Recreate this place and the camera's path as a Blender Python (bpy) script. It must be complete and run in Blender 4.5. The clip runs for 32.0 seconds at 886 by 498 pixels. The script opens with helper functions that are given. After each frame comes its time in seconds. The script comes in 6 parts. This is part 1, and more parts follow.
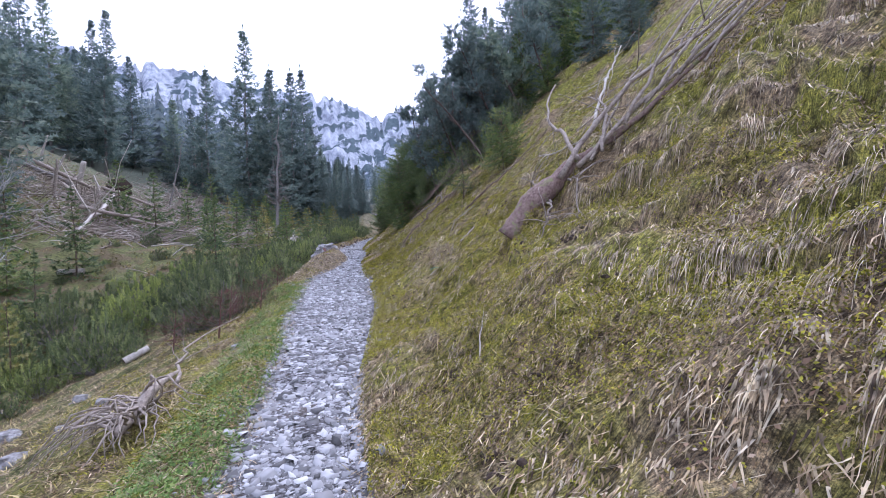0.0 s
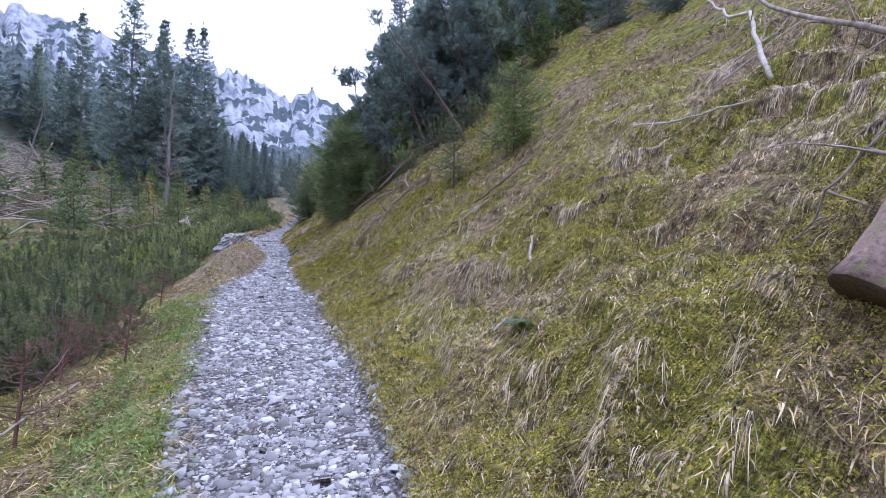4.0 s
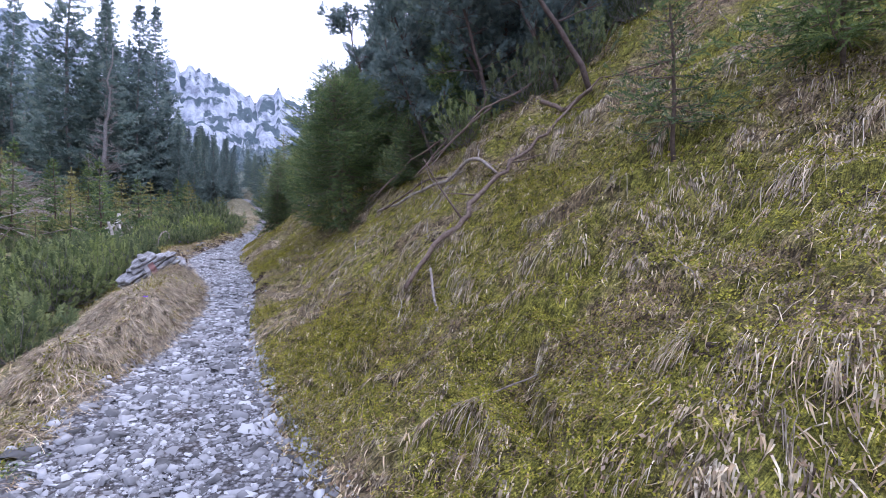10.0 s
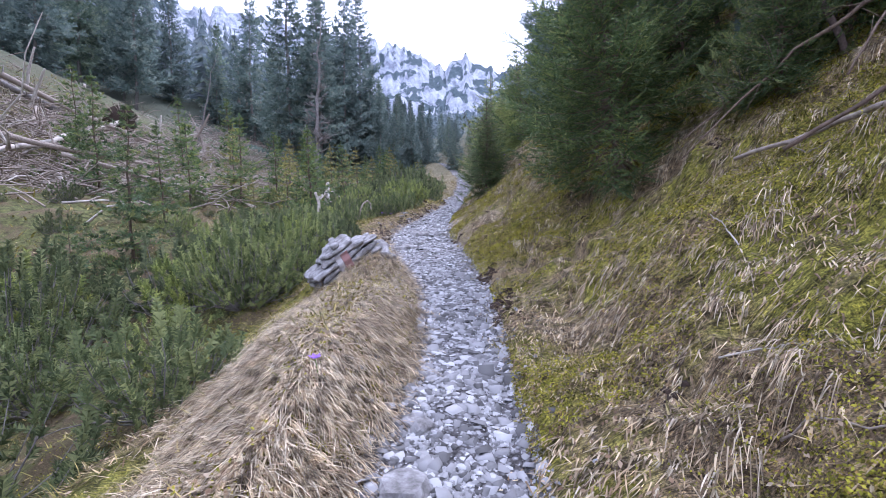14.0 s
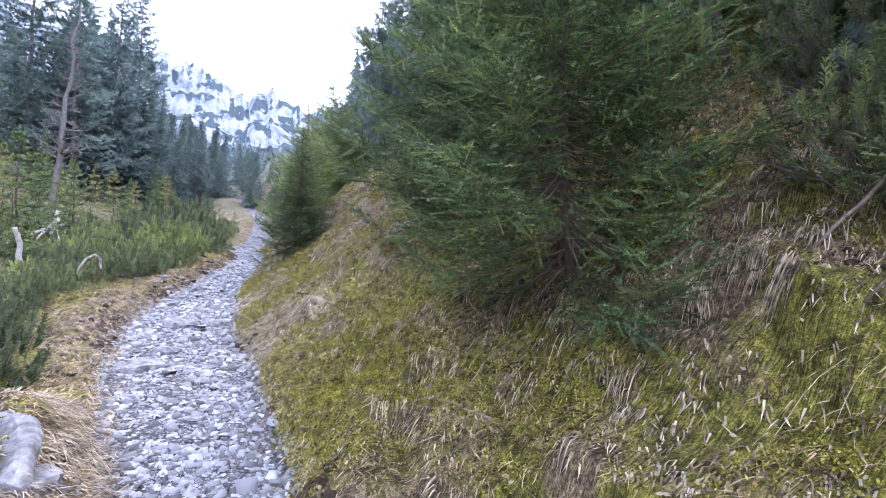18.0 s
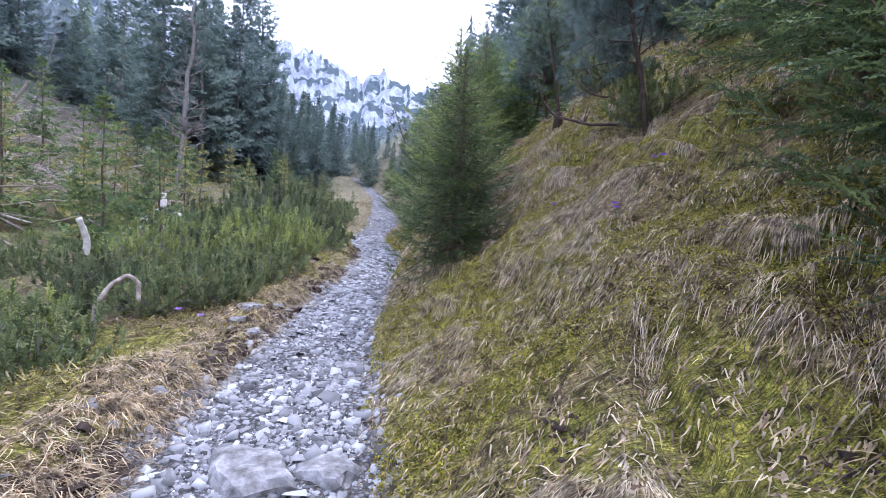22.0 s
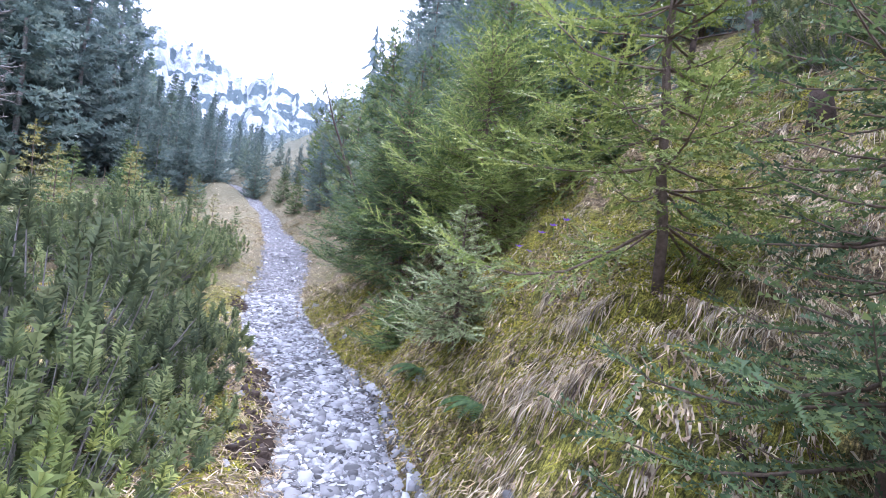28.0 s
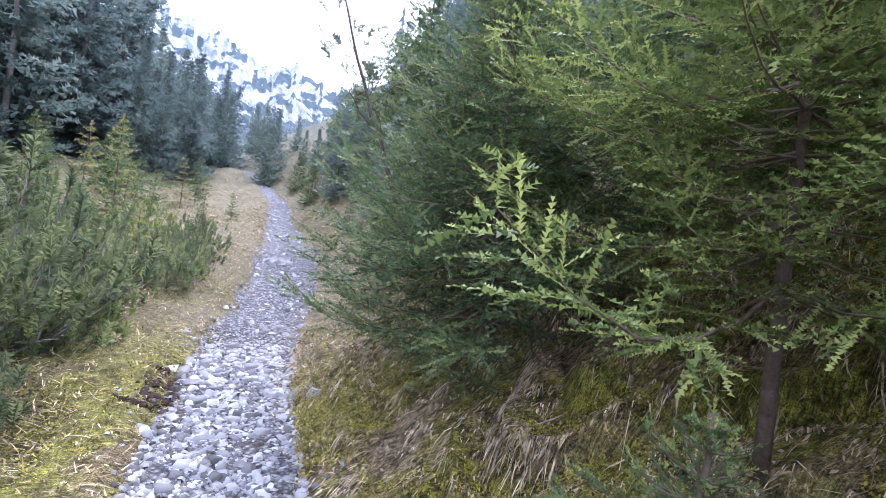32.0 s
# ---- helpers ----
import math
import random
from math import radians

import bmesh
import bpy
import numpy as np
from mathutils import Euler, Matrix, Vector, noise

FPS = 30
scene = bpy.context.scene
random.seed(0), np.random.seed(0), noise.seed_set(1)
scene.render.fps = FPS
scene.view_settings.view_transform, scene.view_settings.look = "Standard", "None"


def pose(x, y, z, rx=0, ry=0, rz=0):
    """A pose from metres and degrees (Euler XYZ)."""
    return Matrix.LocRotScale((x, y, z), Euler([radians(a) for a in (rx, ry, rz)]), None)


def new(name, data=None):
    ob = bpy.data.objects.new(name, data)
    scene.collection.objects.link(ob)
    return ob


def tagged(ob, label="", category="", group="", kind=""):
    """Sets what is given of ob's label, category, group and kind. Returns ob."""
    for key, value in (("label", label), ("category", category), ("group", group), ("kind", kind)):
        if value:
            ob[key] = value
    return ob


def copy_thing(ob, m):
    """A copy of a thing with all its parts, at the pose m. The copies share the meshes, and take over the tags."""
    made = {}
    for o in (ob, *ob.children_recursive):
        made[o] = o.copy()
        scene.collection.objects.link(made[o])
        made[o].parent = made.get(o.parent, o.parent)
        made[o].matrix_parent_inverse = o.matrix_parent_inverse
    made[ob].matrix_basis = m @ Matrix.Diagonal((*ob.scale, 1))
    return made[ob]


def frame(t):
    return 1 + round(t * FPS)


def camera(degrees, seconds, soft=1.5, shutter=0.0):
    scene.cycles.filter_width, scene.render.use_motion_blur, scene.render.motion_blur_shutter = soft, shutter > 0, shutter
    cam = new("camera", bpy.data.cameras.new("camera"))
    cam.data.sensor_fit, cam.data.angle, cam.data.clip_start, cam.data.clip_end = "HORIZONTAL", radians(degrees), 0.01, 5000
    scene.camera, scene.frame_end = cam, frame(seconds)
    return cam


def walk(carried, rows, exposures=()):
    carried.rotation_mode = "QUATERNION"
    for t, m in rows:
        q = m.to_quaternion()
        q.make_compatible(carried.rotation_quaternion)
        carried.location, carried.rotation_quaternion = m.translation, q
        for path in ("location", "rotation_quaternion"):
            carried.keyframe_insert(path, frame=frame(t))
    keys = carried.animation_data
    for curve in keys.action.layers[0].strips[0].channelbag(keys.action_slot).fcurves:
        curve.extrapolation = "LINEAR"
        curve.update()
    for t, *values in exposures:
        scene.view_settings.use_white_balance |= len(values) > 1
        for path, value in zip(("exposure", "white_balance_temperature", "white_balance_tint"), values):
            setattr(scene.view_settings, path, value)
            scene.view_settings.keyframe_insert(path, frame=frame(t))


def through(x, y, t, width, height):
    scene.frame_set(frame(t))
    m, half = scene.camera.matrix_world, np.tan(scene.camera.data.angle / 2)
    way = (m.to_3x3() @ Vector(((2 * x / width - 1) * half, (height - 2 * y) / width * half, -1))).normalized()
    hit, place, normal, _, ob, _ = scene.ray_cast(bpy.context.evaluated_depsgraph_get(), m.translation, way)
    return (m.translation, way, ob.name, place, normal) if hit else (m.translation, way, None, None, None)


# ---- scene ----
cam = camera(83.0, 32.0, soft=0.65)
PATH = [
    (0, pose(0.056, 0.067, 1.741, 91.29, 3.75, -8.13)),
    (0.5, pose(-0.039, 0.404, 1.728, 88.92, 5.20, -1.44)),
    (1, pose(-0.191, 0.842, 1.807, 89.92, -0.08, 0.97)),
    (1.5, pose(-0.283, 1.258, 1.821, 89.17, 5.04, -5.03)),
    (2, pose(-0.387, 1.648, 1.816, 88.34, 2.95, -9.93)),
    (2.5, pose(-0.487, 2.154, 1.888, 90.22, -3.20, -11.92)),
    (4.5, pose(-0.639, 4.499, 2.181, 90.03, 0.28, -21.21)),
    (5, pose(-0.647, 5.077, 2.220, 90.99, -7.63, -16.83)),
    (5.5, pose(-0.623, 5.547, 2.161, 89.98, -3.37, -20.61)),
    (6, pose(-0.595, 6.019, 2.246, 87.73, -0.15, -19.48)),
    (6.5, pose(-0.646, 6.548, 2.324, 92.67, -8.05, -18.38)),
    (7, pose(-0.628, 6.992, 2.272, 89.73, 0.08, -17.85)),
    (7.5, pose(-0.692, 7.494, 2.300, 87.24, -1.22, -11.60)),
    (8, pose(-0.724, 7.910, 2.413, 93.21, -7.87, -22.59)),
    (8.5, pose(-0.646, 8.348, 2.472, 90.90, -0.85, -22.23)),
    (9, pose(-0.559, 8.773, 2.487, 92.90, -5.07, -23.50)),
    (9.5, pose(-0.452, 9.134, 2.520, 94.82, -3.76, -29.43)),
    (10, pose(-0.407, 9.460, 2.559, 90.54, 0.39, -22.66)),
    (10.5, pose(-0.373, 9.891, 2.633, 93.70, -4.03, -19.63)),
    (11, pose(-0.262, 10.258, 2.611, 95.47, -0.71, -25.96)),
    (11.5, pose(-0.230, 10.673, 2.633, 89.80, 0.03, -17.71)),
    (12, pose(-0.274, 11.171, 2.725, 89.46, -3.89, -12.69)),
    (12.5, pose(-0.274, 11.594, 2.733, 90.74, 0.77, -16.46)),
    (13, pose(-0.381, 12.086, 2.725, 89.04, 1.25, -4.48)),
    (13.5, pose(-0.534, 12.479, 2.809, 91.34, -2.89, -0.38)),
    (14, pose(-0.671, 12.866, 2.795, 86.35, 1.23, -1.64)),
    (14.5, pose(-0.866, 13.187, 2.900, 92.30, -3.22, 0.70)),
    (15, pose(-0.951, 13.449, 2.908, 94.12, -4.75, -10.83)),
    (15.5, pose(-0.908, 13.827, 2.987, 91.80, -2.02, -18.98)),
    (17.5, pose(-0.589, 15.569, 3.300, 92.38, -8.26, -24.47)),
    (18, pose(-0.512, 16.003, 3.291, 91.65, -2.49, -24.31)),
    (18.5, pose(-0.466, 16.478, 3.344, 85.32, 4.56, -14.08)),
    (19, pose(-0.491, 16.997, 3.444, 93.53, -5.56, -21.12)),
    (19.5, pose(-0.422, 17.463, 3.392, 89.49, 0.72, -23.88)),
    (20, pose(-0.406, 17.954, 3.433, 85.56, 4.56, -15.92)),
    (20.5, pose(-0.485, 18.520, 3.556, 92.14, -5.76, -15.88)),
    (21, pose(-0.448, 18.981, 3.462, 90.03, -1.32, -17.34)),
    (21.5, pose(-0.432, 19.496, 3.545, 84.94, 5.01, -11.22)),
    (22, pose(-0.512, 20.062, 3.624, 88.39, -2.73, -12.11)),
    (22.5, pose(-0.481, 20.508, 3.572, 88.28, -0.92, -18.11)),
    (23, pose(-0.433, 20.953, 3.683, 85.75, 6.41, -13.90)),
    (23.5, pose(-0.486, 21.422, 3.654, 84.94, 1.48, -12.55)),
    (24, pose(-0.544, 21.854, 3.751, 86.84, 0.27, -9.88)),
    (24.5, pose(-0.593, 22.327, 3.787, 78.43, 8.15, -5.05)),
    (25, pose(-0.769, 22.669, 3.856, 82.88, 3.02, 1.86)),
    (25.5, pose(-0.792, 22.946, 4.020, 87.21, -4.47, -16.45)),
    (27.5, pose(-0.582, 25.075, 4.194, 84.92, -0.72, -30.39)),
    (28, pose(-0.607, 25.603, 4.289, 91.57, -5.96, -25.50)),
    (28.5, pose(-0.515, 25.992, 4.284, 91.00, -0.74, -24.53)),
    (29, pose(-0.531, 26.385, 4.362, 91.09, -2.95, -22.19)),
    (29.5, pose(-0.444, 26.720, 4.442, 91.42, -6.08, -33.11)),
    (30, pose(-0.221, 27.068, 4.533, 89.68, 1.88, -31.98)),
    (30.5, pose(-0.174, 27.518, 4.535, 93.18, -4.83, -29.63)),
    (31, pose(-0.081, 27.940, 4.513, 93.00, -5.85, -29.80)),
    (31.5, pose(0.088, 28.440, 4.577, 87.81, 0.20, -25.77)),
    (32, pose(0.174, 29.026, 4.598, 90.39, -7.35, -23.26)),
]
EXPOSURES = [(0.0, 1.28, 5250, 25), (5.0, 1.36, 5200, 26), (9.0, 1.4, 5200, 26), (14.0, 1.55, 5250, 26), (17.5, 1.98, 5200, 25), (19.0, 2.12, 5200, 25), (21.0, 1.9, 5200, 24), (25.0, 1.65, 5200, 23), (28.0, 2.4, 5200, 24), (30.0, 2.2, 5200, 23), (32.0, 2.3, 5250, 25)]
walk(cam, PATH, EXPOSURES)

# ---- world and light: bright overcast, soft high sun behind thin cloud ----
SUN_EL, SUN_AZ = radians(52), radians(35)
world = bpy.data.worlds.new("overcast_sky")
scene.world = world
world.use_nodes = True
wn, wl = world.node_tree.nodes, world.node_tree.links
sky = wn.new("ShaderNodeTexSky")
sky.sky_type = "NISHITA"
sky.sun_disc = False
sky.sun_elevation, sky.sun_rotation = SUN_EL, SUN_AZ
sky.dust_density = 4.0
cloud = wn.new("ShaderNodeMix")
cloud.data_type = "RGBA"
cloud.inputs["Factor"].default_value = 0.86
cloud.inputs["B"].default_value = (9.6, 9.8, 10.4, 1)
wl.new(sky.outputs["Color"], cloud.inputs["A"])
back = wn["Background"]
back.inputs["Strength"].default_value = 0.10
wl.new(cloud.outputs["Result"], back.inputs["Color"])

sun = new("sun", bpy.data.lights.new("sun", "SUN"))
sun.data.energy, sun.data.angle, sun.data.color = 1.0, radians(11), (1.0, 0.96, 0.9)
sun.rotation_euler = (radians(90) - SUN_EL, 0, math.pi - SUN_AZ)


# ---- materials ----
def material(name, rough=0.8):
    m = bpy.data.materials.new(name)
    m.use_nodes = True
    n, l = m.node_tree.nodes, m.node_tree.links
    b = n["Principled BSDF"]
    b.inputs["Roughness"].default_value = rough
    b.inputs["Specular IOR Level"].default_value = 0.25
    return m, n, l, b


def ramp(n, stops):
    r = n.new("ShaderNodeValToRGB")
    e = r.color_ramp.elements
    while len(e) < len(stops):
        e.new(0.5)
    for k, (p, c) in zip(e, stops):
        k.position, k.color = p, (*c, 1)
    return r


def grain(n, l, scale, detail=4.0, rough=0.6, coords="Object"):
    tc = n.new("ShaderNodeTexCoord")
    t = n.new("ShaderNodeTexNoise")
    t.inputs["Scale"].default_value, t.inputs["Detail"].default_value, t.inputs["Roughness"].default_value = scale, detail, rough
    l.new(tc.outputs[coords], t.inputs["Vector"])
    return t


def mixed(n, l, fac, a, b, kind="MIX"):
    x = n.new("ShaderNodeMix")
    x.data_type, x.blend_type = "RGBA", kind
    if isinstance(fac, float):
        x.inputs["Factor"].default_value = fac
    else:
        l.new(fac, x.inputs["Factor"])
    for key, v in (("A", a), ("B", b)):
        if isinstance(v, tuple):
            x.inputs[key].default_value = (*v, 1)
        else:
            l.new(v, x.inputs[key])
    return x.outputs["Result"]


def bump(n, l, b, height, strength, dist):
    k = n.new("ShaderNodeBump")
    k.inputs["Strength"].default_value, k.inputs["Distance"].default_value = strength, dist
    l.new(height, k.inputs["Height"])
    l.new(k.outputs["Normal"], b.inputs["Normal"])


def island_material(name, stops, rough=0.7, through=0.0, blotch=0.0, vary=0.0):
    """Colour differs from piece to piece of a mesh, with a large soft variation."""
    m, n, l, b = material(name, rough)
    g = n.new("ShaderNodeNewGeometry")
    r = ramp(n, stops)
    l.new(g.outputs["Random Per Island"], r.inputs["Fac"])
    col = r.outputs["Color"]
    if blotch:
        t = grain(n, l, blotch, 2)
        v = ramp(n, [(0.36, (0.27, 0.25, 0.22)), (0.5, (1.0, 1.0, 1.0)), (0.64, (1.55, 1.5, 1.4))])
        l.new(t.outputs["Fac"], v.inputs["Fac"])
        col = mixed(n, l, 1.0, col, v.outputs["Color"], "MULTIPLY")
    if vary:
        oi = n.new("ShaderNodeObjectInfo")
        vr = ramp(n, [(0.0, (1 - vary, 1 - vary, 1 - vary * 0.8)), (0.6, (1, 1, 1)), (1.0, (1 + vary, 1 + vary * 0.9, 1 - vary * 0.2))])
        l.new(oi.outputs["Random"], vr.inputs["Fac"])
        col = mixed(n, l, 1.0, col, vr.outputs["Color"], "MULTIPLY")
    l.new(col, b.inputs["Base Color"])
    if through:
        tr = n.new("ShaderNodeBsdfTranslucent")
        l.new(col, tr.inputs["Color"])
        ms = n.new("ShaderNodeMixShader")
        ms.inputs["Fac"].default_value = through
        l.new(b.outputs["BSDF"], ms.inputs[1])
        l.new(tr.outputs["BSDF"], ms.inputs[2])
        l.new(ms.outputs["Shader"], n["Material Output"].inputs["Surface"])
    return m


def bark_material(name, dark, light, scale=18.0, lichen=None):
    m, n, l, b = material(name, 0.9)
    t = grain(n, l, scale, 6, 0.7)
    r = ramp(n, [(0.3, dark), (0.7, light)])
    l.new(t.outputs["Fac"], r.inputs["Fac"])
    col = r.outputs["Color"]
    if lichen:
        t2 = grain(n, l, scale * 0.3, 5, 0.7)
        f = ramp(n, [(0.52, (0, 0, 0)), (0.62, (1, 1, 1))])
        l.new(t2.outputs["Fac"], f.inputs["Fac"])
        col = mixed(n, l, f.outputs["Color"], col, lichen)
    l.new(col, b.inputs["Base Color"])
    bump(n, l, b, t.outputs["Fac"], 0.6, 0.02)
    return m


def rock_material(name, a, bcol, c, scale=6.0):
    m, n, l, b = material(name, 0.85)
    t = grain(n, l, scale, 8, 0.65)
    r = ramp(n, [(0.3, a), (0.5, bcol), (0.68, c)])
    l.new(t.outputs["Fac"], r.inputs["Fac"])
    l.new(r.outputs["Color"], b.inputs["Base Color"])
    bump(n, l, b, t.outputs["Fac"], 0.8, 0.03)
    return m


def ground_material():
    m, n, l, b = material("mossy_hillside_soil", 0.95)
    fine = grain(n, l, 26, 6, 0.75)
    litter = ramp(n, [(0.3, (0.05, 0.034, 0.02)), (0.44, (0.155, 0.115, 0.067)), (0.58, (0.285, 0.225, 0.137)), (0.72, (0.45, 0.38, 0.26))])
    l.new(fine.outputs["Fac"], litter.inputs["Fac"])
    mossy = ramp(n, [(0.3, (0.06, 0.056, 0.012)), (0.5, (0.185, 0.185, 0.03)), (0.7, (0.35, 0.335, 0.065))])
    l.new(fine.outputs["Fac"], mossy.inputs["Fac"])
    patch = grain(n, l, 1.15, 4, 0.6)
    edge = ramp(n, [(0.42, (0, 0, 0)), (0.53, (1, 1, 1))])
    l.new(patch.outputs["Fac"], edge.inputs["Fac"])
    col = mixed(n, l, edge.outputs["Color"], litter.outputs["Color"], mossy.outputs["Color"])
    crumb = grain(n, l, 120, 3, 0.7)
    speck = ramp(n, [(0.32, (0.3, 0.28, 0.25)), (0.5, (0.95, 0.95, 0.95)), (0.68, (1.75, 1.65, 1.5))])
    l.new(crumb.outputs["Fac"], speck.inputs["Fac"])
    col = mixed(n, l, 1.0, col, speck.outputs["Color"], "MULTIPLY")
    lump = grain(n, l, 8.5, 3, 0.6)
    tone = ramp(n, [(0.34, (0.4, 0.37, 0.34)), (0.5, (1.0, 1.0, 1.0)), (0.68, (1.45, 1.4, 1.3))])
    l.new(lump.outputs["Fac"], tone.inputs["Fac"])
    col = mixed(n, l, 1.0, col, tone.outputs["Color"], "MULTIPLY")
    tcs = n.new("ShaderNodeTexCoord")
    mp = n.new("ShaderNodeMapping")
    mp.inputs["Scale"].default_value = (10, 120, 10)
    l.new(tcs.outputs["Object"], mp.inputs["Vector"])
    fibre = n.new("ShaderNodeTexNoise")
    fibre.inputs["Scale"].default_value, fibre.inputs["Detail"].default_value, fibre.inputs["Distortion"].default_value = 1.0, 3.0, 1.2
    l.new(mp.outputs["Vector"], fibre.inputs["Vector"])
    strand = ramp(n, [(0.34, (0.35, 0.33, 0.3)), (0.5, (1.0, 1.0, 1.0)), (0.66, (1.8, 1.7, 1.5))])
    l.new(fibre.outputs["Fac"], strand.inputs["Fac"])
    col = mixed(n, l, 0.85, col, strand.outputs["Color"], "MULTIPLY")
    tc = n.new("ShaderNodeTexCoord")
    sep = n.new("ShaderNodeSeparateXYZ")
    l.new(tc.outputs["Object"], sep.inputs["Vector"])
    dry = ramp(n, [(0.3, (0.09, 0.078, 0.04)), (0.55, (0.2, 0.17, 0.095)), (0.75, (0.33, 0.285, 0.18))])
    l.new(fine.outputs["Fac"], dry.inputs["Fac"])
    head = n.new("ShaderNodeMapRange")
    head.inputs["From Min"].default_value, head.inputs["From Max"].default_value = 31, 36
    l.new(sep.outputs["Y"], head.inputs["Value"])
    col = mixed(n, l, head.outputs["Result"], col, dry.outputs["Color"])
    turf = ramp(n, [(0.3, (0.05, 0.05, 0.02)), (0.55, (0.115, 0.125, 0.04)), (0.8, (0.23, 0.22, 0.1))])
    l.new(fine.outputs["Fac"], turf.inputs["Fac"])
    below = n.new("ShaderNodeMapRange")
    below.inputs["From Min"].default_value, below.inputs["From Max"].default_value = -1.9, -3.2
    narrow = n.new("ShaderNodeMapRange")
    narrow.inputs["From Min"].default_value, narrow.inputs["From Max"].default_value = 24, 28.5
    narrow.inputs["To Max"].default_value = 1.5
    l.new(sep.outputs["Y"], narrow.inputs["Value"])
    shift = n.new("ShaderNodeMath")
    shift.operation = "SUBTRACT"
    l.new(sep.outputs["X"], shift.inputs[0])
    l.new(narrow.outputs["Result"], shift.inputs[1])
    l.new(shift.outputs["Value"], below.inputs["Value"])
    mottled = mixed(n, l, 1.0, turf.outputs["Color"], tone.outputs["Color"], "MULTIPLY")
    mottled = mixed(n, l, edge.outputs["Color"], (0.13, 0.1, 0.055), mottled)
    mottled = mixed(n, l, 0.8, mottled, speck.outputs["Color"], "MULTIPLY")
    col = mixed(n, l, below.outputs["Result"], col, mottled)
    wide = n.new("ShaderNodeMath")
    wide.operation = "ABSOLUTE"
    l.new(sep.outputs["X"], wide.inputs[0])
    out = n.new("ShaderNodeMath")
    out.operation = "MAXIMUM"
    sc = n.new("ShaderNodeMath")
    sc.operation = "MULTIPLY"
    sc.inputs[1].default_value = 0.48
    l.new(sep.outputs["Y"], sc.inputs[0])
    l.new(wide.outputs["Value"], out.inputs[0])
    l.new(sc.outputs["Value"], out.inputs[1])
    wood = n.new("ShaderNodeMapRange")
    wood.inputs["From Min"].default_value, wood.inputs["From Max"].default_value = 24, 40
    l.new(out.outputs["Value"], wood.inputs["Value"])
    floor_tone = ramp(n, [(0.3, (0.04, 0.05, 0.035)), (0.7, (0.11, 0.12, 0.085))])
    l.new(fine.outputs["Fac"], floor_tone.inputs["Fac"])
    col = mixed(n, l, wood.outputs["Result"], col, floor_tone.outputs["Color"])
    l.new(col, b.inputs["Base Color"])
    bump(n, l, b, fine.outputs["Fac"], 0.9, 0.05)
    return m


def trail_material():
    m, n, l, b = material("trodden_limestone_grit", 0.9)
    tc = n.new("ShaderNodeTexCoord")
    v = n.new("ShaderNodeTexVoronoi")
    v.inputs["Scale"].default_value, v.inputs["Randomness"].default_value = 38, 1.0
    l.new(tc.outputs["Object"], v.inputs["Vector"])
    sep = n.new("ShaderNodeSeparateColor")
    l.new(v.outputs["Color"], sep.inputs["Color"])
    r = ramp(n, [(0.0, (0.11, 0.105, 0.1)), (0.4, (0.24, 0.232, 0.232)), (1.0, (0.42, 0.415, 0.415))])
    l.new(sep.outputs["Red"], r.inputs["Fac"])
    gap = ramp(n, [(0.25, (1, 1, 1)), (0.62, (0.35, 0.33, 0.32))])
    l.new(v.outputs["Distance"], gap.inputs["Fac"])
    col = mixed(n, l, 1.0, r.outputs["Color"], gap.outputs["Color"], "MULTIPLY")
    t = grain(n, l, 90, 5, 0.75)
    p = grain(n, l, 2.2, 3)
    d = ramp(n, [(0.55, (0, 0, 0)), (0.78, (0.6, 0.6, 0.6))])
    l.new(p.outputs["Fac"], d.inputs["Fac"])
    col = mixed(n, l, d.outputs["Color"], col, (0.15, 0.11, 0.075))
    speck = ramp(n, [(0.3, (0.6, 0.6, 0.6)), (0.7, (1.25, 1.25, 1.25))])
    l.new(t.outputs["Fac"], speck.inputs["Fac"])
    col = mixed(n, l, 0.8, col, speck.outputs["Color"], "MULTIPLY")
    l.new(col, b.inputs["Base Color"])
    h = n.new("ShaderNodeMath")
    h.operation = "MULTIPLY_ADD"
    h.inputs[1].default_value = -1.0
    l.new(v.outputs["Distance"], h.inputs[0])
    l.new(t.outputs["Fac"], h.inputs[2])
    bump(n, l, b, h.outputs["Value"], 1.0, 0.02)
    return m


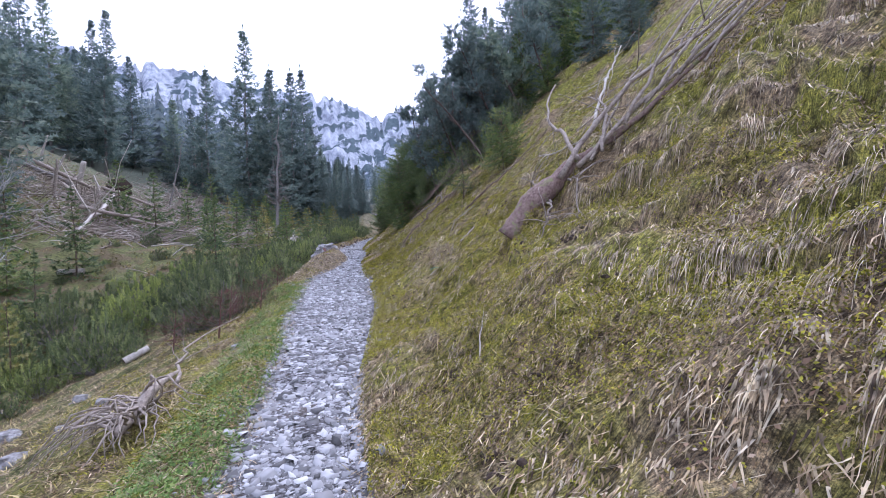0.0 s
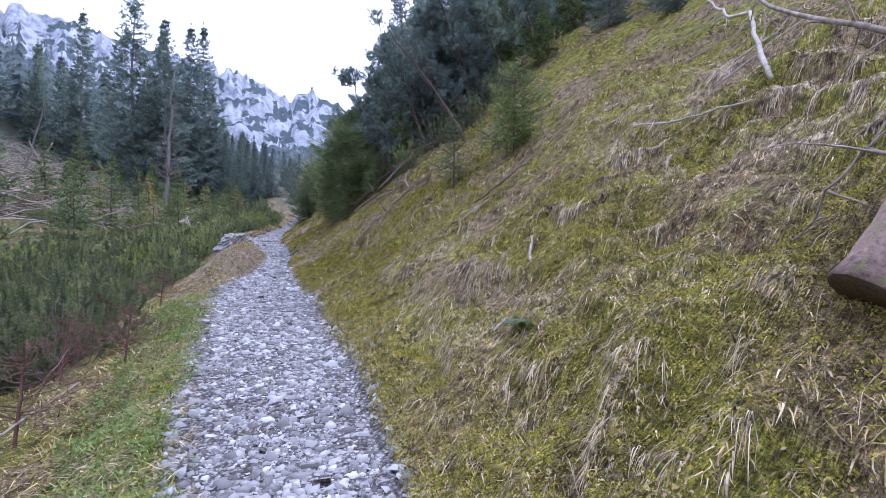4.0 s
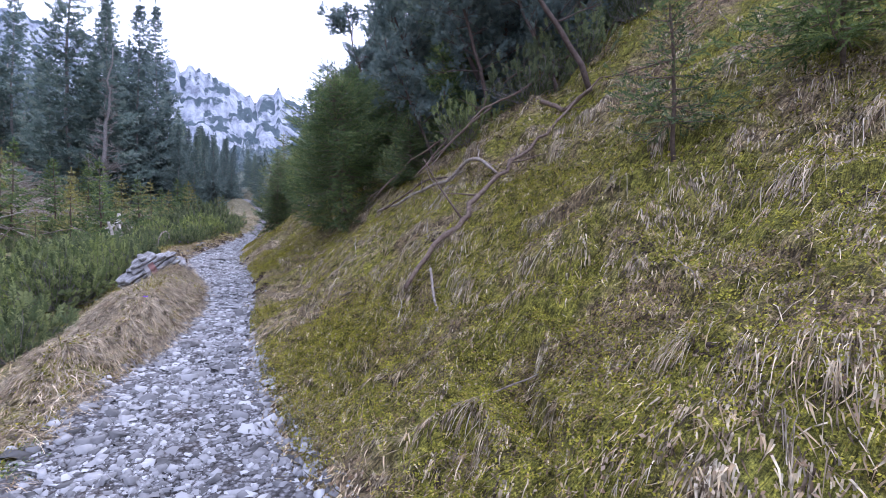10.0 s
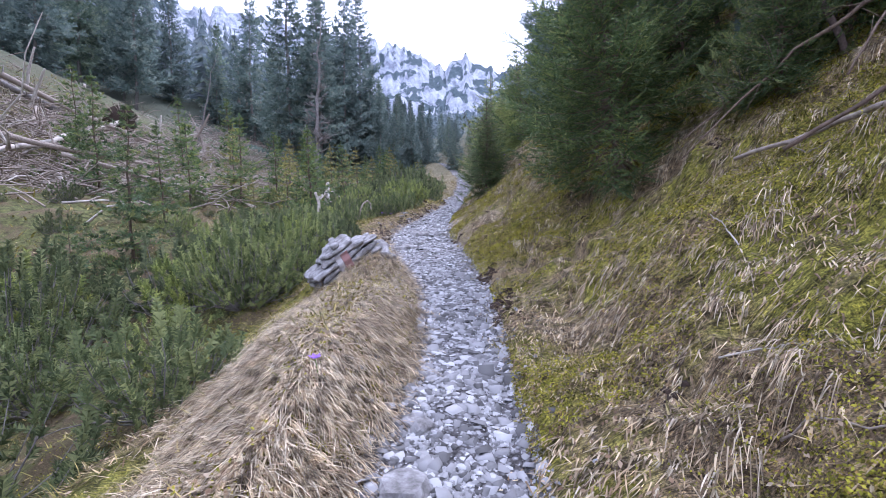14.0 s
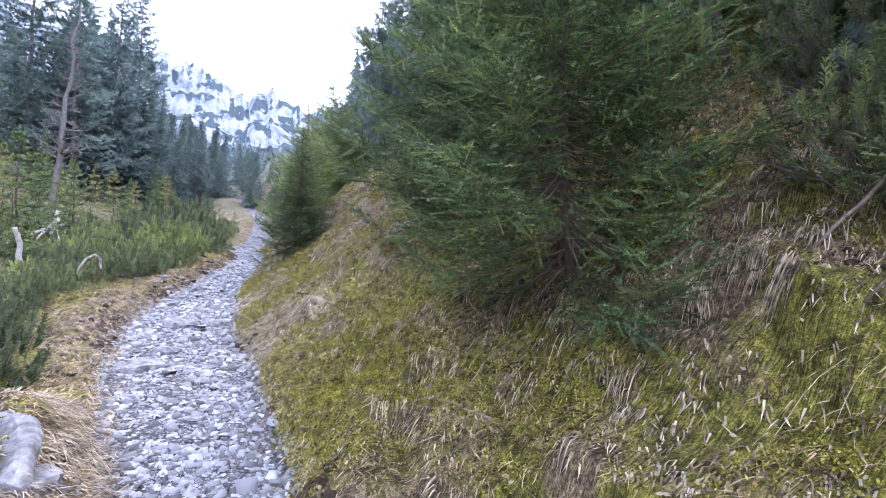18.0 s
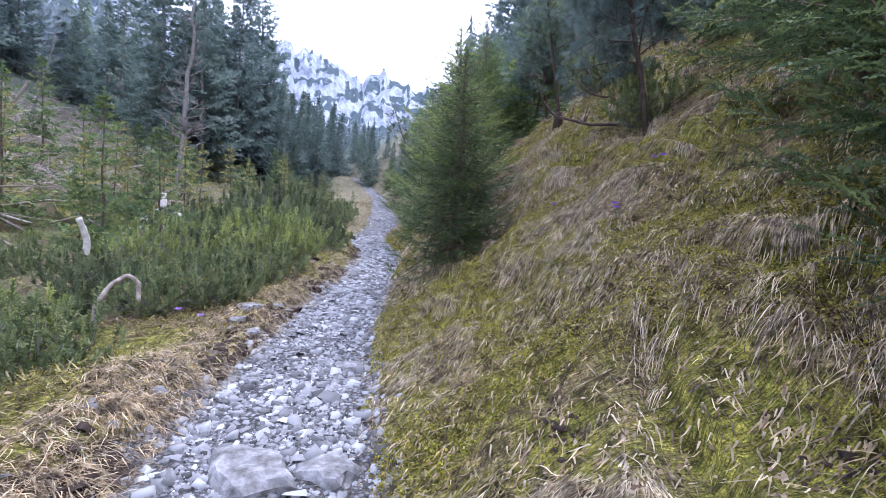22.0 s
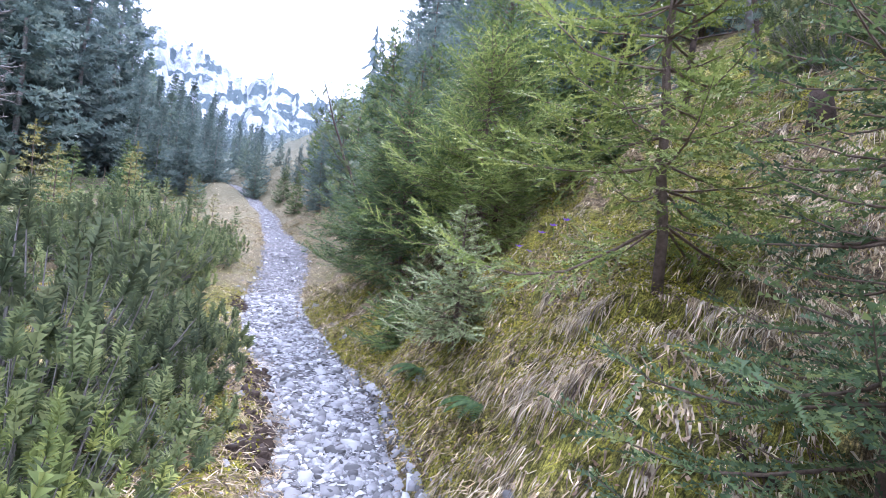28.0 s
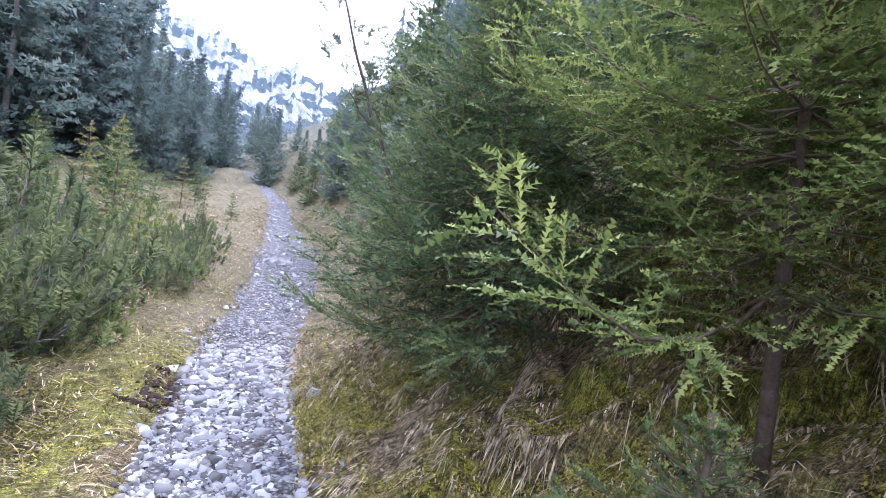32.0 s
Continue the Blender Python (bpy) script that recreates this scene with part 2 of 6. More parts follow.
def mountain_material():
    m, n, l, b = material("hazed_pale_limestone_with_forest", 1.0)
    tc = n.new("ShaderNodeTexCoord")
    mp = n.new("ShaderNodeMapping")
    mp.inputs["Scale"].default_value = (0.07, 0.07, 0.022)
    l.new(tc.outputs["Object"], mp.inputs["Vector"])
    t = n.new("ShaderNodeTexNoise")
    t.inputs["Scale"].default_value, t.inputs["Detail"].default_value, t.inputs["Roughness"].default_value = 1.0, 8.0, 0.7
    l.new(mp.outputs["Vector"], t.inputs["Vector"])
    # pale limestone, with the blue of distance haze put into its tones
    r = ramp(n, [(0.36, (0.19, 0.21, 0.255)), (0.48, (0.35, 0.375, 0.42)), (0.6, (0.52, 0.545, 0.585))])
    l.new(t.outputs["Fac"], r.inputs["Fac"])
    g = n.new("ShaderNodeNewGeometry")
    sx = n.new("ShaderNodeSeparateXYZ")
    l.new(g.outputs["Normal"], sx.inputs["Vector"])
    p = grain(n, l, 0.022, 8, 0.7)
    add = n.new("ShaderNodeMath")
    add.operation = "ADD"
    l.new(sx.outputs["Z"], add.inputs[0])
    l.new(p.outputs["Fac"], add.inputs[1])
    e = ramp(n, [(0.72, (0, 0, 0)), (0.76, (1, 1, 1))])
    half = n.new("ShaderNodeMath")
    half.operation = "MULTIPLY"
    half.inputs[1].default_value = 0.62
    l.new(add.outputs["Value"], half.inputs[0])
    l.new(half.outputs["Value"], e.inputs["Fac"])
    # forest patches, their green shifted to blue-grey as painted haze
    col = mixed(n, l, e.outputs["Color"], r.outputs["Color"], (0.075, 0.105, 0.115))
    l.new(col, b.inputs["Base Color"])
    crag = grain(n, l, 0.11, 7, 0.7)
    bump(n, l, b, crag.outputs["Fac"], 1.0, 9.0)
    return m


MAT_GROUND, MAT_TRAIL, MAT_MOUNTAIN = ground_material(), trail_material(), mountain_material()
MAT_GRAVEL = island_material("broken_limestone", [(0.0, (0.07, 0.067, 0.063)), (0.35, (0.2, 0.195, 0.19)), (0.8, (0.33, 0.325, 0.318)), (1.0, (0.48, 0.475, 0.465))], 0.85)
MAT_STONE = rock_material("grey_limestone", (0.07, 0.062, 0.055), (0.22, 0.21, 0.2), (0.4, 0.39, 0.38), 11)
MAT_STRAW = island_material("dry_straw_grass", [(0.0, (0.12, 0.08, 0.048)), (0.3, (0.29, 0.22, 0.135)), (0.7, (0.48, 0.4, 0.265)), (1.0, (0.66, 0.58, 0.43))], 0.6, 0.25, blotch=16)
MAT_BEARD = island_material("hanging_straw", [(0.0, (0.13, 0.09, 0.055)), (0.35, (0.3, 0.23, 0.145)), (0.75, (0.5, 0.42, 0.29)), (1.0, (0.68, 0.6, 0.46))], 0.6, 0.2, blotch=7)
MAT_OLDSTRAW = island_material("matted_brown_grass", [(0.0, (0.12, 0.08, 0.045)), (0.35, (0.26, 0.19, 0.11)), (0.75, (0.44, 0.35, 0.21)), (1.0, (0.62, 0.53, 0.37))], 0.65, 0.25, blotch=13)
MAT_GREENGRASS = island_material("short_olive_grass", [(0.0, (0.085, 0.078, 0.02)), (0.4, (0.2, 0.18, 0.043)), (0.7, (0.32, 0.265, 0.09)), (1.0, (0.5, 0.41, 0.23))], 0.6, 0.3, blotch=11)
MAT_MOSS = island_material("yellow_green_moss_leaves", [(0.0, (0.095, 0.092, 0.01)), (0.45, (0.235, 0.226, 0.018)), (0.78, (0.38, 0.355, 0.036)), (1.0, (0.27, 0.18, 0.065))], 0.7, 0.3, blotch=13)
MAT_FRESH = island_material("fresh_green_herbs", [(0.0, (0.06, 0.11, 0.02)), (0.6, (0.15, 0.24, 0.05)), (1.0, (0.28, 0.34, 0.1))], 0.6, 0.3)
MAT_FERN = island_material("green_fern_fronds", [(0.0, (0.04, 0.085, 0.025)), (1.0, (0.11, 0.17, 0.05))], 0.5, 0.3)
MAT_LITTER = island_material("dead_beech_leaves", [(0.0, (0.11, 0.065, 0.035)), (0.5, (0.26, 0.17, 0.095)), (1.0, (0.44, 0.35, 0.24))], 0.7, 0.15)
MAT_SPRUCE = island_material("spruce_needles", [(0.0, (0.048, 0.08, 0.036)), (0.5, (0.108, 0.158, 0.066)), (0.85, (0.178, 0.23, 0.08)), (1.0, (0.275, 0.3, 0.092))], 0.6, 0.42, vary=0.18)
MAT_PALE = island_material("pale_spruce_needles", [(0.0, (0.16, 0.195, 0.085)), (0.6, (0.285, 0.33, 0.155)), (1.0, (0.43, 0.46, 0.24))], 0.6, 0.35)
MAT_YOUNG = island_material("sunlit_young_spruce_needles", [(0.0, (0.11, 0.145, 0.04)), (0.6, (0.215, 0.265, 0.066)), (1.0, (0.35, 0.38, 0.1))], 0.6, 0.4)
MAT_BROAD = island_material("mid_green_spruce_needles", [(0.0, (0.1, 0.14, 0.04)), (0.55, (0.215, 0.27, 0.075)), (1.0, (0.38, 0.42, 0.12))], 0.6, 0.42)
MAT_LARCH = island_material("yellowish_larch_needles", [(0.0, (0.13, 0.12, 0.04)), (0.6, (0.24, 0.225, 0.075)), (1.0, (0.36, 0.33, 0.13))], 0.6, 0.42, vary=0.2)
# distance haze is mixed into these two needle colours, paler and bluer
MAT_HAZED = island_material("hazed_forest_needles", [(0.0, (0.1, 0.14, 0.125)), (0.6, (0.165, 0.215, 0.19)), (1.0, (0.23, 0.27, 0.215))], 0.7, 0.52, vary=0.2)
MAT_HAZE_FAR = island_material("far_hazed_spruce_forest", [(0.0, (0.15, 0.19, 0.2)), (0.6, (0.2, 0.245, 0.25)), (1.0, (0.25, 0.285, 0.27))], 0.8, 0.5)
MAT_PINE = island_material("mountain_pine_needles", [(0.0, (0.085, 0.112, 0.05)), (0.55, (0.185, 0.225, 0.095)), (1.0, (0.36, 0.39, 0.16))], 0.55, 0.4, vary=0.45)
MAT_BARK = bark_material("spruce_bark", (0.05, 0.035, 0.025), (0.17, 0.125, 0.095), 22)
MAT_REDBARK = bark_material("dark_pine_bark", (0.045, 0.032, 0.026), (0.15, 0.11, 0.09), 16)
MAT_DEADWOOD = bark_material("weathered_dead_wood", (0.13, 0.1, 0.075), (0.42, 0.36, 0.3), 20)
MAT_LOG = bark_material("fallen_log_bark", (0.09, 0.055, 0.045), (0.32, 0.23, 0.195), 34, (0.2, 0.2, 0.09))
MAT_CUT = bark_material("darkened_cut_wood", (0.045, 0.03, 0.02), (0.15, 0.1, 0.06), 40)
MAT_PALEWOOD = bark_material("bleached_pale_wood", (0.27, 0.235, 0.2), (0.58, 0.53, 0.46), 14)
MAT_GREYBARK = bark_material("grey_snag_bark", (0.1, 0.09, 0.08), (0.28, 0.255, 0.235), 12)
MAT_BIRCH = bark_material("pale_birch_bark", (0.2, 0.19, 0.18), (0.5, 0.48, 0.46), 9)
MAT_SOIL = bark_material("dark_humus", (0.02, 0.014, 0.01), (0.075, 0.05, 0.035), 30)
MAT_TWIG = bark_material("thin_brown_twigs", (0.09, 0.06, 0.045), (0.24, 0.18, 0.135), 30)
MAT_SHRUB = bark_material("reddish_brown_shrub_twigs", (0.07, 0.035, 0.028), (0.2, 0.11, 0.085), 30)
MAT_RED = material("faded_red_trail_paint", 0.8)[0]
MAT_RED.node_tree.nodes["Principled BSDF"].inputs["Base Color"].default_value = (0.27, 0.15, 0.135, 1)
MAT_WHITE = material("faded_white_trail_paint", 0.8)[0]
MAT_WHITE.node_tree.nodes["Principled BSDF"].inputs["Base Color"].default_value = (0.4, 0.38, 0.37, 1)
MAT_FLOWER = island_material("violet_petals", [(0.0, (0.2, 0.08, 0.5)), (1.0, (0.36, 0.2, 0.7))], 0.6, 0.3)
MAT_PRIMROSE = island_material("pale_yellow_petals", [(0.0, (0.6, 0.58, 0.2)), (1.0, (0.75, 0.72, 0.35))], 0.6, 0.3)


# ---- mesh helpers ----
def mesh_object(name, verts, faces, mat, parent=None, label="", smooth=False):
    """faces: an (n, 3) or (n, 4) array, or a list of such arrays."""
    me = bpy.data.meshes.new(name)
    verts = np.asarray(verts, dtype=np.float32)
    groups = faces if isinstance(faces, list) else [faces]
    groups = [np.asarray(g, dtype=np.int32) for g in groups if len(g)]
    me.vertices.add(len(verts))
    me.vertices.foreach_set("co", verts.ravel())
    loops = np.concatenate([g.ravel() for g in groups])
    sizes = np.concatenate([np.full(len(g), g.shape[1], dtype=np.int32) for g in groups])
    starts = np.concatenate([[0], np.cumsum(sizes)[:-1]]).astype(np.int32)
    me.loops.add(len(loops))
    me.loops.foreach_set("vertex_index", loops)
    me.polygons.add(len(sizes))
    me.polygons.foreach_set("loop_start", starts)
    if smooth:
        me.polygons.foreach_set("use_smooth", np.ones(len(sizes), dtype=bool))
    me.materials.append(mat)
    me.update(calc_edges=True)
    ob = new(name, me)
    if parent:
        ob.parent = parent
    if label:
        ob["label"] = label
    return ob


def empty(name, place=(0, 0, 0), label="", category="", group="", kind=""):
    ob = new(name)
    ob.location = place
    return tagged(ob, label, category, group, kind)


class Bag:
    """Gathers vertices and faces of one mesh."""

    def __init__(self):
        self.v, self.t, self.q, self.n = [], [], [], 0

    def add(self, v, tris=None, quads=None):
        v = np.asarray(v, dtype=np.float32).reshape(-1, 3)
        if tris is not None and len(tris):
            self.t.append(np.asarray(tris, dtype=np.int32) + self.n)
        if quads is not None and len(quads):
            self.q.append(np.asarray(quads, dtype=np.int32) + self.n)
        self.v.append(v)
        self.n += len(v)

    def tube(self, pts, radii, sides=6, cap=True):
        pts, radii = np.asarray(pts, float), np.asarray(radii, float)
        k = len(pts)
        tan = np.gradient(pts, axis=0)
        tan /= np.linalg.norm(tan, axis=1)[:, None] + 1e-9
        ref = np.array([0.0, 0.0, 1.0]) if abs(tan[0, 2]) < 0.8 else np.array([1.0, 0.0, 0.0])
        u = np.cross(tan, ref)
        u /= np.linalg.norm(u, axis=1)[:, None] + 1e-9
        w = np.cross(tan, u)
        a = np.linspace(0, 2 * math.pi, sides, endpoint=False)
        ring = pts[:, None] + radii[:, None, None] * (np.cos(a)[None, :, None] * u[:, None] + np.sin(a)[None, :, None] * w[:, None])
        i, j = np.arange(k - 1)[:, None] * sides, np.arange(sides)[None]
        jj = (j + 1) % sides
        quads = np.stack([i + j, i + jj, i + sides + jj, i + sides + j], -1).reshape(-1, 4)
        v = np.concatenate([ring.reshape(-1, 3), pts[:1], pts[-1:]])
        tris = []
        if cap:
            for s in range(sides):
                tris.append((k * sides, (s + 1) % sides, s))
                tris.append((k * sides + 1, (k - 1) * sides + s, (k - 1) * sides + (s + 1) % sides))
        self.add(v, tris, quads)

    def object(self, name, mat, parent=None, label="", smooth=False):
        return mesh_object(name, np.concatenate(self.v), [np.concatenate(g) for g in (self.t, self.q) if g], mat, parent, label, smooth)


def rng(seed):
    return np.random.default_rng(seed)


def unit(v):
    return v / (np.linalg.norm(v, axis=-1, keepdims=True) + 1e-9)


def bent(a, b, n, sag, wig, r):
    """A wavering line from a to b."""
    t = np.linspace(0, 1, n)[:, None]
    p = np.asarray(a, float) * (1 - t) + np.asarray(b, float) * t
    p[:, 2] += sag * np.sin(math.pi * t[:, 0])
    w = r.normal(0, wig, (n, 3)).cumsum(0)
    w -= t * w[-1]
    return p + w


# ---- the lie of the land ----
EDGE_Y = [-60, -6, -3, 0, 2.5, 4, 6, 7.5, 9, 10.3, 12, 13, 13.7, 14.3, 14.9, 15.4, 16.6, 18, 18.7, 19.4, 20.5, 21.5, 22.3, 22.9, 23.5, 24, 24.6, 25.3, 26, 27, 28.2, 29, 30.2, 31.2, 32.3, 33.5, 35, 36.2, 37.2, 38.5, 40, 42, 45, 51, 58, 75]
EDGE_L = [2, 0.1, -0.4, -0.7, -0.8, -0.86, -0.98, -1.2, -1.27, -1.35, -1.46, -1.44, -1.35, -1.14, -0.97, -0.8, -0.7, -0.78, -0.9, -1.03, -1.2, -1.36, -1.48, -1.38, -1.2, -1.1, -1, -0.85, -0.6, -0.35, -0.2, -0.05, -0.06, -0.12, -0.06, 0.06, 0.26, 0.42, 0.6, 0.68, 0.85, 1, 1.18, 1.6, 1.4, -2.8]
EDGE_R = [3, 1, 0.5, 0.1, -0.08, -0.16, -0.05, 0.04, 0.05, -0.02, -0.03, -0.17, -0.23, -0.26, -0.29, -0.29, -0.17, -0.09, -0.1, -0.16, -0.19, -0.26, -0.32, -0.3, -0.27, -0.23, -0.15, -0.04, 0.1, 0.32, 0.48, 0.64, 0.67, 0.61, 0.67, 0.74, 1.08, 1.39, 1.55, 1.79, 1.91, 1.88, 1.93, 2.33, 2.2, -2.2]
TRAIL_Y = [-60, -20, -6, -2, 0, 2, 4.5, 6, 8, 10, 12, 13, 14, 15.5, 17, 18.5, 20, 21, 22, 23, 25, 27, 29, 31, 33, 36.45, 38, 39.65, 43.8, 51, 58, 75, 120, 200, 400, 700]
TRAIL_Z = [-5.2, -1.5, -0.2, 0.18, 0.34, 0.49, 0.76, 0.87, 1.02, 1.22, 1.36, 1.47, 1.6, 1.83, 2, 2.07, 2.2, 2.28, 2.38, 2.54, 2.78, 3.04, 3.18, 3.26, 3.42, 3.74, 4, 4.26, 4.72, 5.7, 6.5, 8.6, 15, 30, 60, 85]
BANK_D = [0, 0.12, 0.5, 1, 2, 3.4, 6, 12, 30, 80, 300]
BANK_Z = [0, 0.1, 0.27, 0.6, 1.4, 2.6, 4.8, 9.6, 22, 54, 148]
SHELF = [0, 0.16, 0.56, 0.64, 0.62, 0.5, 0.2, 0, 0, 0, 0]
DROP_D = [0, 0.15, 0.4, 0.9, 1.6, 3, 5.2, 8, 12, 16, 25, 34, 60, 120, 400]
DROP_A = [0, 0.05, 0.03, -0.2, -0.5, -1.05, -1.75, -2.4, -2.4, -1.6, 1.5, 5.5, 16, 40, 130]
DROP_B = [0, 0.1, 0.15, 0.1, 0.0, -0.2, -0.3, -0.2, 0.4, 1.2, 4.2, 8.2, 18, 42, 130]


def soft_table(xs, ys, step=0.25, reach=3):
    g = np.arange(xs[0], xs[-1] + step, step)
    v = np.interp(g, xs, ys)
    p = np.pad(v, reach, mode="edge")
    return g, np.convolve(p, np.ones(2 * reach + 1) / (2 * reach + 1), "valid")


TAB_L, TAB_R, TAB_Z = soft_table(EDGE_Y, EDGE_L), soft_table(EDGE_Y, EDGE_R), soft_table(TRAIL_Y, TRAIL_Z, 0.25, 5)


def left_edge(y):
    return np.interp(y, *TAB_L)


def right_edge(y):
    return np.interp(y, *TAB_R)


LATTICE = rng(5).random((256, 256))


def value_noise(x, y, size):
    x, y = np.asarray(x) / size, np.asarray(y) / size
    i, j = np.floor(x).astype(int), np.floor(y).astype(int)
    f, g = x - i, y - j
    f, g = f * f * (3 - 2 * f), g * g * (3 - 2 * g)
    a, b = LATTICE[i & 255, j & 255], LATTICE[(i + 1) & 255, j & 255]
    c, d = LATTICE[i & 255, (j + 1) & 255], LATTICE[(i + 1) & 255, (j + 1) & 255]
    return (a * (1 - f) + b * f) * (1 - g) + (c * (1 - f) + d * f) * g - 0.5


def ground_z(x, y):
    x, y = np.asarray(x, float), np.asarray(y, float)
    L, R = left_edge(y), right_edge(y)
    z = np.interp(y, *TAB_Z)
    s = np.clip((y - 14) / 13, 0, 1)
    s = s * s * (3 - 2 * s)
    dl, dr = np.maximum(L - x, 0), np.maximum(x - R, 0)
    left = np.interp(dl, DROP_D, DROP_A) * (1 - s) + np.interp(dl, DROP_D, DROP_B) * s
    far = np.clip((y - 60) / 50, 0, 1)
    right = np.interp(dr, BANK_D, BANK_Z) * (1 - 0.45 * far * far * (3 - 2 * far))
    w = np.clip((y - 25.6) / 1.7, 0, 1) * np.clip((30.0 - y) / 1.0, 0, 1)
    right += np.interp(dr, BANK_D, SHELF) * w * w * (3 - 2 * w)
    off = dl + dr
    rough = np.clip(off / 0.5, 0, 1)
    cushion = np.clip(dr / 0.3, 0, 1) * np.clip((6 - dr) / 3, 0, 1)
    hump = (value_noise(x + 2, y + 9, 0.15) * 0.085 * cushion + value_noise(x, y, 0.33) * 0.12 + value_noise(x + 7, y + 3, 0.9) * 0.26) * rough
    hump += value_noise(x + 31, y, 4.0) * 0.5 * np.clip((off - 2) / 4, 0, 1) + value_noise(x, y + 77, 19.0) * 5 * np.clip((off - 9) / 25, 0, 1)
    p = dr / 0.62 + 1.9 * value_noise(x + 3, y + 40, 1.2) + 1.6 * value_noise(x, y, 0.5)
    f = p - np.floor(p)
    g = np.clip((f - 0.8) / 0.2, 0, 1)
    hump += 0.22 * np.clip(0.55 + 1.6 * value_noise(x + 17, y + 8, 0.75), 0, 1) * (g * g * (3 - 2 * g) - f + 0.35) * np.clip((dr - 0.15) / 0.5, 0, 1) * np.clip((9 - dr) / 4, 0, 1)
    bed = value_noise(x, y + 11, 0.7) * 0.05 * (1 - rough)
    mound = 0.42 * np.exp(-((x + 1.5) / 0.5) ** 2 - ((y - 15.8) / 1.3) ** 2) * np.clip(dl / 0.3, 0, 1)
    mound += 0.35 * np.exp(-((x + 1.5) / 0.55) ** 2 - ((y - 18.7) / 0.9) ** 2) * np.clip(dl / 0.3, 0, 1)
    knoll = 1.0 * np.exp(-((x - 0.5) / 5.0) ** 2 - ((y - 63) / 5) ** 2)
    return z + left + right + hump + bed + mound + knoll


def steps(spans):
    out = []
    for a, b, n in spans:
        out.append(np.linspace(a, b, n, endpoint=False))
    return np.concatenate(out + [np.array([spans[-1][1]])])


us = steps([(-420, -120, 14), (-120, -40, 22), (-40, -12, 40), (-12, -4, 40), (-4, -1.2, 30), (-1.2, 4, 130), (4, 5, 18), (5, 14, 44), (14, 50, 34), (50, 320, 24)])
ys = steps([(-60, -8, 20), (-8, -2, 20), (-2, 34, 560), (34, 36, 20), (36, 70, 100), (70, 160, 50), (160, 700, 40)])
gu, gy = np.meshgrid(us, ys)
gx = gu + (left_edge(gy) + right_edge(gy)) / 2 * np.exp(-np.abs(gu) / 60)
gz = ground_z(gx, gy)
gz -= 0.03 * ((gx > left_edge(gy) + 0.03) & (gx < right_edge(gy) - 0.03) & (gy < 74))
nu, ny = len(us), len(ys)
ii, jj = np.meshgrid(np.arange(ny - 1), np.arange(nu - 1), indexing="ij")
base = ii * nu + jj
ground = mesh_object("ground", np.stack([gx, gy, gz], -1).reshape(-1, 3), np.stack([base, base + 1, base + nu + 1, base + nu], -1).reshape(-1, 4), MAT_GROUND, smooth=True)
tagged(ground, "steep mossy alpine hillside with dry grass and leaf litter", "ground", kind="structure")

# the gravel path, a bed of its own with ragged edges
ty = np.arange(-8, 74, 0.1)
tw = np.linspace(0, 1, 13)
tl = left_edge(ty) + value_noise(ty, ty * 0 + 3, 0.35) * 0.22
tr_ = right_edge(ty) + value_noise(ty, ty * 0 + 9, 0.35) * 0.22
px = tl[:, None] * (1 - tw) + tr_[:, None] * tw
py = np.repeat(ty[:, None], 13, 1)
pz = ground_z(px, py) + 0.004
pz += value_noise(px, py, 0.12) * 0.03
ii, jj = np.meshgrid(np.arange(len(ty) - 1), np.arange(12), indexing="ij")
base = ii * 13 + jj
trail = mesh_object("path", np.stack([px, py, pz], -1).reshape(-1, 3), np.stack([base, base + 1, base + 14, base + 13], -1).reshape(-1, 4), MAT_TRAIL, smooth=True)
tagged(trail, "narrow footpath of loose pale limestone gravel", "path", kind="structure")


def stone_corners(r, n):
    """n angular stones of unit size: eight shifted corners each."""
    c = np.array([(a, b, d) for d in (-1, 1) for b in (-1, 1) for a in (-1, 1)], float) * 0.5
    v = np.repeat(c[None], n, 0) + r.uniform(-0.22, 0.22, (n, 8, 3))
    v[:, 4:, :2] *= r.uniform(0.45, 0.95, (n, 1, 1))
    return v


STONE_Q = np.array([(4, 5, 7, 6), (0, 1, 5, 4), (1, 3, 7, 5), (3, 2, 6, 7), (2, 0, 4, 6)])


def scatter_stones(name, label, x, y, size, seed, mat, sink=0.3):
    r = rng(seed)
    n = len(x)
    v = stone_corners(r, n) * (size[:, None] * r.uniform(0.6, 1.25, (n, 3)) * np.array([1, 1, 0.5]))[:, None]
    a, b = r.uniform(0, 6.28, n), r.normal(0, 0.5, n)
    ca, sa, cb, sb = np.cos(a), np.sin(a), np.cos(b), np.sin(b)
    vx, vz = v[..., 0] * cb[:, None] - v[..., 2] * sb[:, None], v[..., 0] * sb[:, None] + v[..., 2] * cb[:, None]
    wx, wy = vx * ca[:, None] - v[..., 1] * sa[:, None], vx * sa[:, None] + v[..., 1] * ca[:, None]
    z = ground_z(x, y) + size * (0.31 - sink)
    p = np.stack([wx + x[:, None], wy + y[:, None], vz + z[:, None]], -1)
    q = (np.arange(n)[:, None, None] * 8 + STONE_Q[None]).reshape(-1, 4)
    ob = mesh_object(name, p.reshape(-1, 3), q, mat)
    return tagged(ob, label, "gravel", kind="stuff")


def trail_points(r, n, y0, y1, spill=0.06):
    y = r.uniform(y0, y1, n)
    t = np.clip(r.normal(0.5, 0.33, n), -spill, 1 + spill)
    t = np.where(r.random(n) < 0.65, r.uniform(-spill, 1 + spill, n), t)
    return left_edge(y) * (1 - t) + right_edge(y) * t, y


